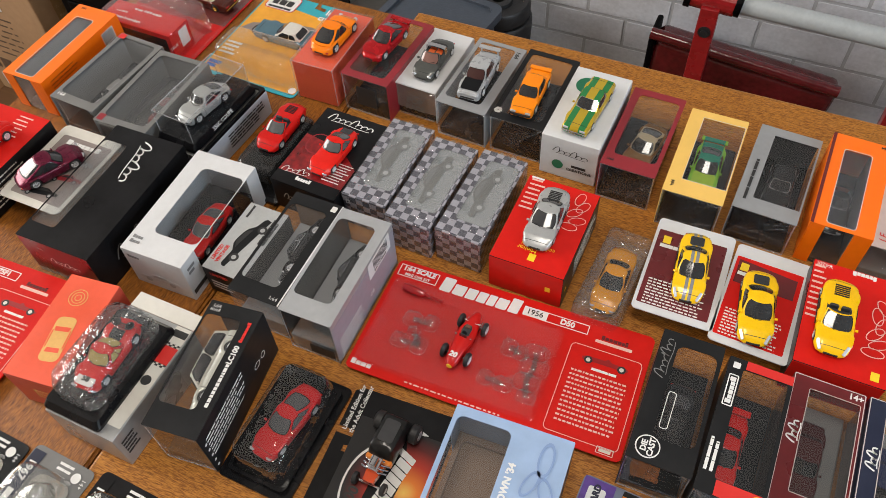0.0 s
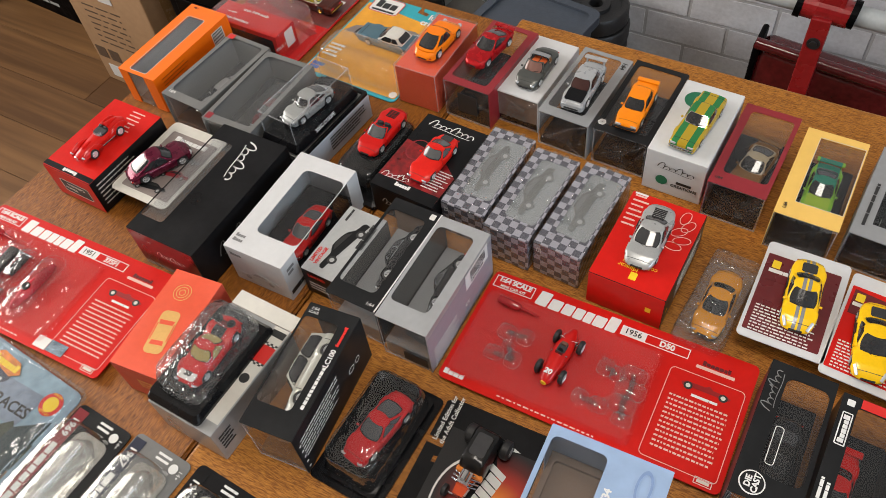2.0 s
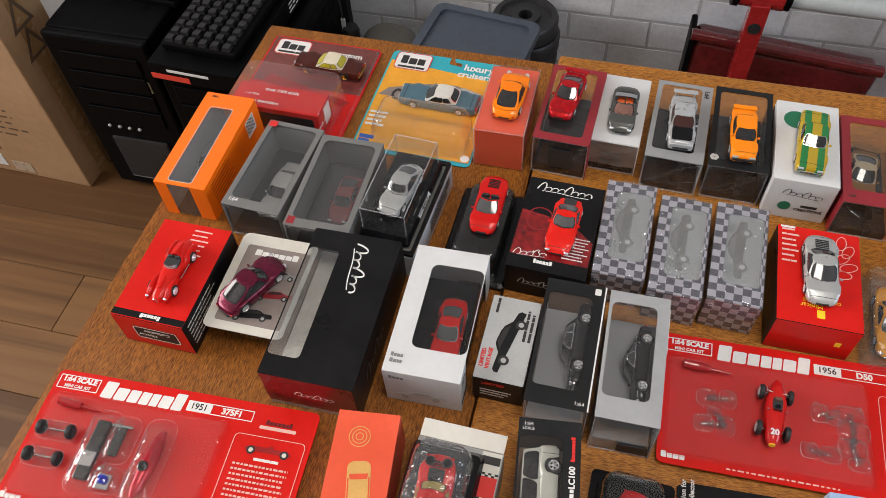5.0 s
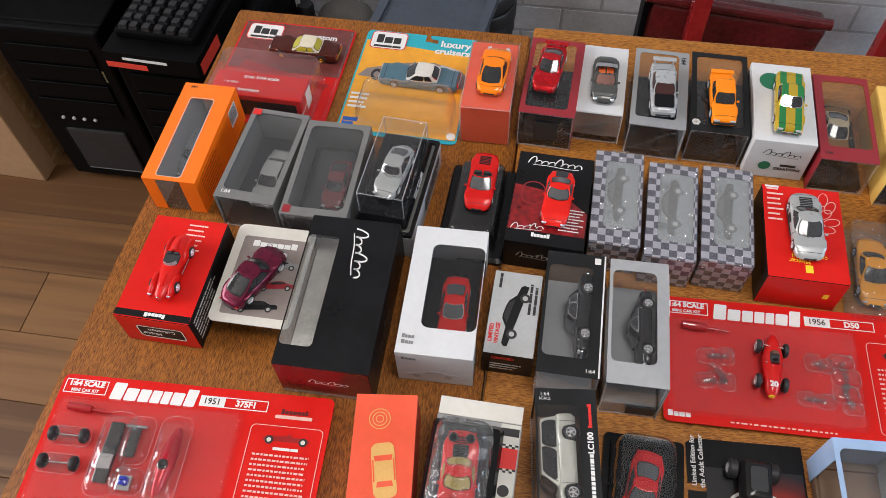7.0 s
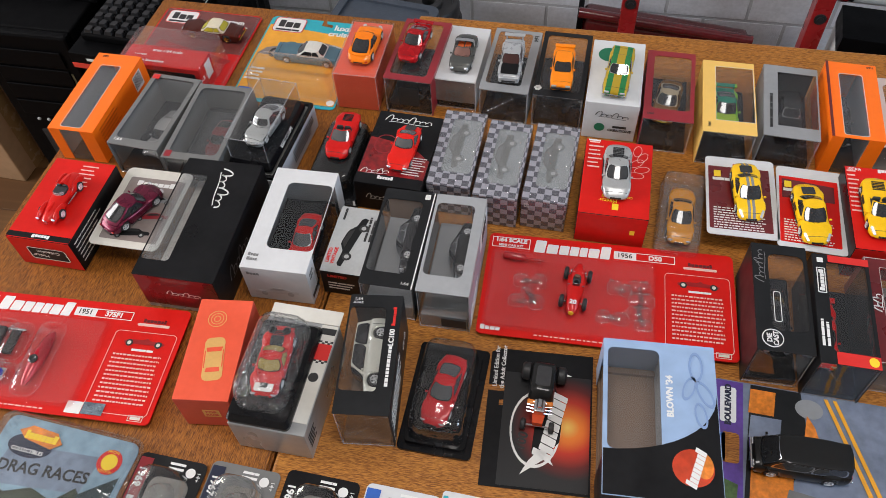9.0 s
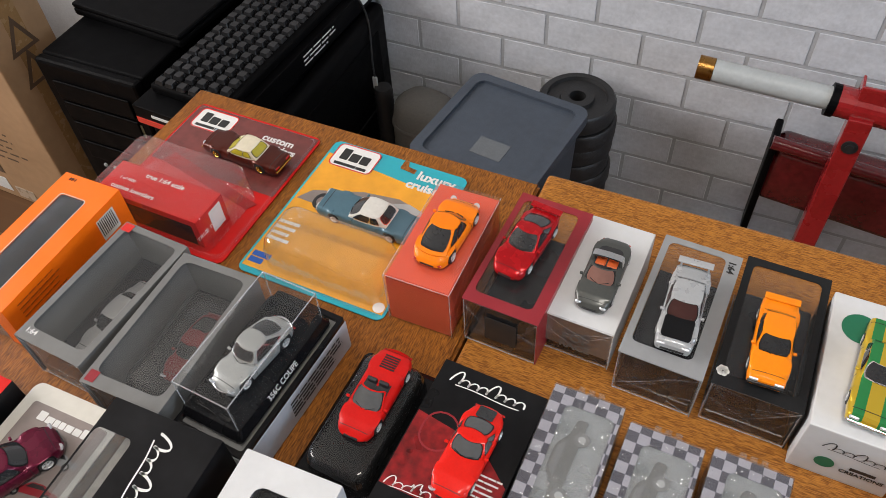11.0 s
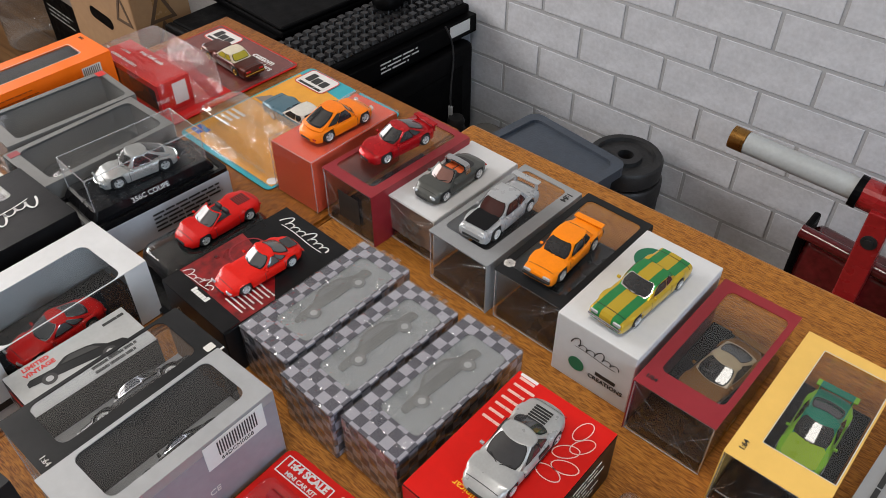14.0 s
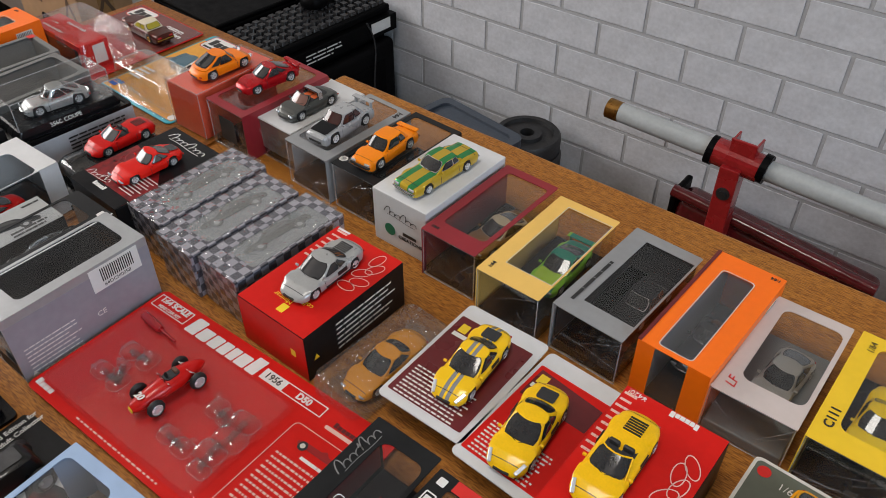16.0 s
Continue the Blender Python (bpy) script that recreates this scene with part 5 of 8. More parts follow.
toy_car("yellow wedge coupe inside a yellow window box", on(m, .003, .008, .0095, -3), .068, .028, .018, "wedge", paint("paint_yellow", (.85, .58, .01)))
t = thing("blister_card", "dark olive card with a yellow toy car", "blister pack", pose(.398, .085, TOP, 0, 0, -2), "blister cards")
part("card", slab(outline(.068, .085, .004, 4), .0180, .0188), C_OLIVE, t)
part("card_edge", ring(outline(.068, .085, .004, 4), outline(.064, .081, .003, 4), .0189, .0191), C_CREAM, t)
part("bubble", bubble(.05, .06, .0175), K_BUBBLE, t)
flat("printed_badge", disc(.004), P_RED, t, z=.0190, at=pose(-.026, .034, 0))
lettering("lettering", "1/64", .007, P_WHITE, t, pose(-.010, .030, .0191))
toy_car("small yellow city car on an olive card", pose(.400, .092, TOP + .0193, 0, 0, -8), .052, .024, .020, "rear", paint("paint_amber", (.80, .36, .005)))

# cards at the far corner
AW1 = pose(-.434, .230, TOP, 0, 0, -1.5)
t = thing("blister_card", "red lowrider blister card with a standing red insert box", "blister pack", AW1, "blister cards")
part("card", slab(outline(.128, .150, .006, 4), .0003, .0012), C_RED, t)
flat("card_art", [(-.062, .0), (.062, .0), (.062, .073), (-.062, .073)], plain("art_maroon", (.16, .035, .03), .35, vary=.2, scale=25, coat=.3), t, z=.0013)
part("insert_box", block(-.052, -.066, .0015, .044, -.033, .030, .0005), C_RED, t, "red printed insert box")
part("insert_front", block(-.0515, -.0664, .003, .038, -.0661, .024), C_BLACK, t)
part("clear_blister", loft([[(x, y, z) for x, y in outline(.108 * s, .068 * s, .008, 4, -.004, -.036)] for s, z in ((1, .0014), (.97, .031), (.93, .034), (.8, .035))]), K_BUBBLE, t, "clear plastic blister", smooth=True)
part("card_blister", loft([[(x, y, z) for x, y in outline(.124 * s, .146 * s, .008, 4)] for s, z in ((1, .0014), (.98, .0030), (.97, .0032))], cap=False), K_SHEET, t, "clear plastic cover sheet")
lettering("lettering", "true 1:64 scale", .0062, P_WHITE, t, pose(-.004, -.040, .0303), bold=.0001)
lettering("lettering", "custom lowriders", .0058, P_WHITE, t, pose(-.022, -.058, .0303), bold=.0001)
lettering("lettering", "1 of 4800", .004, P_WHITE, t, pose(-.034, -.049, .0303))
lettering("lettering", "TRUE 1:64", .0055, P_WHITE, t, pose(.0443, -.058, .014, 90, 0, 90))
part("logo_panel", block(.0443, -.052, .006, .0446, -.038, .027, .0001), P_WHITE, t)
lettering("lettering", "custom", .0105, P_WHITE, t, pose(.030, .058, .0016), bold=.0003)
lettering("lettering", "lowriders", .0095, P_WHITE, t, pose(.034, .049, .0016), bold=.0003)
flat("logo_panel", outline(.040, .025, .005, 4, -.037, .058), P_WHITE, t, z=.0016)
wordmark(t, P_BLACK, .028, .012, 3, pose(-.037, .060, .0018), 3)
small_print(t, P_BLACK, 1, .030, .003, .003, pose(-.052, .0495, .0018), words=2, rag=0)
frame_line(t, P_RED, .040, .025, .001, .005, pose(-.037, .058, .0018))
flat("card_art", [(-.05, .0), (.05, -.02), (.055, -.012), (-.045, .012)], P_DEEP, t, z=.0016)
toy_car("brown lowrider car with a cream vinyl roof", on(AW1, .018, .030, .0034, -92), .080, .028, .019, "long", paint("paint_brown", (.075, .014, .008), .4), roof=plain("vinyl_cream", (.62, .56, .42), .5), glass=plain("toy_yellow_glass", (.42, .36, .03), .08, spec=.5, coat=.4), bumper=plain("toy_gold", (.6, .38, .08), .2, 1.0), rim=MATS["toy_gold"])

AW2 = pose(-.2955, .230, TOP, 0, 0, -1.5)
t = thing("blister_card", "amber and teal blister card with a clear bubble", "blister pack", AW2, "blister cards")
part("card", slab(outline(.124, .152, .006, 4), .0003, .0012), C_TEAL, t)
flat("card_art", [(-.060, -.071), (.060, -.071), (.060, .048), (-.060, .060)], C_AMBER, t, z=.0013)
flat("card_art", [(-.058, .004), (.058, .000), (.059, .016), (.050, .026), (.020, .034), (-.010, .030), (-.050, .016)], C_TAUPE, t, z=.0016)
for cx in (-.038, .046):
    part("printed_wheel", ring(disc(.0085, 22, .7, 1, cx, .008), disc(.0045, 22, .7, 1, cx, .008), .0018, .0019), P_BLACK, t)
flat("card_art", [(.012, .026), (.044, .022), (.050, .026), (.030, .032)], P_PALE, t, z=.0018)
flat("logo_panel", outline(.040, .027, .005, 4, -.036, .061), P_WHITE, t, z=.0016)
frame_line(t, P_RED, .040, .027, .001, .005, pose(-.036, .061, .0018))
wordmark(t, P_BLACK, .028, .013, 3, pose(-.036, .063, .0018), 3)
small_print(t, P_BLACK, 1, .030, .003, .003, pose(-.051, .0515, .0018), words=2, rag=0)
lettering("lettering", "luxury", .013, P_WHITE, t, pose(.038, .064, .0016), bold=.0004)
lettering("lettering", "cruisers", .012, P_WHITE, t, pose(.036, .0525, .0016), bold=.0004)
flat("card_notch", [(.004, .066), (.018, .064), (.018, .069), (.010, .070), (.008, .0755), (.004, .0755)], M_TABLE, t, z=.0015)
small_print(t, P_WHITE, 4, .020, .006, .003, pose(-.058, -.022, .0016), words=2)
flat("printed_badge", disc(.0045), P_WHITE, t, z=.0016, at=pose(.055, -.066, 0))
small_print(t, P_BLUE, 2, .016, .006, .005, pose(-.058, -.058, .0016), words=1)
part("bubble", bubble(.098, .042, .032, .008, .006, -.046, .0014, .93), K_BUBBLE, t, "clear plastic bubble", smooth=True)
part("bubble_flange", slab(outline(.112, .054, .008, 4, .006, -.046), .0013, .0016), K_SHEET, t)
toy_car("blue-grey long car with a white vinyl roof", on(AW2, .010, .004, .0018, -91), .088, .030, .020, "long", paint("paint_blue_grey", (.085, .165, .215), .2), roof=plain("vinyl_white", (.62, .62, .58), .5), bumper=M_CHROME, lamps="square", wheel=.13)

# ---- second row ----
t, m = window_box("dark grey window box with rounded window", -.403, .081, -3.5, .056, .108, .045, C_MIDGREY, (.005, .005, .010, .005), "LR", inner=C_MIDGREY, radius=.005, plinth_mat=C_CHARCOAL, cover=K_GLOSSY)
lettering("lettering", "1:64", .0055, P_WHITE, t, face("top", .056, .108, .045, -.019, -.047), bold=.0001)
part("logo_panel", block(-.027, .046, .0451, -.019, .053, .0453), P_RED, t)
toy_car("dark grey saloon inside a grey window box", on(m, .004, -.004, .0095, -2), .070, .026, .018, "sedan", paint("paint_charcoal", (.34, .34, .335), .35), lamps="square")
t, m = window_box("grey window box with rounded window", -.341, .073, 0, .060, .110, .045, C_MIDGREY, (.005, .005, .009, .006), "LR", inner=C_MIDGREY, radius=.006, plinth_mat=C_CHARCOAL, cover=K_GLOSSY)
part("logo_panel", block(-.028, -.053, .0451, -.021, -.045, .0453), C_MAROON, t)
part("inner_tray", bubble(.04, .085, .020, .008, 0, 0, .0092), K_BUBBLE, t, "clear inner tray", smooth=True)
toy_car("dark red coupe inside a clear tray", on(m, .004, .006, .0095, 0), .060, .024, .016, "rear", paint("paint_dull_red", (.16, .02, .02)))

M356 = pose(-.2765, .074, TOP, 0, 0, -4)
t, _ = card_box("card_box", "grey card box with small print under a display case", -.2765, .074, -4, .054, .112, .030, C_MIDGREY, plain("card_pale_blue_grey", (.40, .42, .45), .4, vary=.05, scale=30))
small_print(t, P_BLACK, 5, .060, .0036, .0016, face("right", .054, .112, .030, -.010, .009), words=7, seed=3)
flat("printed_sign", [(0, 0), (.006, 0), (.003, .0055)], P_YELLOW, t, at=face("right", .054, .112, .030, -.047, -.008))
part("tray", ring(outline(.0535, .1115, .002, 4), outline(.047, .104, .002, 4), .0302, .0334), C_TRAY, t, "black tray rim")
case = thing("display_case", "clear display case on a black base", "display case", M356 @ pose(-.002, 0, .0335), "display cases")
part("base", loft([[(x * s, y * s, z) for x, y in outline(.046, .098, .003, 3)] for s, z in ((1, 0), (1, .003), (.93, .009))]), C_TRAY, case, "black plastic base")
lettering("lettering", "356C COUPE", .0052, P_WHITE, case, pose(.0228, -.004, .0058, 58, 0, 90))
part("cover", shell(.041, .090, .036, .0091), K_CASE, case, "clear plastic cover")
# pale rods give the case its bright edge highlights
edges = bmesh.new()
for sx in (-1, 1):
    merge(edges, rod((sx * .0200, -.0445, .0352), (sx * .0200, .0445, .0352), .0004, 6))
    merge(edges, rod((-.0200, sx * .0445, .0352), (.0200, sx * .0445, .0352), .0004, 6))
    for sy in (-1, 1):
        merge(edges, rod((sx * .0200, sy * .0445, .0095), (sx * .0200, sy * .0445, .0352), .0004, 6))
part("cover_edge", edges, K_EDGE, case, "pale rods drawing the highlights on the case cover's edges")
toy_car("silver rounded vintage coupe in a display case", M356 @ pose(-.002, .0, .0428, 0, 0, -6), .063, .026, .0205, "bubble", paint("paint_silver_vintage", (.38, .385, .375), .30, .26), bumper=M_CHROME)

t = thing("blister_tray", "black plastic tray with a smoked bubble, car on top", "blister pack", pose(-.203, .072, TOP, 0, 0, -2), "blister packs")
part("tray", loft([[(x * s, y * s, z) for x, y in outline(.062, .106, .005, 4)] for s, z in ((1, .0003), (1, .004), (.93, .006))]), C_TRAY, t)
part("bubble", bubble(.044, .086, .022, .008, 0, .002, .0062, .92), K_SMOKE, t, "smoked clear bubble", smooth=True)
part("inner_block", block(-.019, -.038, .0063, .019, .040, .022, .004), C_TRAY, t)
toy_car("red open-top wedge sports car", pose(-.201, .085, TOP + .0285, 0, 0, -2), .066, .029, .0175, "wedge", paint("paint_red", (.58, .008, .006)), open_top=True, lamps="none", glass=plain("toy_clear_screen", (.085, .088, .09), .07, spec=.5, coat=.5), vents=True)

ALFA = (.068, .101, .0385)
t, m = card_box("card_box", "black and red printed card box with white script", -.138, .070, -2.4, *ALFA, C_BLACK, C_BLACK)
flat("card_art", [(-.033, -.045), (.033, -.045), (.033, -.012), (.010, .006), (-.033, .012)], plain("art_dark_red", (.26, .008, .010), .3, vary=.5, scale=30, coat=.2), t, at=face("top", *ALFA))
flat("red_band", [(-.033, -.0505), (.033, -.0505), (.033, -.0375), (-.033, -.0375)], C_BLACK, t, at=face("top", *ALFA, gap=.0006))
script(t, P_WHITE, .052, .009, face("top", *ALFA, 0, .041, gap=.0005), 8, .0010)
frame_line(t, C_MAROON, .022, .026, .0012, .0105, face("top", *ALFA, -.016, .004, gap=.0005))
small_print(t, P_WHITE, 8, .022, .0032, .0011, face("top", *ALFA, .010, -.010, gap=.0006), words=3, seed=4)
wordmark(t, P_WHITE, .016, .0042, 6, face("top", *ALFA, -.004, -.041, gap=.0008), 5)
lettering("lettering", "¥470!", .0045, P_WHITE, t, face("top", *ALFA, .022, -.047, gap=.0005))
script(t, C_CREAM, .034, .007, face("front", *ALFA, -.006, .002), 7)
script(t, P_WHITE, .030, .006, face("top", *ALFA, -.016, -.033, 6, gap=.0006), 5)
toy_car("red mid-engined vintage racing coupe", pose(-.132, .067, TOP + .0394, 0, 0, -4), .063, .028, .0165, "gt", paint("paint_bright_red", (.66, .012, .006)), cover=True, glass=plain("toy_clear_screen", (.085, .088, .09), .07, spec=.5, coat=.5))

# checked boxes
M_CHECK, cn, cl, cb = nodes_of("checked_card")
ctc, cck, cnz = cn.new("ShaderNodeTexCoord"), cn.new("ShaderNodeTexChecker"), cn.new("ShaderNodeTexNoise")
cck.inputs["Scale"].default_value = 1 / .0068
cck.inputs["Color1"].default_value, cck.inputs["Color2"].default_value = (.085, .080, .105, 1), (.46, .44, .50, 1)
cmp = cn.new("ShaderNodeMapping")
cmp.inputs["Location"].default_value = (.0011, .0013, .0017)
cl.new(ctc.outputs["Object"], cmp.inputs["Vector"])
cl.new(cmp.outputs[0], cck.inputs["Vector"])
cnz.inputs["Scale"].default_value = 60
cl.new(ctc.outputs["Object"], cnz.inputs["Vector"])
cmx = cn.new("ShaderNodeMix")
cmx.data_type, cmx.blend_type = "RGBA", "MULTIPLY"
cmx.inputs[0].default_value = .35
cl.new(cck.outputs["Color"], cmx.inputs[6])
cl.new(cnz.outputs["Fac"], cmx.inputs[7])
cl.new(cmx.outputs[2], cb.inputs["Base Color"])
cb.inputs["Roughness"].default_value = .32
cb.inputs["Coat Weight"].default_value = .5
C_WINGREY = plain("frosted_grey", (.30, .305, .30), .25, vary=.10, scale=30, coat=.8)
for i, (x, y, yaw, num) in enumerate(((-.0805, .078, -1, "52"), (-.0335, .070, -2, "51"), (.0135, .072, -2.5, "53"))):
    w, l, h = .0425, .102, .041
    m = pose(x, y, TOP, 0, 0, yaw)
    t = thing("window_box", "grey checkered window box in crinkled clear wrap", "toy box", m, "checkered boxes")
    wx = .0015
    part("card_top", ring(outline(w, l, .0008, 4), outline(w - .013, l - .028, .004, 4, .0035, .004), h - .0006, h), M_CHECK, t)
    part("carton", block(-w / 2, -l / 2, .0004, w / 2, l / 2, h - .013, .0006), M_CHECK, t)
    for q in ((-w / 2, -l / 2, -w / 2 + .0006, l / 2), (w / 2 - .0006, -l / 2, w / 2, l / 2), (-w / 2 + .0007, -l / 2, w / 2 - .0007, -l / 2 + .0006), (-w / 2 + .0007, l / 2 - .0006, w / 2 - .0007, l / 2)):
        part("card_side", block(q[0], q[1], h - .0129, q[2], q[3], h - .0007), M_CHECK, t)
    part("inner_card", block(-w / 2 + .001, -l / 2 + .001, h - .0128, w / 2 - .001, l / 2 - .001, h - .0118), C_GREY, t)
    part("window_sheet", block(-w / 2 + .004, -l / 2 + .008, h - .0012, w / 2 - .001, l / 2 - .008, h - .0009), clear("frosted_sheet", (.80, .81, .80), 1.0, .10, .26, .45, 40), t, "frosted clear window")
    # flat silhouette standing in for the car behind the frosted window, no print
    car_side_print(t, C_WARMDARK, P_GREY, pose(.006, .004, h - .0006, 0, 0, 88), .060)
    for dy in (-.018, .026):
        part("wheel_boss", turned([(.0042, 0), (.004, .0012), (.0028, .0016), (.0024, .0008), (0, .0008)], 18), K_BUBBLE, t, at=pose(-.008, dy, h - .0007), smooth=True)
    lettering("lettering", num, .006, P_WHITE, t, face("front", w, l, h, -.016, .012, 90), bold=.0001)
    part("clear_wrap", shell(w + .001, l + .0015, h + .0006, inset=0), K_BAG, t, "crinkled clear wrap")
    flap = bmesh.new()
    for k in range(3):
        add_box(flap, -.008 + k * .006, l / 2 + .0006, h - .004, -.004 + k * .006, l / 2 + .006, h - .0036 + .0003 * k)
    part("wrap_end", flap, K_BAG, t)


def minicar_box(label, x, y, yaw, w, l, h, band=True):
    """Red printed card box of a small-scale car."""
    t, m = card_box("card_box", label, x, y, yaw, w, l, h, C_BRIGHT, C_BLACK, C_BRIGHT)
    return t, m


TB = (.065, .096, .0415)
t, m = minicar_box("red card toy box with white line drawing", .076, .061, -.6, *TB)
lettering("lettering", "Minicar", .0058, P_YELLOW, t, face("top", *TB, -.006, -.030, 180))
lettering("lettering", "collection III", .0058, P_YELLOW, t, face("top", *TB, .002, -.0245, 180))
flat("printed_shield", outline(.006, .0075, .0004, 2), P_YELLOW, t, at=face("top", *TB, .001, -.037))
flat("printed_shield", outline(.0045, .006, .0004, 2), P_YELLOW, t, at=face("front", *TB, .020, 0))
small_print(t, P_PINK, 7, .014, .0055, .0018, face("top", *TB, -.029, .044), words=2, seed=2)
for k in range(5):
    part("line_drawing", ring(disc(.0075, 20, 1, .55), disc(.0069, 20, 1, .52), 0, .00012), P_PINK, t, at=face("top", *TB, .018 + .005 * (k % 2), .005 + .008 * k, 20 * k))
small_print(t, C_CREAM, 6, .060, .0045, .0014, face("right", *TB, -.020, .012), words=6, seed=7)
flat("printed_sign", [(0, 0), (.005, 0), (.0025, .0045)], P_YELLOW, t, at=face("right", *TB, -.042, -.004))
small_print(t, P_WHITE, 1, .012, .004, .002, face("top", *TB, -.030, .0465), words=1)
toy_car("silver wedge sports car on a red box", pose(.0755, .063, TOP + .0422, 0, 0, 1), .069, .030, .0175, "wedge", paint("paint_silver_wedge", (.40, .405, .40), .30, .26), lamps="none", vents=True, glass=plain("toy_grey_screen", (.040, .040, .042), .07, spec=.5, coat=.5))

t = thing("clear_clamshell", "clear plastic clamshell in a bag holding a toy car", "blister pack", pose(.141, .051, TOP, 0, 0, -4), "blister packs")
part("tray", block(-.021, -.047, .0003, .021, .047, .003, .001), K_SHEET, t)
part("clamshell", loft([[(x * s, y * s, z) for x, y in outline(.040, .094, .006, 5)] for s, z in ((1, .003), (1, .016), (.95, .022), (.85, .023))]), K_BAG, t, "clear crinkled shell", smooth=True)
toy_car("orange-yellow sports car inside a clear shell", pose(.142, .051, TOP + .0034, 0, 0, -2), .070, .029, .0175, "wedge", paint("paint_dull_amber", (.70, .28, .01)))


def sports_card(label, x, y, yaw, w, l, z, art, seed):
    """White-edged blister card lying face up on its own bubble."""
    m = pose(x, y, TOP, 0, 0, yaw)
    t = thing("blister_card", label, "blister pack", m, "blister cards")
    part("card", slab(outline(w, l, .004, 4), z - .0008, z), C_WHITE, t)
    flat("card_art", outline(w * .88, l * .80, .001, 2, -w * .02, -l * .03), art, t, z=z + .0001)
    flat("card_art", [(-w * .42, l * .10), (w * .36, l * .10), (w * .36, l * .30), (-w * .42, l * .34)], C_WINE, t, z=z + .0003)
    flat("printed_shield", outline(.0065, .008, .0004, 2, -w * .33, l * .27), P_YELLOW, t, z=z + .0005)
    small_print(t, P_WHITE, 9, w * .74, .0030, .0012, pose(-w * .40, -l * .17, z + .0003), words=16, seed=seed, rag=.12)
    small_print(t, P_WHITE, 1, w * .25, .004, .0035, pose(-w * .40, l * .20, z + .0005), words=2, rag=0)
    part("bubble", bubble(w * .7, l * .72, z - .0012, .008, .002, -.002), K_BUBBLE, t, "clear bubble under the card", smooth=True)
    return t, m


t, m = sports_card("white-edged red blister card lying on its bubble", .195, .070, .5, .065, .099, .025, C_WINE, 3)
toy_car("yellow sports coupe with grey centre stripes", pose(.199, .071, TOP + .0258, 0, 0, 5), .071, .030, .0185, "wedge", striped("paint_yellow_stripe", (.86, .52, .006), (.22, .22, .22), .0034, .0008), lamps="slim", cover=True)
t, m = sports_card("red blister card with a white edge lying on its bubble", .258, .064, -2.5, .061, .102, .025, C_BRIGHT, 4)
toy_car("yellow low sports coupe on a red card", pose(.255, .052, TOP + .0258, 0, 0, 6), .071, .031, .0185, "wedge", paint("paint_sun_yellow", (.87, .52, .006)), lamps="slim", cover=True)

FB = (.065, .100, .041)
t, m = minicar_box("red card toy box with white line drawing", .319, .059, -.5, *FB)
small_print(t, P_PINK, 10, .010, .0055, .0018, face("top", *FB, -.031, .044), words=2, seed=5)
for k in range(6):
    part("line_drawing", ring(disc(.0085, 20, 1, .5), disc(.0078, 20, 1, .46), 0, .00012), P_PINK, t, at=face("top", *FB, .020 + .004 * (k % 2), -.022 + .0085 * k, 25 * k))
lettering("lettering", "¥420!", .0052, P_WHITE, t, face("top", *FB, -.024, .047, 180))
wordmark(t, P_WHITE, .018, .0045, 6, face("top", *FB, .006, .0468, 180), 5)
flat("printed_shield", outline(.006, .0075, .0004, 2), P_YELLOW, t, at=face("top", *FB, .024, -.042))
part("front_panel", block(-.032, -.0503, .002, .032, -.0501, .016), C_WINE, t)
toy_car("yellow open-top mid-engined sports car", pose(.309, .054, TOP + .0418, 0, 0, 1), .071, .031, .0175, "wedge", paint("paint_rich_yellow", (.87, .50, .005)), open_top=True, lamps="slim", vents=True)

# ---- third row ----
KB = (.065, .101, .0415)
t, m = card_box("card_box", "bright red card box with a black front label", -.446, -.047, -.8, *KB, C_BRIGHT, C_BLACK, C_BRIGHT)
part("dark_band", slab(outline(.0644, .006, .0004, 2), 0, .00015), C_BLACK, t, at=face("top", *KB, 0, -.0465))
wordmark(t, P_WHITE, .018, .0038, 6, face("top", *KB, .002, -.0465, 180, gap=.0006), 5)
flat("front_label", outline(.040, .018, .003, 4), C_BLACK, t, at=face("front", *KB, .003, 0, gap=.0005))
frame_line(t, C_CREAM, .040, .018, .0009, .003, face("front", *KB, .003, 0, gap=.0007))
lettering("lettering", "Minicar", .0056, C_CREAM, t, face("front", *KB, -.006, -.003, 180, gap=.0007))
lettering("lettering", "Collection", .0056, C_CREAM, t, face("front", *KB, .004, .003, 180, gap=.0007))
small_print(t, P_PINK, 6, .018, .005, .0014, face("top", *KB, .000, .044), words=2, seed=8)
small_print(t, C_CREAM, 6, .050, .005, .0014, face("right", *KB, -.045, .014), words=6, seed=9)


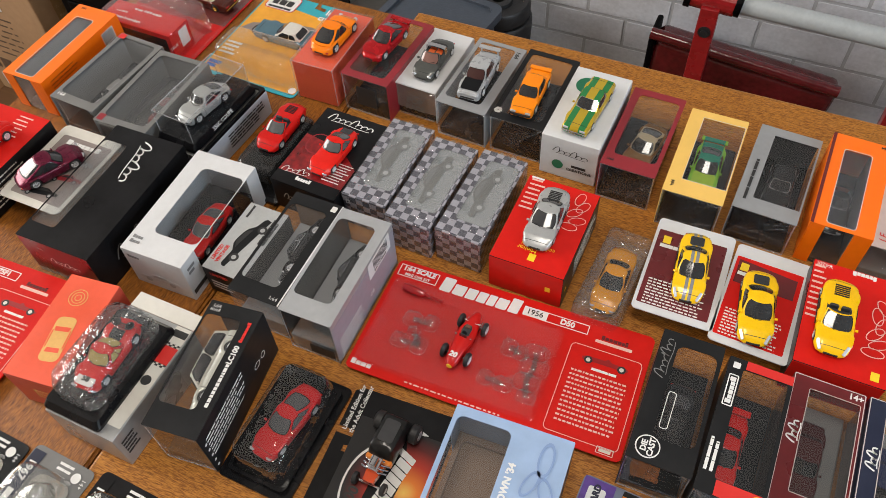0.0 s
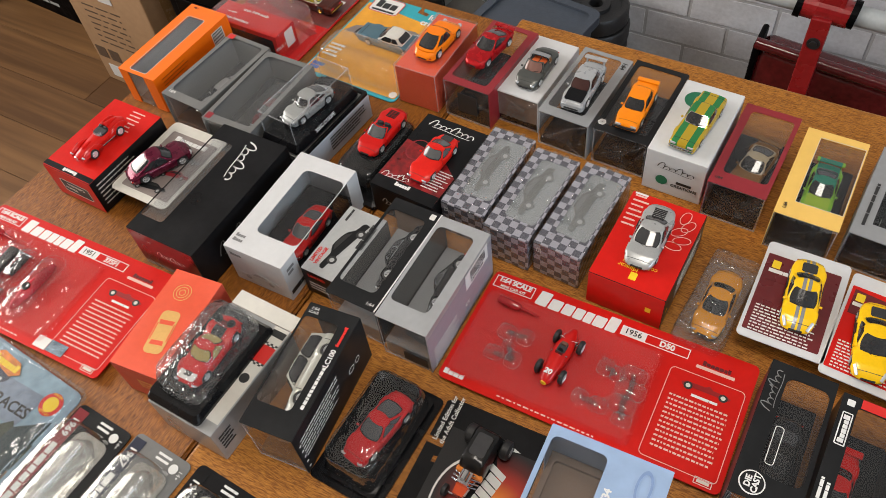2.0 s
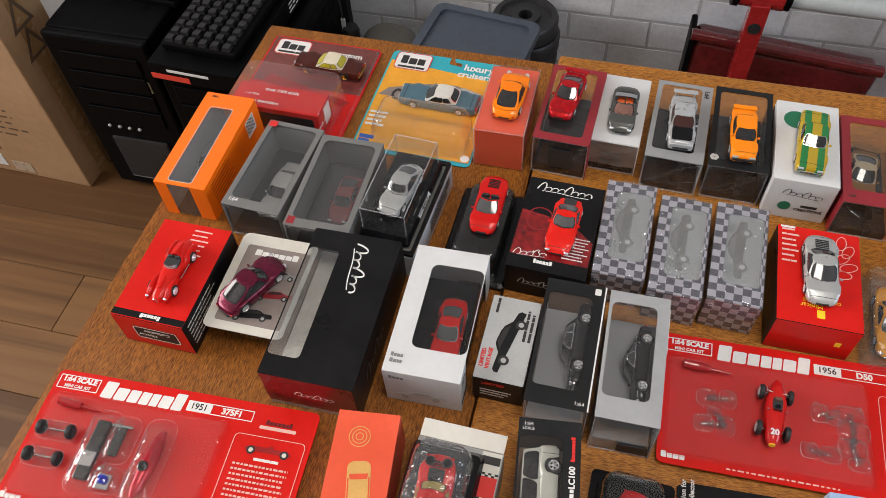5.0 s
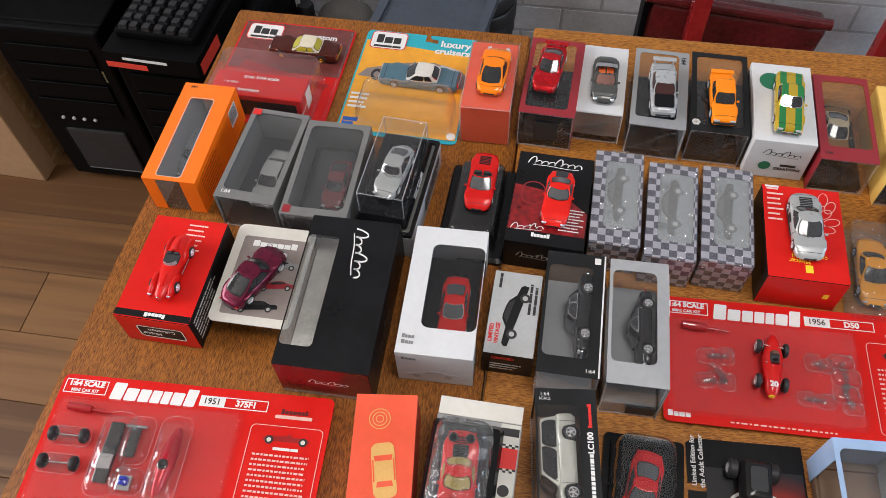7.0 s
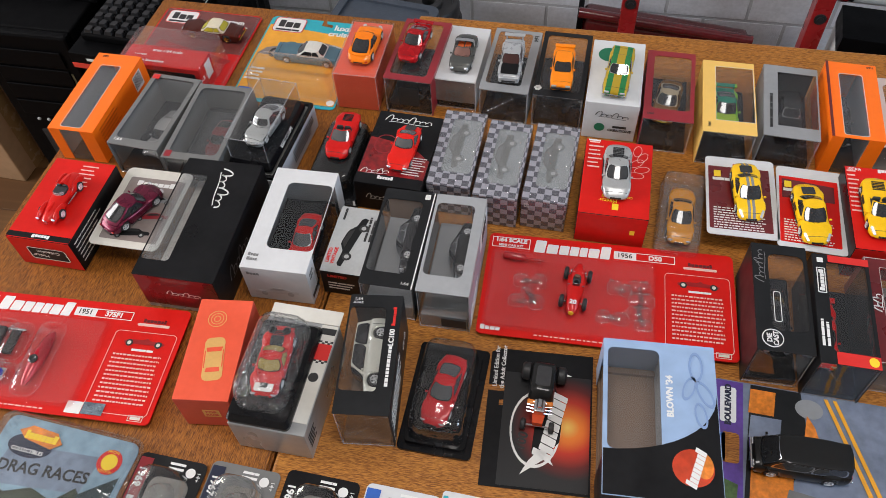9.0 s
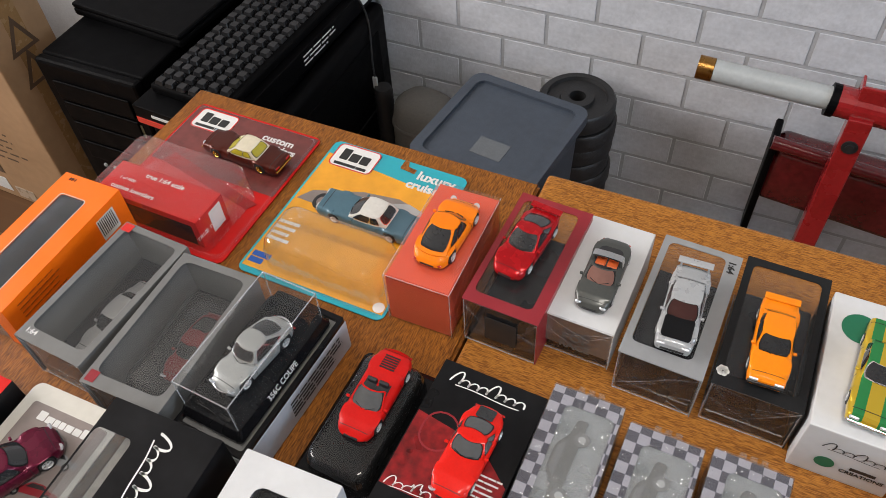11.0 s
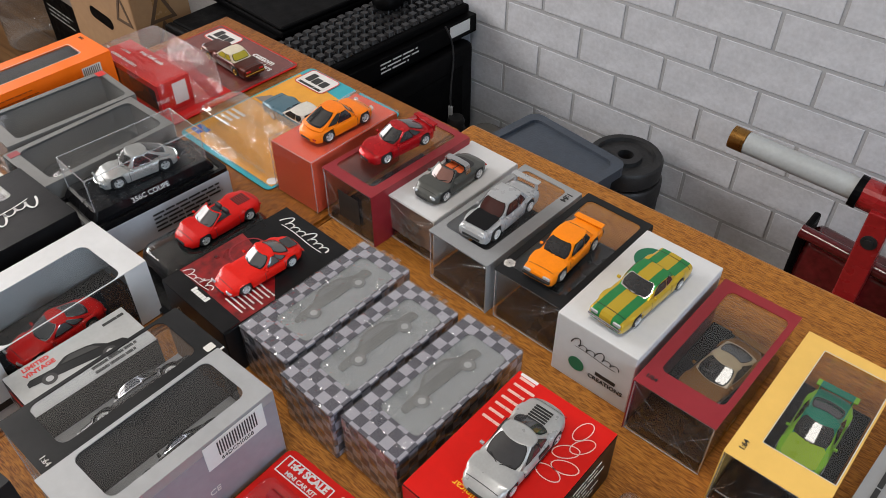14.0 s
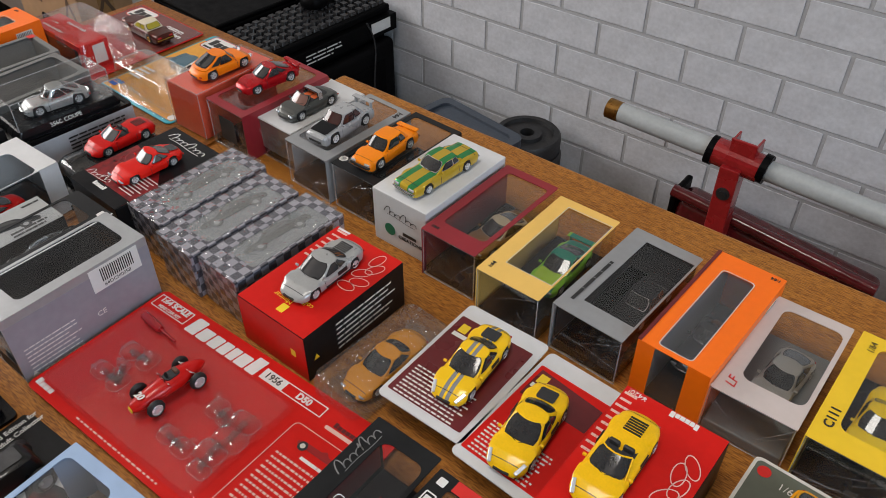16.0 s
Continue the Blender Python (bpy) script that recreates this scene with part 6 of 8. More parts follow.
def pontoon_racer(label, at, mat):
    """Open vintage racer with a slim body between four rounded wings, nose towards -y."""
    car = thing("toy_car", label, "toy car", at)
    L = .064
    prof = ((0, .0030, .004, .0075), (.05, .0062, .003, .0090), (.2, .0086, .0025, .0105), (.42, .0100, .0025, .0118), (.62, .0112, .0025, .0122), (.8, .0112, .003, .0125), (.92, .0085, .0035, .0112), (1, .0040, .0055, .0080))
    part("body", loft([[(h * math.cos(a), (t - .5) * L, (z0 + z1) / 2 + math.sin(a) * (z1 - z0) / 2) for a in [2 * math.pi * k / 18 for k in range(18)]] for t, h, z0, z1 in prof]), mat, car, smooth=True)
    for y, half, tall in ((-L * .29, .0125, .0118), (L * .27, .0135, .0125)):
        for s in (-1, 1):
            secs = [[(s * .0100 + r * .0034 * math.cos(a), y + half * q, .0042 + (tall - .0042) * r * (.25 + .75 * max(0, math.sin(a)))) for a in [2 * math.pi * k / 14 for k in range(14)]] for q, r in ((-1, .15), (-.85, .55), (-.5, .9), (0, 1), (.5, .92), (.85, .6), (1, .2))]
            part("wing", loft(secs), mat, car, smooth=True)
            wh = part("wheel", turned([(0, -.0016), (.0040, -.0016), (.0050, -.0010), (.0050, .0010), (.0040, .0016), (.0034, .0008), (0, .0008)], 20, "X"), M_TYRE, car, at=pose(s * .0128, y, .0050, 0, 0, 0 if s > 0 else 180), smooth=True)
            part("rim", turned([(0, .0008), (.0034, .0012), (.0030, .0016), (.0010, .0014), (0, .0024)], 16, "X"), M_RIM, wh, smooth=True)
    for s in (-1, 1):
        part("headlight", turned([(0, -.0008), (.0019, -.0006), (.0018, .0004), (.0008, .0010), (0, .0011)], 14, "Y"), M_LAMP, car, at=pose(s * .0098, -L * .29 - .0112, .0078, -25, 0, 180), smooth=True)
        part("seat", block(s * .0038 - .0026, .008, .0100, s * .0038 + .0026, .0105, .0148, .001), M_SEAT, car)
    part("cockpit", slab(outline(.0155, .0125, .004, 5, 0, .0045), .0100, .0126), M_SEAT, car)
    part("windscreen", loft([[(.0082 * math.sin(a) * s, -.0030 + .0050 * (1 - math.cos(a)) + (s - 1) * -.012, z) for a in [-1.2 + 2.4 * k / 10 for k in range(11)]] for s, z in ((1, .0118), (.92, .0152))], cap=False, closed=False), K_EDGE, car, "small clear screen", smooth=True)
    part("head_fairing", loft([[(.0035 * h * math.cos(a), y, .0118 + .0045 * h * max(0, math.sin(a))) for a in [2 * math.pi * k / 12 for k in range(12)]] for y, h in ((.0108, 1), (.0135, .95), (.020, .6), (.026, .15))]), mat, car, smooth=True)
    part("grille", turned([(0, 0), (.0034, 0), (.0030, .0006), (0, .0004)], 16, "Y"), M_CHROME, car, at=pose(0, -L / 2 - .0002, .0058, 0, 0, 180))
    part("side_pipe", rod((.0125, -.006, .0048), (.0128, .010, .0045), .0008, 8), M_CHROME, car)
    part("bonnet_scoop", block(-.0020, -.022, .0095, .0020, -.010, .0122, .0012), mat, car)
    return car


pontoon_racer("red open vintage racing car with a small screen", pose(-.443, -.050, TOP + .0422, 0, 0, -1) @ Matrix.Diagonal((.82, .97, 1.0, 1.0)), paint("paint_race_red", (.60, .010, .006)))

PC = pose(-.372, -.036, TOP, 0, 0, 0)
t = thing("blister_card", "white-edged photo card lying on a clear bubble", "blister pack", PC, "blister cards")
part("card", slab(outline(.070, .098, .006, 4), .0290, .0298), C_CREAM, t)
flat("card_art", outline(.058, .078, .002, 3, .002, -.002), C_TAUPE, t, z=.0299)
wordmark(t, P_WHITE, .040, .006, 7, pose(.002, .030, .0302), 2)
car_side_print(t, C_MAROON, P_BLACK, pose(.014, -.014, .0302, 0, 0, 8), .034)
car_side_print(t, C_CHARCOAL, P_BLACK, pose(.002, -.036, .0302, 0, 0, 8), .038)
car_side_print(t, C_GREY, P_BLACK, pose(.012, .006, .0302, 0, 0, 8), .034)
part("bubble", bubble(.050, .080, .0285, .008), K_BUBBLE, t, "clear bubble under the card", smooth=True)
toy_car("metallic purple-red rear-engined coupe", pose(-.377, -.043, TOP + .0308, 0, 0, 154), .068, .030, .020, "rear", paint("paint_purple", (.12, .008, .030), .5, .22), vents=True)

SB = (.076, .141, .051)
m = pose(-.299, -.054, TOP, 0, 0, .5)
t = thing("window_box", "large black card box with white script and side window", "toy box", m, "boxed toy cars")
w, l, h = SB
part("card_top", ring(outline(w, l, .0008, 4), outline(.0265, .104, .004, 4, -w / 2 + .0142, -.001), h - .0006, h), C_BLACK, t)
part("card_side", block(w / 2 - .0006, -l / 2, .0004, w / 2, l / 2, h - .0007), C_BLACK, t)
part("window_sheet", block(-w / 2 + .0002, -l / 2 + .001, .0006, -w / 2 + .0005, l / 2 - .001, h - .001), K_SHEET, t, "clear side window")
part("card_front", block(-w / 2 + .0007, -l / 2, .006, w / 2 - .0007, -l / 2 + .0006, h - .0007), C_WINE, t, "dark wine-red front")
part("foot_strip", block(-w / 2 + .001, -l / 2 + .0001, .0004, w / 2 - .001, -l / 2 + .0008, .0058), C_STEEL, t, "silver strip at the foot")
part("card_back", block(-w / 2 + .0007, l / 2 - .0006, .0004, w / 2 - .0007, l / 2, h - .0007), C_BLACK, t)
part("inner_tray", block(-w / 2 + .001, -l / 2 + .002, .0005, w / 2 - .001, l / 2 - .001, .018), plain("tray_grey_beige", (.52, .49, .43), .6, vary=.15, scale=60), t)
part("window_sheet", block(-w / 2 + .004, -.056, h - .0011, -.006, .054, h - .0008), K_SHEET, t, "clear window sheet")
script(t, P_WHITE, .052, .011, face("top", *SB, .010, .036, -82), 6, .0014)
script(t, P_WHITE, .034, .006, face("front", *SB, .004, .002), 6, .0008)
script(t, P_GREY, .050, .014, face("right", *SB, -.020, .0), 6, .0012)

WB = (.061, .120, .048)
m = pose(-.216, -.040, TOP, 0, 0, 1.2)
t = thing("window_box", "white card window box open along one side", "toy box", m, "boxed toy cars")
w, l, h = WB
part("card_top", ring(outline(w, l, .0008, 4), outline(w * .72, l * .66, .006, 4, w * .14 - .0005, l * .03), h - .0006, h), C_WHITE, t)
part("card_side", block(-w / 2, -l / 2, .0004, -w / 2 + .0006, l / 2, h - .0007), C_WHITE, t)
part("card_front", block(-w / 2 + .0007, -l / 2, .0004, w / 2 - .0001, -l / 2 + .0006, h - .0007), C_WHITE, t)
part("card_side", block(w / 2 - .0006, -l / 2 + .0007, .0004, w / 2, -l / 2 + .020, h - .0007), C_WHITE, t)
part("card_side", block(w / 2 - .0006, l / 2 - .016, .0004, w / 2, l / 2, h - .0007), C_WHITE, t)
part("card_back", block(-w / 2 + .0007, l / 2 - .0006, .0004, w / 2 - .0007, l / 2, h - .0007), C_WHITE, t)
part("clear_cover", shell(w - .003, l - .016, h - .001), K_CASE, t, "clear plastic cover")
part("plinth", block(-w / 2 + .003, -l / 2 + .006, .0005, w / 2 - .003, l / 2 - .006, .010, .001), C_TRAY, t, "black plinth")
wordmark(t, P_GREY, .010, .0035, 4, face("top", *WB, -.022, -.050), 2)
wordmark(t, P_GREY, .010, .0035, 4, face("top", *WB, -.022, -.045), 4)
wordmark(t, P_GREY, .012, .004, 4, face("front", *WB, -.020, .016), 4)
car_side_print(t, plain("print_pale_grey", (.55, .55, .55), .5), plain("print_pale_grey2", (.40, .40, .40), .5), face("front", *WB, -.002, -.014, 4), .042)
small_print(t, P_BLACK, 1, .020, .005, .005, face("right", *WB, -.058, -.014), words=2, rag=0)
small_print(t, P_GREY, 2, .010, .005, .003, face("right", *WB, -.055, .014), words=1)
toy_car("dark red long-nosed vintage coupe inside a white box", on(m, .008, .000, .0105, 1), .066, .027, .0185, "fast", paint("paint_deep_red", (.55, .010, .008)), glass=plain("toy_grey_glass", (.09, .095, .10), .08, spec=.5, coat=.4), bumper=M_CHROME)

TM = (.040, .077, .034)
t, m = card_box("card_box", "small grey and black card box with a car picture", -.158, -.046, -1, *TM, plain("card_light_grey", (.42, .43, .43), .4, vary=.05), C_BLACK)
car_side_print(t, C_CHARCOAL, P_BLACK, face("top", *TM, .006, -.003, 78), .058)
lettering("lettering", "LIMITED", .0045, P_RED, t, face("top", *TM, -.016, -.020, 90), bold=.0002)
lettering("lettering", "VINTAGE", .0045, P_RED, t, face("top", *TM, -.011, -.020, 90), bold=.0002)
small_print(t, P_BLACK, 2, .030, .0042, .0022, face("top", *TM, .012, .000, 90), words=4)
small_print(t, P_BLACK, 1, .014, .004, .0022, face("top", *TM, -.014, .022, 90), words=2, rag=0)
lettering("lettering", "LIMITED", .005, P_RED, t, face("front", *TM, -.004, .011), bold=.0002)
small_print(t, C_CREAM, 3, .026, .004, .0016, face("front", *TM, -.014, .001), words=4)

t, m = window_box("black-edged window box with a clear top", -.112, -.047, -.2, .048, .110, .050, C_CHARCOAL, (.0025, .010, .015, .012), "RB", cover=K_SHEET, radius=.005, plinth=.018, plinth_mat=C_GREY)
part("inner_card", block(-.021, .046, .0182, .020, .0465, .047), C_RAWCARD, t)
part("white_edge", block(.0222, -.0548, .0501, .0234, .0548, .0503), P_WHITE, t)
lettering("lettering", "1:64", .0045, P_WHITE, t, face("top", .048, .110, .05, .016, -.050))
flat("printed_badge", outline(.005, .006, .0006, 2), P_WHITE, t, at=face("top", .048, .110, .05, .017, .049))
toy_car("black vintage saloon lying inside a window box", on(m, .0165, .006, .0316, 0, 0, -90), .075, .031, .0215, "sedan", paint("paint_black", (.010, .010, .011)), bumper=M_CHROME, lamps="square")
t, m = window_box("silver-grey window box with a white barcode label", -.062, -.052, .6, .046, .109, .057, C_SILVER, (.0025, .009, .018, .010), "R", cover=K_SHEET, radius=.005, plinth=.018, plinth_mat=C_GREY)
part("side_print", block(.0231, -.054, .001, .0233, .054, .050), C_LILAC, t, "pinkish grey printed side")
part("barcode_label", block(.0234, .008, .036, .0237, .046, .055), P_WHITE, t, "white barcode label")
for i in range(16):
    part("barcode_bar", block(.0238, .016 + i * .0016, .042, .0239, .0168 + i * .0016, .053), P_BLACK, t)
lettering("lettering", "64DCM0058", .0040, P_BLACK, t, face("right", .046, .109, .057, .027, .0105, gap=.0008))
small_print(t, P_WHITE, 9, .040, .0034, .0010, face("right", .046, .109, .057, -.048, -.002, gap=.0006), words=9, seed=4)
flat("printed_sign", [(0, 0), (.005, 0), (.0025, .0045)], P_WHITE, t, at=face("right", .046, .109, .057, -.050, -.026, gap=.0006))
lettering("lettering", "CE", .006, P_WHITE, t, face("right", .046, .109, .057, .008, -.010, gap=.0006))
part("black_patch", block(-.002, -.0549, .006, .020, -.0546, .018), P_BLACK, t)
toy_car("black vintage coupe lying inside a silver window box", on(m, .0145, .004, .0316, 0, 0, -90), .073, .030, .020, "fast", paint("paint_black", (.010, .010, .011)), bumper=M_CHROME)

# pair of black boxes and the two framed boxes
t, m = window_box("black window box with a white round badge", .216, -.062, .2, .045, .107, .054, C_CHARCOAL, (.013, .003, .020, .010), "L", cover=K_SHEET, radius=.006, plinth_mat=C_BLACK)
# reflection of neighbouring red in the left side, painted as a maroon panel
part("inner_print", block(-.0212, -.050, .012, -.0208, .050, .050), C_MAROON, t)
flat("printed_badge", disc(.0085), P_WHITE, t, at=face("top", .045, .107, .054, -.010, -.042, 90))
flat("printed_badge", disc(.0076), C_CHARCOAL, t, at=face("top", .045, .107, .054, -.010, -.042, 90, gap=.0005))
lettering("lettering", "DIE", .0055, P_WHITE, t, face("top", .045, .107, .054, -.0125, -.042, 90, gap=.0007), bold=.0002)
lettering("lettering", "CAST", .0055, P_WHITE, t, face("top", .045, .107, .054, -.0075, -.042, 90, gap=.0007), bold=.0002)
script(t, P_GREY, .036, .008, face("top", .045, .107, .054, -.017, .030, 90), 7)
part("line_drawing", ring(outline(.030, .006, .002, 3), outline(.029, .005, .0016, 3), 0, .00012), P_WHITE, t, at=face("top", .045, .107, .054, -.004, -.010, 90, gap=-.0010))
toy_car("black coupe hidden in a dark window box", on(m, .004, .0, .0095, 0), .070, .028, .019, "fast", paint("paint_black", (.010, .010, .011)))
t, m = window_box("black window box with red corner bands", .264, -.068, -1, .045, .107, .056, C_CHARCOAL, (.011, .003, .012, .008), "LR", cover=K_SHEET, radius=.002, plinth_mat=C_BLACK)
part("red_band", block(-.010, -.0532, .0561, .0224, -.0420, .0563), P_RED, t)
part("red_band", block(-.010, .0460, .0561, .0224, .0532, .0563), P_RED, t)
flat("printed_shield", disc(.0042, 20, .9, 1), P_YELLOW, t, at=face("top", .045, .107, .056, .017, -.0475, gap=.0006))
small_print(t, P_WHITE, 2, .026, .004, .0022, face("top", .045, .107, .056, -.019, -.038, 90), words=4)
frame_line(t, P_WHITE, .026, .007, .0008, .001, face("top", .045, .107, .056, -.0165, .026, 90))
wordmark(t, P_WHITE, .022, .004, 6, face("top", .045, .107, .056, -.0165, .026, 90), 4)
flat("printed_badge", outline(.005, .005, .0005, 2), P_WHITE, t, at=face("top", .045, .107, .056, -.0165, .047, 90))
toy_car("red racing coupe inside a dark window box", on(m, -.005, .0, .0095, 0), .070, .026, .018, "wedge", paint("paint_red", (.58, .008, .006)), wing=.004)
for x, card, lab, col in ((.3125, C_WINE, "dark brown window box with a pale keyline", (.05, .010, .010)), (.3640, C_NAVY, "navy blue window box with a pale keyline", (.015, .02, .06))):
    t, m = window_box(lab, x, -.056, -1, .049, .105, .046, card, (.012, .003, .014, .010), "L", cover=K_SHEET, radius=.001, plinth_mat=C_MIDGREY, group="framed window boxes", edge=C_PINKISH)
    frame_line(t, C_PINKISH, .0485, .1045, .0006, .0008, pose(0, 0, .0461))
    script(t, P_WHITE, .018, .007, face("top", .049, .105, .046, -.018, .006, 90), 4, .0011)
    lettering("lettering", "14+", .0065, P_WHITE, t, face("top", .049, .105, .046, .018, .0475, 0), bold=.0002)
    toy_car("small vintage car inside a framed window box", on(m, -.002, .0, .0095, 0), .066, .026, .024, "sedan", paint("paint_vintage_%d" % int(x * 1000), col), wheel=.19)


def kit_card(label, x, y, yaw, year, code, no, bits):
    """Red blister card of a small model kit, with its clear tray."""
    m = pose(x, y, TOP, 0, 0, yaw)
    t = thing("kit_card", label, "blister pack", m, "model kit cards")
    w, l, z = .226, .113, .0062
    part("card", slab(outline(w, l, .005, 4), z - .0012, z), C_BRIGHT, t)
    part("back_tray", loft([[(a, b, c) for a, b in outline(.140 * s, .085 * s, .006, 4, -.030, -.006)] for s, c in ((.93, .0003), (1, z - .0013))]), K_RED, t, "clear tray under the card")
    Z = z + .0002
    frame_line(t, P_WHITE, .036, .012, .0007, .0004, pose(-.092, .0465, Z, 0, 0, 0))
    lettering("lettering", "1:64 SCALE", .0062, P_WHITE, t, pose(-.092, .0490, Z), bold=.0003)
    lettering("lettering", "MINI CAR KIT", .0038, P_WHITE, t, pose(-.092, .0432, Z), bold=.0001)
    wordmark(t, P_WHITE, .072, .0145, 7, pose(-.034, .0455, Z), 6, .12)
    flat("year_panel", outline(.020, .009, .0003, 2, .0145, .0445), P_WHITE, t, z=Z)
    lettering("lettering", year, .0072, P_BLACK, t, pose(.0145, .0445, Z + .0002), bold=.0001)
    frame_line(t, P_WHITE, .036, .009, .0007, .0003, pose(.0425, .0445, Z))
    lettering("lettering", code, .0070, P_WHITE, t, pose(.0425, .0445, Z), bold=.0003)
    frame_line(t, P_PINK, .058, .080, .0005, .004, pose(.080, -.010, Z))
    wordmark(t, C_WINE, .022, .004, 7, pose(.083, .0420, Z), 3)
    flat("printed_strip", outline(.030, .0028, .001, 3, .083, .0375), P_PINK, t, z=Z)
    small_print(t, P_PINK, 12, .046, .0041, .0015, pose(.057, .006, Z), words=19, seed=no, rag=.06)
    flat("printed_car", [(.063, .0175), (.099, .0175), (.100, .0195), (.096, .0212), (.086, .0216), (.083, .0240), (.080, .0220), (.066, .0218), (.062, .0200)], P_DEEP, t, z=Z)
    for dx in (.0675, .0945):
        flat("printed_wheel", disc(.0034, 18, cx=dx, cy=.0182), P_BLACK, t, z=Z + .0002)
        flat("printed_wheel", disc(.0018, 14, cx=dx, cy=.0182), C_CREAM, t, z=Z + .0004)
    small_print(t, P_WHITE, 1, .020, .003, .0022, pose(.072, .0115, Z), words=2, rag=0)
    frame_line(t, C_CREAM, .013, .0055, .0005, .0004, pose(.100, -.0515, Z))
    small_print(t, C_CREAM, 1, .009, .003, .0025, pose(.0955, -.0515, Z), words=1, rag=0)
    small_print(t, P_PINK, 1, .080, .002, .0012, pose(-.062, -.0525, Z), words=24, rag=0, seed=no)
    wordmark(t, P_WHITE, .018, .005, 4, pose(-.101, -.0495, Z), 4)
    tray = loft([[(a, b, c) for a, b in outline(.150 * s, .085 * s2, .006, 4, -.033, -.006)] for s, s2, c in ((1.02, 1.03, Z), (1.0, 1.0, Z + .0025), (.985, .98, Z + .003), (.975, .97, Z + .0022))], cap=False)
    part("tray_rim", tray, K_RED, t, "clear raised tray rim", smooth=True)
    part("tray_sheet", slab(outline(.146, .082, .006, 4, -.033, -.006), Z + .0021, Z + .0023), K_RED, t, "clear tray sheet")
    sd = part("screwdriver", turned([(0, -.019), (.0032, -.018), (.0036, -.010), (.0032, .0), (.0024, .002), (.0010, .0022), (.0009, .019), (0, .0195)], 12, "X"), plain("clear_red_handle", (.35, .008, .012), .15, coat=1.0), t, "small red-handled screwdriver", smooth=True, at=pose(-.079, .026, Z + .0055, 0, 0, -5))
    for px, py, pw, pl in bits:
        rr = min(pw, pl)
        pw, pl = pw * 1.18, pl * 1.18
        rim = [outline(pw * s, pl * s, rr * .34 * s, 5, px, py) for s in (1, .95, .86, .60, .35)]
        part("tray_pocket", loft([[(x2, y2, c) for x2, y2 in o] for o, c in zip(rim, (Z + .0024, Z + .0050, Z + .0068, Z + .0078, Z + .0081))], floor=False), K_GLINT, t, "clear moulded pocket", smooth=True)
        # the glinting outline of the pocket, put in as a thin pale ring
        part("pocket_edge", ring(outline(pw * 1.10, pl * 1.10, rr * .46, 5, px, py), outline(pw * 1.10 - .0005, pl * 1.10 - .0005, rr * .46 - .0002, 5, px, py), Z + .0025, Z + .0028), K_EDGE, t)
        lobes = random.Random(int((px + 1) * 9000 + py * 5000))
        for k in range(1):
            lx, ly, lr = px + pw * lobes.uniform(-.42, .42), py + pl * lobes.uniform(-.42, .42), rr * lobes.uniform(.16, .30)
            turn, lh = lobes.uniform(0, 3.1), lobes.uniform(.0015, .0034)
            part("tray_pocket", loft([[(lx + q * (lr * 1.5 * math.cos(a) * math.cos(turn) - lr * math.sin(a) * math.sin(turn)), ly + q * (lr * 1.5 * math.cos(a) * math.sin(turn) + lr * math.sin(a) * math.cos(turn)), Z + .0062 + c) for a in [2 * math.pi * j / 12 for j in range(12)]] for q, c in ((1, 0), (.96, lh * .6), (.75, lh), (.3, lh * 1.05))], floor=False), K_GLINT, t, smooth=True)
    for k in range(len(bits) - 1):
        if math.hypot(bits[k][0] - bits[k + 1][0], bits[k][1] - bits[k + 1][1]) > .019:
            continue
        (xa, ya, _, _), (xb, yb, _, _) = bits[k], bits[k + 1]
        part("pocket_edge", rod((xa, ya, Z + .0032), (xb, yb, Z + .0032), .0022, 10), K_GLINT, t, smooth=True)
    return t, m, Z


t, mD, Z = kit_card("red model kit card with its racing car set on top", .0785, -.049, 1.6, "1956", "D50", 9, [(-.078, .002, .012, .011), (-.062, .003, .010, .012), (-.080, -.020, .012, .010), (-.063, -.020, .010, .012), (-.072, -.009, .008, .005), (.006, .005, .010, .012), (.016, .003, .008, .010), (-.003, -.027, .010, .010), (.012, -.028, .012, .010), (.028, .008, .016, .010), (.030, -.006, .018, .012), (.028, -.020, .016, .012), (.032, -.032, .012, .008)])
t, mK, Z = kit_card("red model kit card with unbuilt car parts in its tray", -.4015, -.190, 2.4, "1951", "375F1", 10, [(-.088, .004, .026, .012), (-.090, -.018, .026, .012), (-.052, -.006, .020, .052), (-.034, .006, .018, .030), (-.032, -.026, .020, .016), (-.006, -.008, .020, .056)])
flat("price_label", outline(.014, .011, .0003, 2, .044, -.0480), P_WHITE, t, z=Z + .0003)
flat("hologram_label", outline(.019, .011, .0003, 2, .0610, -.0475), plain("hologram", (.35, .45, .55), .2, .8, vary=.4, scale=150), t, z=Z + .0003, label="shiny hologram sticker")
M_KITCH = plain("kit_black", (.015, .015, .016), .25, coat=.6)
for py in (.004, -.018):
    ax = part("wheel_set", rod((-.100, py, Z + .005), (-.076, py, Z + .005), .0008, 6), M_CHROME, t, "pair of kit wheels on an axle")
    for px in (-.1005, -.0755):
        wh = part("kit_wheel", turned([(0, -.002), (.0052, -.002), (.0058, -.001), (.0058, .001), (.0052, .002), (.0036, .0021), (.0034, .0012), (0, .0014)], 20, "X"), M_TYRE, ax, at=pose(px, py, Z + .006), smooth=True)
part("kit_chassis", block(-.0575, -.030, Z + .002, -.0465, .018, Z + .007, .0012), M_KITCH, t, "black and silver kit chassis")
part("kit_chassis", block(-.0580, -.020, Z + .007, -.0460, -.008, Z + .0085, .0008), M_CHROME, t)
part("kit_axle_beam", block(-.0405, -.008, Z + .002, -.0325, .016, Z + .006, .001), M_KITCH, t)
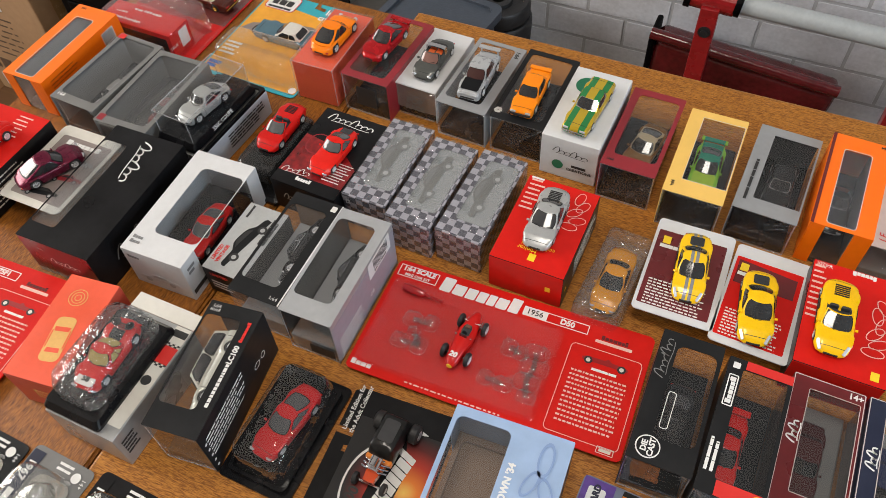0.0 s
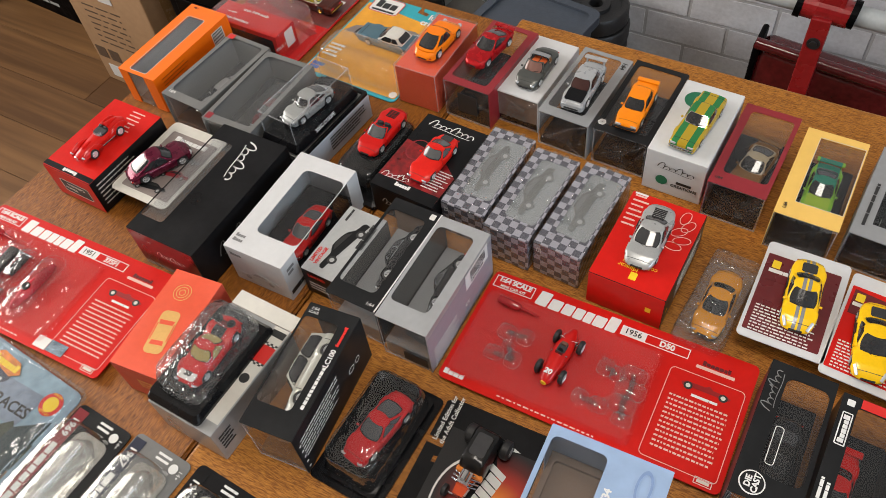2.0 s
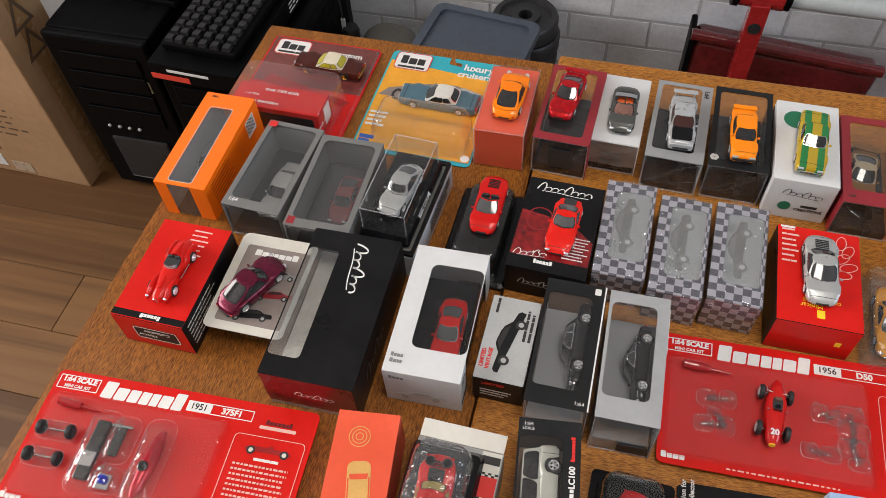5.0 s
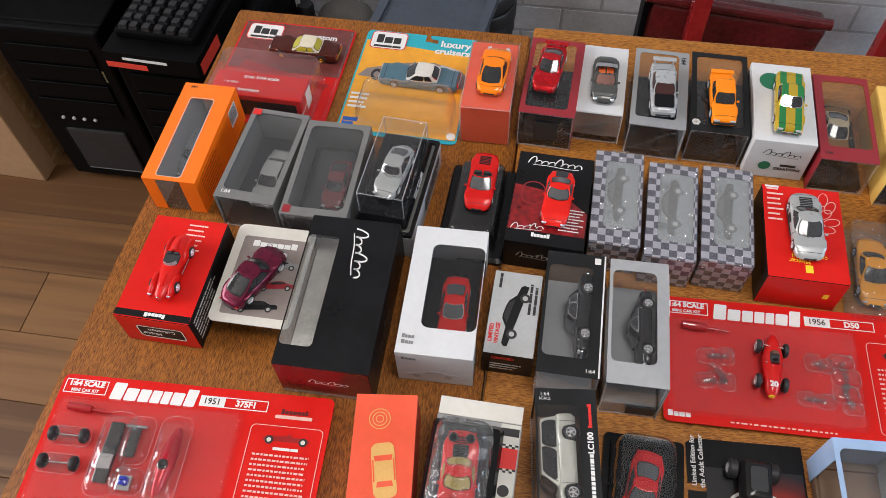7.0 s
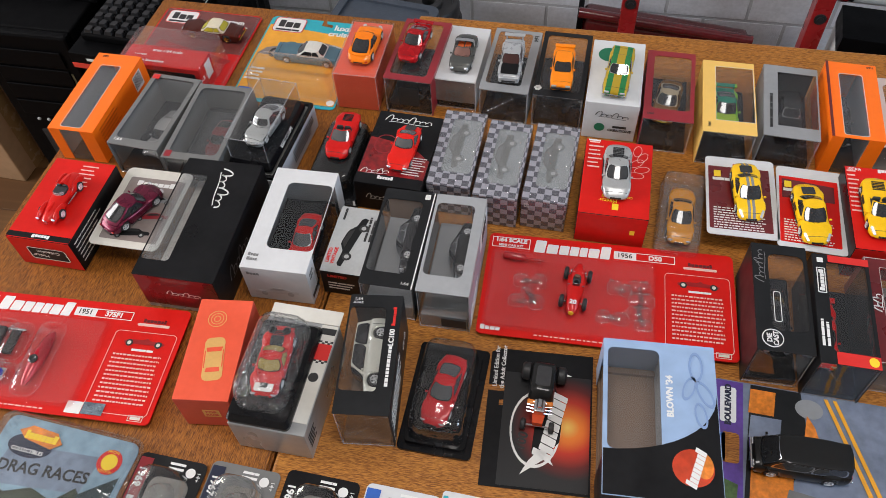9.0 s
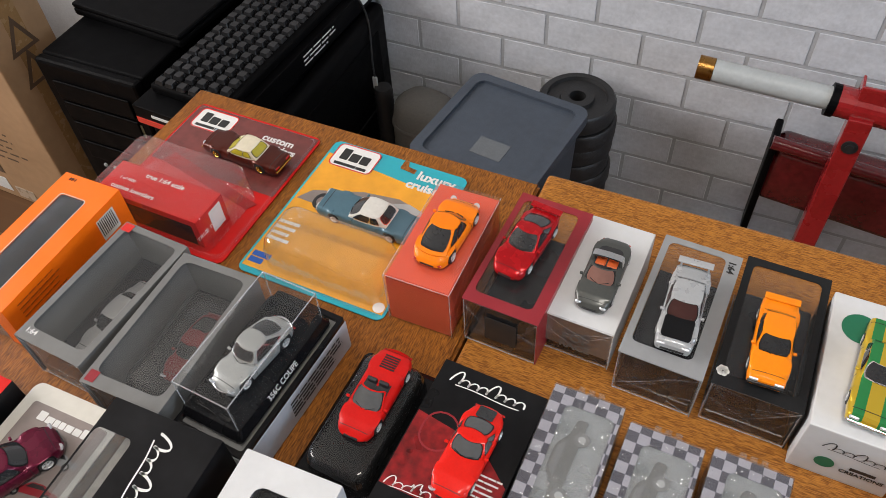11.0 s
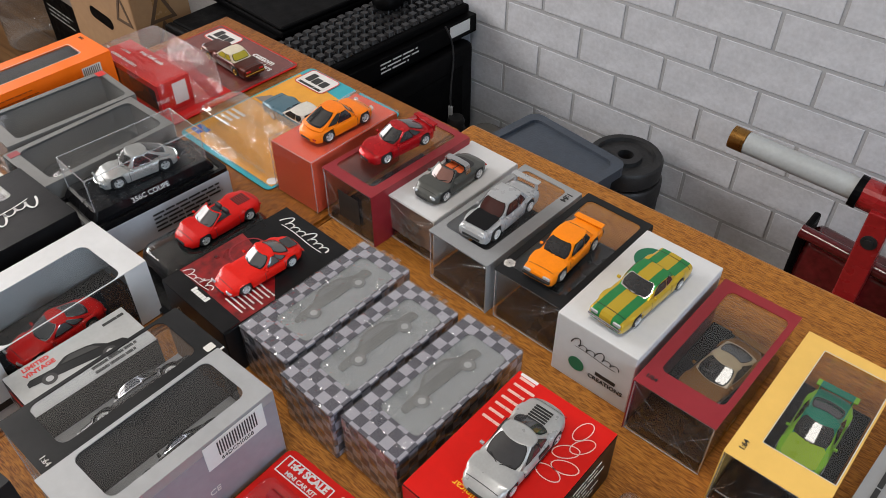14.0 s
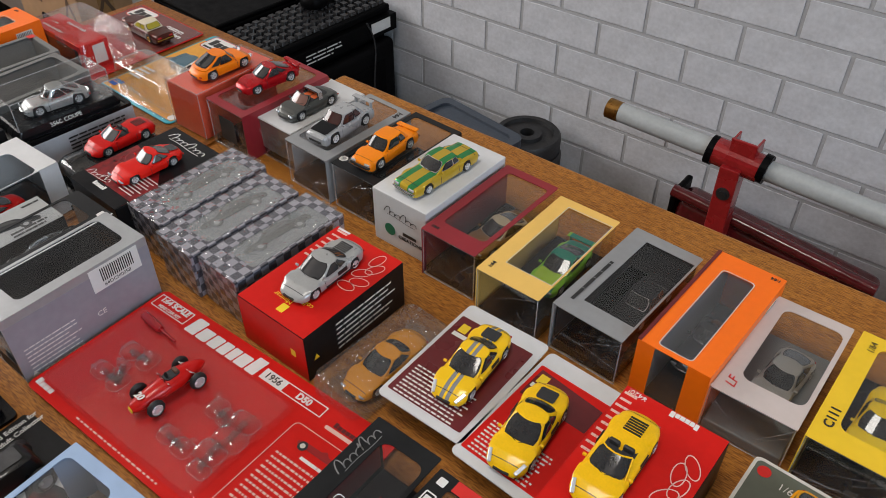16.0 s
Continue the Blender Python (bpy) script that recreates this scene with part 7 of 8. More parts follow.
part("kit_axle_beam", rod((-.045, .016, Z + .005), (-.028, .016, Z + .005), .0013, 8), M_CHROME, t)
part("kit_engine", block(-.0385, -.034, Z + .002, -.0270, -.022, Z + .006, .001), M_CHROME, t)
part("kit_engine", loft([[(a, b, c) for a, b in outline(.008 * s, .007 * s, .002, 3, -.033, -.027)] for s, c in ((1, Z + .006), (.9, Z + .0085), (.5, Z + .0095))]), plain("kit_blue", (.02, .03, .30), .2, coat=1), t, "blue kit engine part", smooth=True)
shell_bm = loft([[(x, (yy - .5) * .054 - .008, Z + .002 + zz) for x, zz in [(hw * math.cos(a) - .006 - (yy - .5) * -.004, hw * .95 * abs(math.sin(a))) for a in [math.pi * k / 8 for k in range(9)]]] for yy, hw in ((0, .0018), (.12, .0045), (.4, .0068), (.6, .0066), (.85, .0050), (1, .002))], closed=False)
part("kit_body", shell_bm, paint("paint_kit_red", (.42, .006, .020), .3, .2), t, "glossy red kit body shell", smooth=True)
part("kit_body", turned([(0, 0), (.0040, 0), (.0042, .0012), (.003, .0016), (0, .0010)], 16), M_KITCH, t, "dark cockpit opening", at=pose(-.0062, -.012, Z + .0078))


def formula_car(label, at, mat):
    car = thing("toy_car", label, "toy car", at)
    L, hw = .060, .0078
    prof = ((0, .0034, .0045, .0092), (.05, .0060, .0035, .0112), (.25, .0078, .0030, .0132), (.45, .0092, .0028, .0148), (.62, .0094, .0028, .0152), (.8, .0070, .0032, .0142), (.95, .0040, .0045, .0118), (1, .0014, .0060, .0090))
    secs = [[(x * h, (t - .5) * L, (z0 + z1) / 2 + s * (z1 - z0) / 2) for x, s in [(math.cos(a), math.sin(a)) for a in [2 * math.pi * k / 16 for k in range(16)]]] for t, h, z0, z1 in prof]
    part("body", loft(secs), mat, car, smooth=True)
    part("cockpit", slab(outline(.0085, .012, .003, 4, 0, .004), .012, .0152), M_SEAT, car)
    part("seat", block(-.003, .006, .0125, .003, .0095, .0175, .001), plain("seat_brown", (.12, .05, .03), .6), car)
    part("windscreen", block(-.0038, -.0032, .0145, .0038, -.0026, .0185, .0002), M_CARGLASS, car)
    part("steering_wheel", turned([(.0024, -.0003), (.0027, 0), (.0024, .0003)], 14, "Y"), M_UNDER, car, at=pose(0, .0005, .0165, -25, 0, 0))
    part("grille", turned([(0, 0), (.0030, 0), (.0027, .0006), (0, .0006)], 14, "Y"), P_YELLOW, car, "yellow nose ring", at=pose(0, -L / 2 - .0003, .0070, 0, 0, 0) @ pose(0, 0, 0, 0, 0, 180))
    lettering("race_number", "20", .0075, P_WHITE, car, pose(0, -L * .36, .0136, -7, 0, 0), bold=.0003)
    lettering("race_number", "20", .0065, P_WHITE, car, pose(-.0062, L * .27, .0118, 0, -50, -90), bold=.0003)
    lettering("race_number", "20", .0065, P_WHITE, car, pose(.0062, L * .27, .0118, 0, 50, 90), bold=.0003)
    for y, tr in ((-L * .29, .0122), (L * .28, .0125)):
        part("axle", rod((-tr, y, .0062), (tr, y, .0062), .0007, 6), M_CHROME, car)
        for s in (-1, 1):
            wh = part("wheel", turned([(0, -.0024), (.0044, -.0024), (.0058, -.0020), (.0066, -.0008), (.0066, .0008), (.0058, .0020), (.0044, .0024), (.0042, .0012), (0, .0012)], 22, "X"), M_TYRE, car, at=pose(s * tr, y, .0062, 0, 0, 0 if s > 0 else 180), smooth=True)
            rim = bmesh.new()
            for k in range(10):
                b2 = block(.0012, -.0003, 0, .0020, .0003, .0043)
                bmesh.ops.rotate(b2, verts=b2.verts[:], matrix=Matrix.Rotation(k * math.pi / 5, 3, "X"))
                merge(rim, b2)
            merge(rim, turned([(0, .0011), (.0013, .0026), (0, .0029)], 10, "X"))
            merge(rim, turned([(.0034, .0013), (.0043, .0023), (.0040, .0025), (.0033, .0015)], 20, "X"))
            part("rim", rim, M_RIM, wh)
    for s in (-1, 1):
        part("exhaust", rod((s * .0075, -L * .05, .0065), (s * .0075, L * .38, .0060), .0007, 8), M_CHROME, car)
    part("mirror", block(-.0085, -.003, .014, -.0068, -.002, .0152), M_CHROME, car)
    part("mirror", block(.0068, -.003, .014, .0085, -.002, .0152), M_CHROME, car)
    return car


formula_car("red vintage single-seat racing car numbered 20", pose(.0495, -.054, TOP + .0091, 0, 0, -4) @ Matrix.Diagonal((.84, .90, .95, 1.0)), paint("paint_formula_red", (.52, .008, .006)))

# ---- fourth row ----
PB = (.046, .095, .046)
t, m = card_box("card_box", "coral red card box with a gold car picture", -.2385, -.182, 6.5, *PB, C_CORAL, C_CORAL_DK)
car_top_print(t, C_GOLD, face("top", *PB, .002, -.010, 8), .040, C_CORAL)
for rr in (.003, .0055, .008):
    part("printed_ring", ring(disc(rr, 26), disc(rr - .0006, 26), 0, .00012), C_GOLD, t, at=face("top", *PB, -.004, .028))
flat("printed_square", outline(.014, .012, .0003, 2), C_GOLD, t, at=face("front", *PB, .004, .001))
lettering("lettering", "POP", .0050, C_CORAL_DK, t, face("front", *PB, .004, .0035, gap=.0005), bold=.0002)
lettering("lettering", "RACE", .0042, C_CORAL_DK, t, face("front", *PB, .004, -.0015, gap=.0005), bold=.0002)

GB = (.063, .100, .043)
mG = pose(-.174, -.193, TOP, 0, 0, -1)
t, m = card_box("card_box", "silver card box with an open beige flap", -.174, -.193, -1, *GB, C_STEEL, C_STEEL)
part("flap", block(-.031, .0502, .0425, .031, .064, .0431), C_CREAM, t, "open beige card flap")
part("checkered_strip", block(.0165, -.040, .0434, .0305, .049, .0437), C_CREAM, t, "pale printed strip")
part("checkered_strip", block(.0166, .016, .0438, .0304, .031, .0440), P_RED, t, "red printed block")
for k in range(6):
    part("check", block(.0166 + k * .0023, .031 + .0015 * (k % 2), .0438, .0189 + k * .0023, .0325 + .0015 * (k % 2), .0440), P_BLACK, t)
    part("check", block(.0166 + k * .0023, .013 + .0015 * (k % 2), .0438, .0189 + k * .0023, .0145 + .0015 * (k % 2), .0440), P_BLACK, t)
flat("printed_badge", disc(.0042), P_BLACK, t, at=pose(.0235, .000, .0438))
part("black_panel", block(.0170, .040, .0438, .030, .046, .0440), P_BLACK, t)
small_print(t, P_BLACK, 5, .014, .004, .002, face("right", *GB, -.046, .010), words=3)
case = thing("display_case", "clear blister over a racing car on a black tray", "display case", mG @ pose(-.007, -.002, .0436), "display cases")
part("base", loft([[(x * s, y * s, z) for x, y in outline(.052, .094, .004, 3)] for s, z in ((1, 0), (1, .003), (.92, .008))]), C_TRAY, case, "black plastic base")
part("cover", loft([[(x, y, z) for x, y in outline(a, b, .010, 5, -.001, .003)] for a, b, z in ((.042, .082, .0082), (.041, .080, .020), (.038, .074, .028), (.030, .062, .0325), (.015, .04, .034))]), K_BAG, case, "crinkled clear cover", smooth=True)
small_print(case, C_GOLD, 1, .014, .003, .002, pose(.0225, -.006, .0070, 55, 0, 90), words=2, rag=0)
PROTO = mG @ pose(-.008, .002, .0518, 0, 0, 3)
proto = toy_car("red and white racing prototype under a clear cover", PROTO, .066, .029, .017, "race", paint("paint_proto_red", (.48, .020, .018)), glass=plain("toy_gold_screen", (.34, .27, .10), .2), cover=True, vents=True)
part("nose_panel", slab(outline(.015, .010, .002, 4, 0, -.024), .0088, .0094), plain("race_white", (.6, .58, .55), .3), proto)
lettering("race_number", "58", .0060, P_BLACK, proto, pose(0, -.024, .0096), bold=.0003)
for sx in (-1, 1):
    part("engine_pipe", turned([(.0030, -.0006), (.0036, 0), (.0030, .0006), (.0024, 0), (.0030, -.0006)], 16), M_UNDER, proto, at=pose(sx * .006, .024, .0128), smooth=True)

t, m = window_box("black window box with white lettering and clear side", -.108, -.171, 6.5, .044, .109, .058, C_CHARCOAL, (.0015, .0125, .020, .012), "RB", cover=K_SHEET, radius=.004, plinth_mat=C_RAWCARD)
lettering("lettering", "LC100", .0058, P_WHITE, t, face("top", .044, .109, .058, .0165, .014, 90), bold=.0002)
small_print(t, P_WHITE, 1, .036, .004, .0026, face("top", .044, .109, .058, .0165, -.030, 90), words=14, rag=0)
wordmark(t, P_RED, .018, .0030, 9, face("top", .044, .109, .058, .0165, .034, 90), 4)
lettering("lettering", "1:64", .0040, P_WHITE, t, face("top", .044, .109, .058, -.015, .050))
lettering("lettering", "SCALE", .0030, P_WHITE, t, face("top", .044, .109, .058, -.015, .0465))
small_print(t, P_WHITE, 7, .060, .0040, .0013, face("right", .044, .109, .058, -.048, .016), words=9, seed=3)
for k in range(5):
    flat("printed_dot", disc(.0013, 12), P_WHITE, t, at=face("right", .044, .109, .058, -.050, -.022 + k * .0085))
for s in (0, 1):
    part("printed_ring", ring(disc(.0032, 20, 1.4 - .4 * s, 1), disc(.0026, 20, 1.4 - .4 * s, 1), 0, .0001), P_WHITE, t, at=face("right", .044, .109, .058, .026 + s * .010, -.004))
toy_car("silver-beige four-wheel-drive car lying inside its box", on(m, .0105, .006, .0285, 0, 0, -90), .074, .029, .028, "suv", paint("paint_champagne", (.60, .60, .53), .35), wheel=.15, lamps="square")

t = thing("blister_pack", "black tray with a tall clear bubble over a red coupe", "blister pack", pose(-.048, -.174, TOP, 0, 0, -1), "blister packs")
part("tray", slab(outline(.061, .101, .004, 4), .0003, .0030), C_TRAY, t)
part("tray_well", ring(outline(.050, .090, .004, 4), outline(.044, .084, .003, 4), .0031, .0075), C_TRAY, t)
part("bubble", bubble(.047, .088, .027, .010, -.001, .002, .0031, .90), K_BUBBLE, t, "clear plastic bubble", smooth=True)
toy_car("red long-nosed vintage coupe in a clear bubble", pose(-.049, -.170, TOP + .0034, 0, 0, -9), .069, .028, .0195, "fast", paint("paint_warm_red", (.50, .012, .016)), glass=plain("toy_grey_glass", (.09, .095, .10), .08, spec=.5, coat=.4))

HW = pose(.031, -.178, TOP, 0, 0, 3)
t = thing("blister_card", "black flame card with a white-lettered corner", "blister pack", HW, "blister cards")
w, l = .087, .124
pts = [(-w / 2, -l / 2), (w / 2, -l / 2), (w / 2, l / 2), (-w / 2 + .006, l / 2), (-w / 2, l / 2 - .004), (-w / 2, .027), (-w / 2 + .018, .027), (-w / 2 + .018, .008), (-w / 2 + .010, .008), (-w / 2 + .010, .013), (-w / 2 + .014, .014), (-w / 2 + .014, .021), (-w / 2, .021)]
part("card", slab(pts, .0003, .0011), C_BLACK, t)
M_BURST, gn, gl, gb = nodes_of("printed_burst")
gtc, gof, gln, grp = gn.new("ShaderNodeTexCoord"), gn.new("ShaderNodeVectorMath"), gn.new("ShaderNodeVectorMath"), gn.new("ShaderNodeValToRGB")
gof.operation, gln.operation = "SUBTRACT", "LENGTH"
gof.inputs[1].default_value = (.024, -.006, .0012)
gl.new(gtc.outputs["Object"], gof.inputs[0])
gl.new(gof.outputs[0], gln.inputs[0])
gsc = gn.new("ShaderNodeMath")
gsc.operation = "MULTIPLY"
gsc.inputs[1].default_value = 1 / .045
gl.new(gln.outputs["Value"], gsc.inputs[0])
gl.new(gsc.outputs[0], grp.inputs["Fac"])
grp.color_ramp.elements[0].color, grp.color_ramp.elements[1].color = (.85, .55, .12, 1), (.010, .010, .011, 1)
for pos, col in ((.22, (.75, .20, .02, 1)), (.50, (.45, .025, .008, 1)), (.78, (.10, .008, .006, 1))):
    grp.color_ramp.elements.new(pos).color = col
gl.new(grp.outputs["Color"], gb.inputs["Base Color"])
gb.inputs["Roughness"].default_value = .34
flat("card_art", [(-.030, -.060), (.042, -.060), (.042, .040), (-.030, .040)], M_BURST, t, z=.0012)
part("printed_ring", ring(disc(.0335, 34, .62, 1, -.002, -.010), disc(.0320, 34, .60, .97, -.002, -.010), .00145, .0016), P_WHITE, t)
flat("card_art", [(.0, -.040), (.018, -.020), (.020, .008), (.012, .030), (.004, .036), (-.002, .0), (-.004, -.03)], C_BLACK, t, z=.0015)
wordmark(t, P_WHITE, .060, .016, 9, pose(.010, -.006, .0017, 0, 0, 78), 7, .2)
flat("printed_flame", [(-.012, -.050), (.006, -.036), (.014, -.040), (.008, -.030), (.016, -.026), (.002, -.028), (-.006, -.038)], P_WHITE, t, z=.0017)
lettering("lettering", "100", .011, P_BLACK, t, pose(-.012, -.022, .0017, 0, 0, 80), bold=.0003)
lettering("lettering", "Limited Edition for", .0052, P_WHITE, t, pose(-.0385, .0445, .0013, 0, 0, 90), bold=.0001)
lettering("lettering", "the Adult Collector", .0052, P_WHITE, t, pose(-.0325, .0445, .0013, 0, 0, 90), bold=.0001)
flat("card_art", [(.012, .046), (.026, .041), (.016, .039), (.006, .042)], P_WHITE, t, z=.0014)


def hot_rod(label, at):
    car = thing("toy_car", label, "toy car", at)
    blk = paint("paint_black_gloss", (.010, .010, .010))
    part("body", loft([[(x, y, z) for x, y in outline(a, b, .003, 4, 0, .008)] for a, b, z in ((.020, .034, .006), (.021, .035, .012), (.020, .033, .016), (.018, .028, .022), (.014, .022, .0235))]), blk, car, smooth=True)
    part("roof_insert", slab(outline(.012, .018, .002, 3, 0, .009), .0236, .0239), M_SEAT, car)
    part("flame_panel", block(-.0104, -.012, .008, .0104, -.008, .014, .001), C_FLAME, car, "orange flame panel")
    part("front_body", loft([[(x, -.028 + k * .020, z) for x, z in ((-.004 - k * .003, .007), (.004 + k * .003, .007), (.004 + k * .003, .012), (-.004 - k * .003, .012))] for k in (0, 1)]), plain("flame_red", (.55, .06, .01), .2, coat=1), car)
    part("engine", block(-.0045, -.021, .012, .0045, -.010, .019, .001), M_CHROME, car)
    for s in (-1, 1):
        for k in range(4):
            part("exhaust", rod((s * .004, -.020 + k * .003, .014), (s * .010, -.018 + k * .003, .011), .0008, 8), M_CHROME, car)
    part("blower", rod((0, -.019, .021), (0, -.012, .021), .0026, 12), M_CHROME, car)
    for y, r, wd, tr in ((-.027, .0048, .0022, .0115), (.020, .0075, .0042, .0145)):
        part("axle", rod((-tr, y, r), (tr, y, r), .0008, 6), M_CHROME, car)
        for s in (-1, 1):
            wh = part("wheel", turned([(0, -wd), (r * .7, -wd), (r, -wd * .6), (r, wd * .6), (r * .7, wd), (r * .6, wd * .6), (0, wd * .6)], 22, "X"), M_TYRE, car, at=pose(s * tr, y, r, 0, 0, 0 if s > 0 else 180), smooth=True)
            part("rim", turned([(0, wd * .62), (r * .58, wd * .62), (r * .5, wd * .95), (0, wd * .8)], 16, "X"), M_RIM, wh)
    return car


hot_rod("black hot rod with flames and an exposed chrome engine", HW @ pose(.001, .017, .0022, 0, 0, -4))

BL = (.086, .129, .052)
m = pose(.121, -.186, TOP, 0, 0, 3)
t = thing("window_box", "large blue and black window box with embossed flames", "toy box", m, "boxed toy cars")
w, l, h = BL
wc = (-.0195, .014)
part("card_top", ring(outline(w, l, .0008, 4), outline(.040, .086, .005, 4, *wc), h - .0006, h), C_BLUE, t)
part("card_side", block(w / 2 - .0006, -l / 2, .0004, w / 2, l / 2, h - .0007), C_BLACK, t)
part("card_side", block(-w / 2, -l / 2, .0004, -w / 2 + .0006, -l / 2 + .030, h - .0007), C_BLACK, t)
part("card_side", block(-w / 2, l / 2 - .016, .0004, -w / 2 + .0006, l / 2, h - .0007), C_BLUE, t)
part("card_front", block(-w / 2 + .0007, -l / 2, .0004, w / 2 - .0007, -l / 2 + .0006, h - .0007), C_BLACK, t)
part("card_back", block(-w / 2 + .0007, l / 2 - .0006, .0004, w / 2 - .0007, l / 2, h - .0007), C_BLUE, t)
part("window_sheet", block(-w / 2 + .0008, -l / 2 + .028, h - .0012, .004, l / 2 - .005, h - .0009), K_SHEET, t, "clear window sheet")
part("inner_tray", block(-w / 2 + .001, -l / 2 + .001, .0005, w / 2 - .001, l / 2 - .001, .008), C_RAWCARD, t, "brown inner card")
part("inner_tray", ring(outline(.052, .095, .004, 4, -.014, .012), outline(.046, .088, .004, 4, -.014, .012), .0082, .012), C_RAWCARD, t)
part("inner_tray", block(.004, -l / 2 + .010, .0085, .005, l / 2 - .002, h - .002), C_MIDGREY, t)
curve = [(-w / 2 + .0006, -l / 2 + .0006), (w / 2 - .0006, -l / 2 + .0006), (w / 2 - .0006, .022)]
curve += [(w / 2 - .0006 - (w - .0012) * (1 - math.cos(a)), .022 - .0515 * math.sin(a)) for a in [math.pi / 2 * k / 12 for k in range(1, 13)]]
flat("black_art", curve, C_BLACK, t, at=face("top", *BL))
for k, (x, y, s, r) in enumerate(((.028, .045, .011, 0), (.034, .022, .010, 25), (.022, .026, .009, -20), (.030, .004, .009, 10))):
    part("embossed_flame", ring(disc(s, 24, .5, 1.2), disc(s * .82, 24, .44, 1.16), 0, .0006), C_BLUE_DK, t, at=face("top", *BL, x, y, r, gap=0))
lettering("lettering", "BLOWN '34", .0068, P_WHITE, t, face("top", *BL, .0075, .018, 90), bold=.0003)
flat("printed_glow", disc(.015, 26, 1, .95), C_GLOW, t, at=face("top", *BL, .022, -.038, gap=.0006))
flat("printed_glow", disc(.008, 22, .8, 1.2), C_FLAME, t, at=face("top", *BL, .030, -.036, gap=.0008))
wordmark(t, P_WHITE, .030, .0085, 8, face("top", *BL, .024, -.038, 72, gap=.0010), 7, .2)
flat("printed_glow", disc(.011, 24, 1.5, .8), C_GLOW, t, at=face("front", *BL, .004, .004, gap=.0005))
wordmark(t, P_WHITE, .026, .008, 8, face("front", *BL, .006, .005, 12, gap=.0007), 7, .2)
small_print(t, P_WHITE, 3, .020, .0045, .002, face("front", *BL, .018, -.004, 30), words=3)

BV = pose(.240, -.180, TOP, 0, 0, -2)
t = thing("blister_card", "street-scene card with a large printed van and road", "blister pack", BV, "blister cards")
part("card", slab(outline(.140, .122, .004, 4), .0003, .0012), C_ROADART, t)
flat("card_art", [(-.069, -.058), (-.046, -.058), (-.046, .060), (-.069, .060)], C_PURPLE, t, z=.0013)
flat("card_art", [(-.046, -.058), (-.020, -.058), (.004, .020), (.000, .060), (-.040, .060)], C_CHARCOAL, t, z=.0013)
for k, (y0, y1, mat) in enumerate(((.034, .056, C_FLAME), (.012, .032, C_ROADART), (-.008, .010, C_SKYART), (-.050, -.012, C_FLAME))):
    flat("card_art", [(-.042, y0), (-.022 + .004 * k, y0), (-.020 + .004 * k, y1), (-.040, y1)], mat, t, z=.0016)
for dx in (0, .007):
    flat("road_line", [(.018 + dx, .058), (.021 + dx, .058), (.064 + dx, -.058), (.060 + dx, -.058)], C_AMBER, t, z=.0016)
flat("card_art", [(.0, .010), (.014, .014), (.010, .030), (.004, .040)], C_FLAME, t, z=.0017)
flat("card_art", disc(.011, 22, 1, .8, .006, .046), C_GREY, t, z=.0016)
flat("card_art", [(-.020, -.058), (.030, -.058), (.022, -.030), (-.012, -.026)], C_MIDGREY, t, z=.0018)
for k in range(4):
    flat("card_art", outline(.004, .018, .001, 2, -.004 + .006 * k, -.044), C_GREY, t, z=.0020)
flat("logo_panel", outline(.013, .032, .002, 3, -.058, .038), P_WHITE, t, z=.0016)
lettering("lettering", "BOULEVARD", .0065, C_NAVY, t, pose(-.058, .038, .0018, 0, 0, 90), bold=.0004)
flat("card_notch", outline(.014, .026, .003, 3, -.056, .000), M_TABLE_LIGHT, t, z=.0017)
flat("card_art", [(-.069, -.058), (-.052, -.058), (-.050, -.030), (-.069, -.024)], plain("art_green", (.06, .12, .03), .4, vary=.3, scale=60), t, z=.0017)
flat("card_art", [(-.066, -.012), (-.060, -.012), (-.060, .012), (-.066, .012)], P_BLUE, t, z=.0017)
toy_car("black delivery van with flames along its sides", BV @ pose(-.006, -.004, .0024, 0, 0, -88), .072, .029, .0255, "van", paint("paint_black_gloss", (.010, .010, .010)), lamps="square", wheel=.15, bumper=M_CHROME)

# ---- front row: blister packs lying along the near edge ----
DR = pose(-.352, -.322, TOP, 0, 0, -4)
t = thing("blister_pack", "clear clamshell over a printed drag race card", "blister pack", DR, "blister packs")
part("card", slab(outline(.122, .140, .008, 4), .0003, .0011), C_SKYART, t)
flat("card_art", [(-.050, .012), (.030, .020), (.034, .052), (-.046, .046)], plain("art_banner", (.20, .25, .33), .4, vary=.2, scale=30), t, z=.0013)
lettering("lettering", "DRAG RACES", .0135, P_BLACK, t, pose(-.008, .030, .0016, 0, 0, 4), bold=.0003)
flat("card_art", [(-.058, -.010), (.058, -.006), (.058, .018), (.040, .012), (.026, .024), (.012, .010), (-.010, .016), (-.030, .008), (-.058, .014)], plain("art_trees", (.045, .060, .035), .4, vary=.5, scale=90), t, z=.00132)
flat("card_art", [(-.058, -.060), (.058, -.060), (.058, -.007), (-.058, -.011)], plain("art_ground", (.20, .14, .10), .4, vary=.4, scale=60), t, z=.00131)
for x in (-.046, .022):
    part("printed_wheel", ring(disc(.009, 22, .6, 1, x, -.028), disc(.0045, 22, .6, 1, x, -.028), .0019, .0020), P_BLACK, t)
flat("card_art", outline(.034, .010, .004, 4, -.012, -.003), P_WHITE, t, z=.0020)
flat("logo_panel", disc(.020, 28, 1, .5, -.030, .047), C_NAVY, t, z=.0016)
lettering("lettering", "COLLECTIBLES", .0045, P_WHITE, t, pose(-.030, .0425, .0019), bold=.0001)
flat("printed_flame", [(-.046, .058), (-.038, .052), (-.012, .048), (-.004, .054), (-.012, .062), (-.036, .064)], C_FLAME, t, z=.0019)
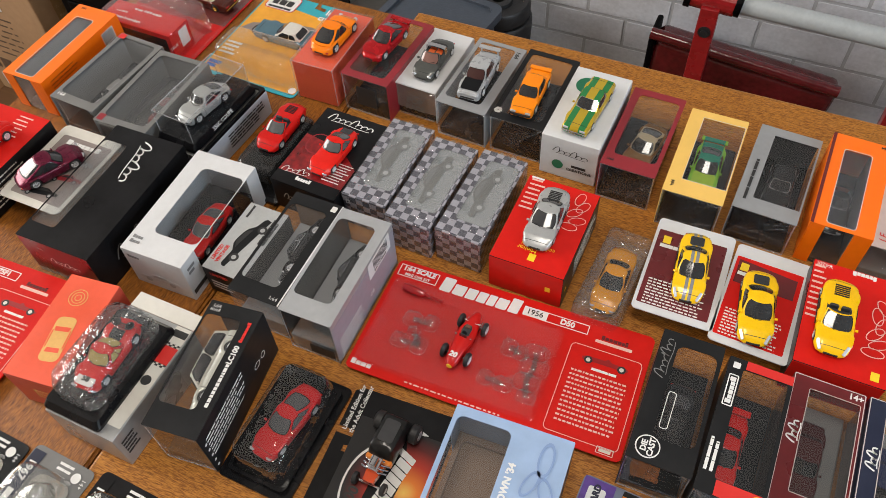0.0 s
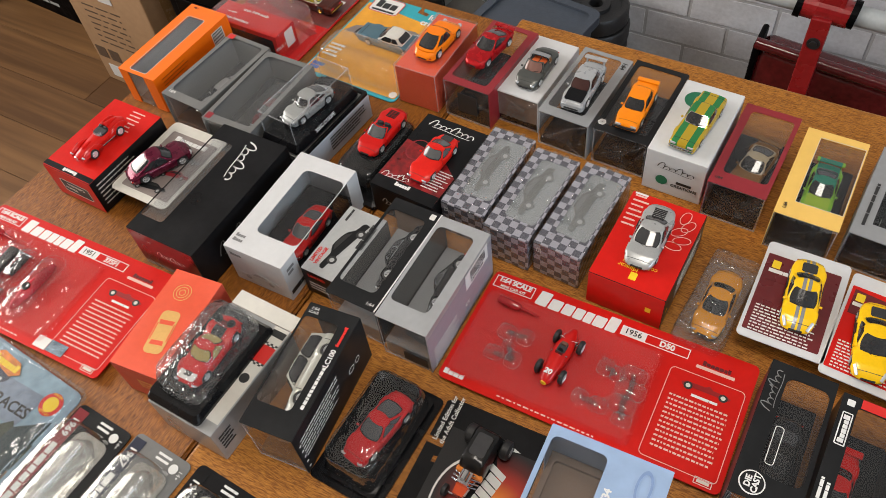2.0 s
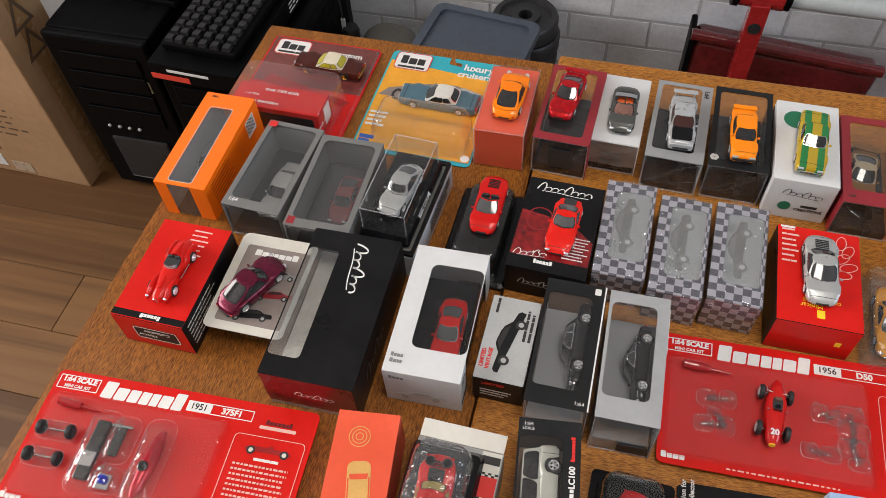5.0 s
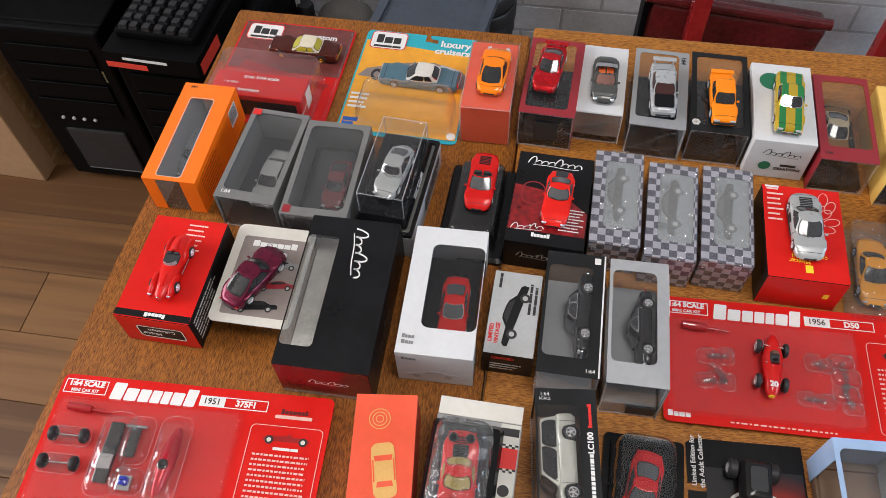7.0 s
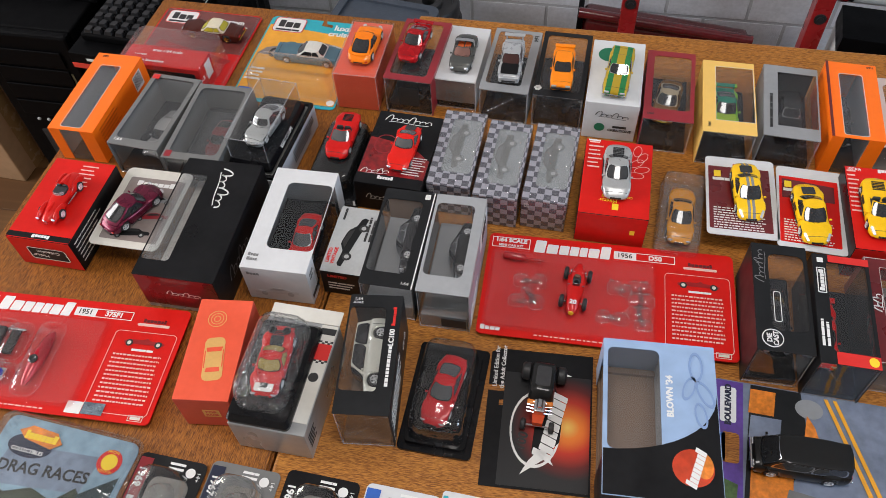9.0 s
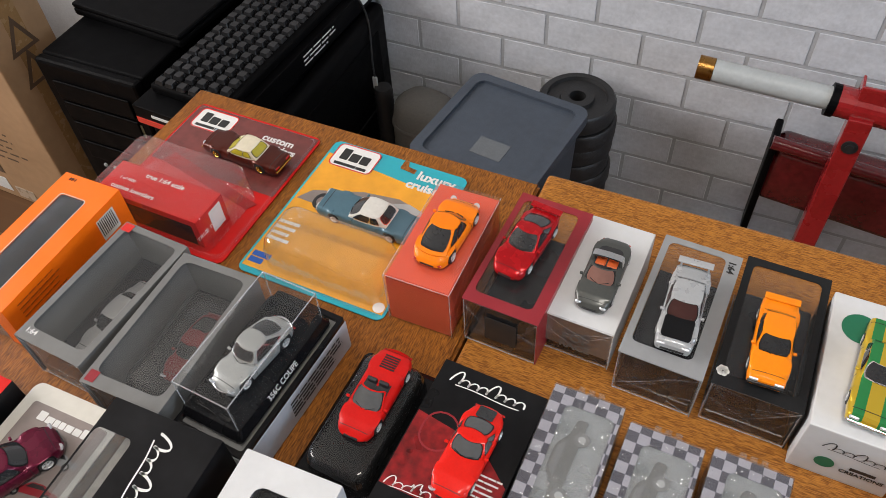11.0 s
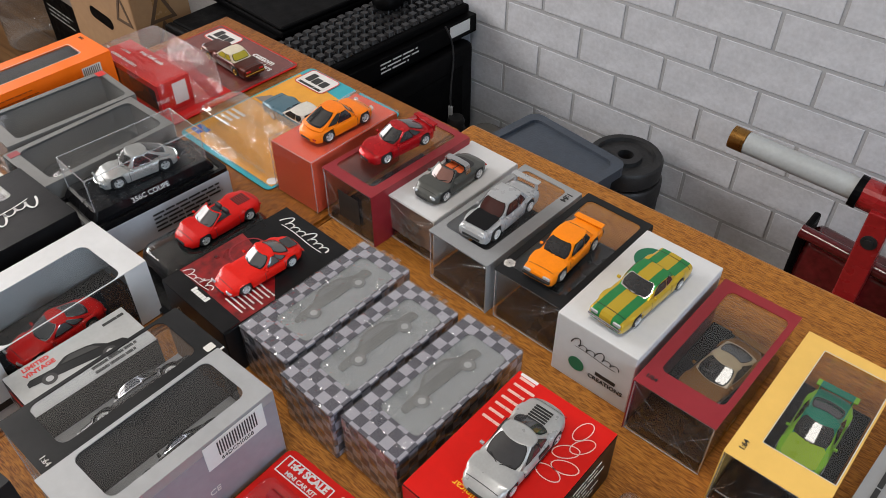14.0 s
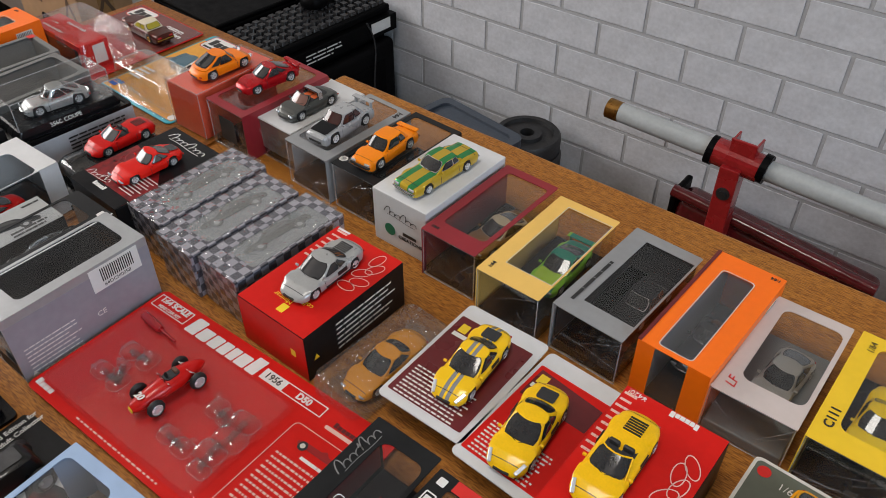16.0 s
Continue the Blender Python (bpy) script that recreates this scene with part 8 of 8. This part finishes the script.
wordmark(t, P_YELLOW, .030, .007, 8, pose(-.024, .056, .0021), 3)
flat("printed_seal", disc(.0105, 26, 1, 1, .042, .050), P_RED, t, z=.0016)
flat("printed_seal", disc(.0068, 24, 1, 1, .042, .050), P_YELLOW, t, z=.0018)
lettering("lettering", "SPECIAL", .0030, P_YELLOW, t, pose(.042, .0585, .0018))
lettering("lettering", "EDITION", .0030, P_YELLOW, t, pose(.042, .0420, .0018))
flat("card_art", outline(.060, .030, .010, 4, -.012, -.022), C_CHARCOAL, t, z=.0016)
flat("card_art", outline(.040, .007, .003, 4, -.012, -.012), C_CHARCOAL, t, z=.0018)
flat("card_art", outline(.030, .016, .004, 3, -.020, -.044), P_RED, t, z=.0018)
flat("card_art", [(.004, -.058), (.034, -.056), (.030, -.036), (.012, -.044)], C_FLAME, t, z=.0019)
flat("card_art", [(.020, -.06), (.056, -.06), (.056, .040), (.030, .020)], plain("art_dark_teal", (.03, .055, .06), .4, vary=.4, scale=80), t, z=.00135)
part("clamshell", loft([[(x * s, y * s, z) for x, y in outline(.130, .148, .010, 5)] for s, z in ((1, .0005), (1, .002), (.965, .003), (.95, .010), (.93, .0115))]), K_BUBBLE, t, "clear plastic clamshell", smooth=True)
t = thing("blister_card", "dark card with a white banner logo", "blister pack", pose(-.480, -.318, TOP, 0, 0, -4), "blister cards")
part("card", slab(outline(.108, .126, .004, 4), .0003, .0011), C_BLACK, t)
flat("logo_panel", [(-.006, .040), (.046, .036), (.046, .050), (-.006, .054)], P_WHITE, t, z=.0013)
lettering("lettering", "BOULEVARD", .0085, P_BLACK, t, pose(.020, .045, .0015, 0, 0, -4), bold=.0004)
flat("card_art", [(-.05, -.06), (.044, -.06), (.030, .028), (-.05, .030)], C_CORAL, t, z=.0013)


def muscle_pack(label, x, y, yaw, w, l, year, strip, base, seed):
    m = pose(x, y, TOP, 0, 0, yaw)
    t = thing("blister_pack", label, "blister pack", m, "muscle car packs")
    part("card", slab(outline(w, l, .005, 4), .0003, .0011), base, t)
    flat("year_strip", [(-w / 2 + .001, -l / 2 + .004), (-w / 2 + .012, -l / 2 + .004), (-w / 2 + .012, l / 2 - .004), (-w / 2 + .001, l / 2 - .004)], strip, t, z=.0013)
    lettering("lettering", year, .0085, P_WHITE, t, pose(-w / 2 + .0065, l / 2 - .020, .0016, 0, 0, -90), bold=.0003)
    small_print(t, P_WHITE, 1, .060, .004, .0055, pose(-w / 2 + .0065, l / 2 - .036, .0016, 0, 0, -90), words=8, rag=0, seed=seed)
    part("bubble", bubble(w * .62, l * .86, .030, .010, .004, -.004, .0012, .90), K_BUBBLE, t, "tall clear empty bubble", smooth=True)
    part("bubble_rib", bubble(w * .30, l * .74, .014, .008, .002, -.004, .0014, .86), K_BUBBLE, t, "clear inner rib", smooth=True)
    part("foil_backing", slab(outline(w * .58, l * .80, .008, 4, .004, -.004), .0013, .0015), plain("foil_backing", (.55, .55, .53), .16, 1.0, vary=.12, scale=20), t, "silver foil backing")
    flat("printed_badge", disc(.004), P_WHITE, t, z=.0016, at=pose(w * .30, l / 2 - .010, 0))
    lettering("lettering", "14+", .005, P_WHITE, t, pose(w * .42, l / 2 - .012, .0016, 0, 0, -90))
    small_print(t, P_WHITE, 2, .014, .004, .002, pose(-.002, l / 2 - .005, .0016), words=2)
    return t


muscle_pack("silver-backed blister pack with a red year strip", -.2565, -.327, -2, .058, .130, "1969", C_MAROON, C_CHARCOAL, 1)
muscle_pack("silver-backed blister pack with a navy year strip", -.1955, -.324, -2, .058, .130, "1967", C_NAVY, C_MIDGREY, 2)
muscle_pack("black blister pack with an empty clear bubble", -.132, -.322, -2, .060, .132, "1967", C_BLACK, C_BLACK, 3)
t = muscle_pack("white blister pack with blue and red stripes", -.067, -.322, -2, .060, .132, "1968", P_BLUE, C_WHITE, 4)
flat("stripe", outline(.008, .110, .001, 2, .022, 0), P_BLUE, t, z=.0016)
flat("stripe", outline(.006, .110, .001, 2, .0285, 0), C_CORAL, t, z=.0017)
t = thing("blister_card", "white card with a blue oval badge and text panel", "blister pack", pose(-.009, -.318, TOP, 0, 0, -2), "blister cards")
part("card", slab(outline(.056, .132, .003, 4), .0003, .0011), C_WHITE, t)
flat("edge_stripe", outline(.004, .124, .001, 2, -.025, 0), C_TEAL, t, z=.0013)
flat("printed_oval", disc(.009, 26, .62, 1.2, -.016, .046), P_BLUE, t, z=.0013)
flat("printed_panel", outline(.014, .022, .001, 2, .001, .048), C_GREEN, t, z=.0013)
flat("printed_panel", outline(.016, .060, .001, 2, .019, .030), C_OLIVE, t, z=.0013)
small_print(t, P_WHITE, 9, .013, .0062, .0018, pose(.0125, .056, .0016), words=3, seed=2)
muscle_pack("grey blister pack with a red year flash", .048, -.318, -2, .058, .130, "196", P_RED, C_MIDGREY, 5)
muscle_pack("grey blister pack lying at the table's edge", .108, -.330, -2, .058, .130, "1970", C_NAVY, C_MIDGREY, 6)
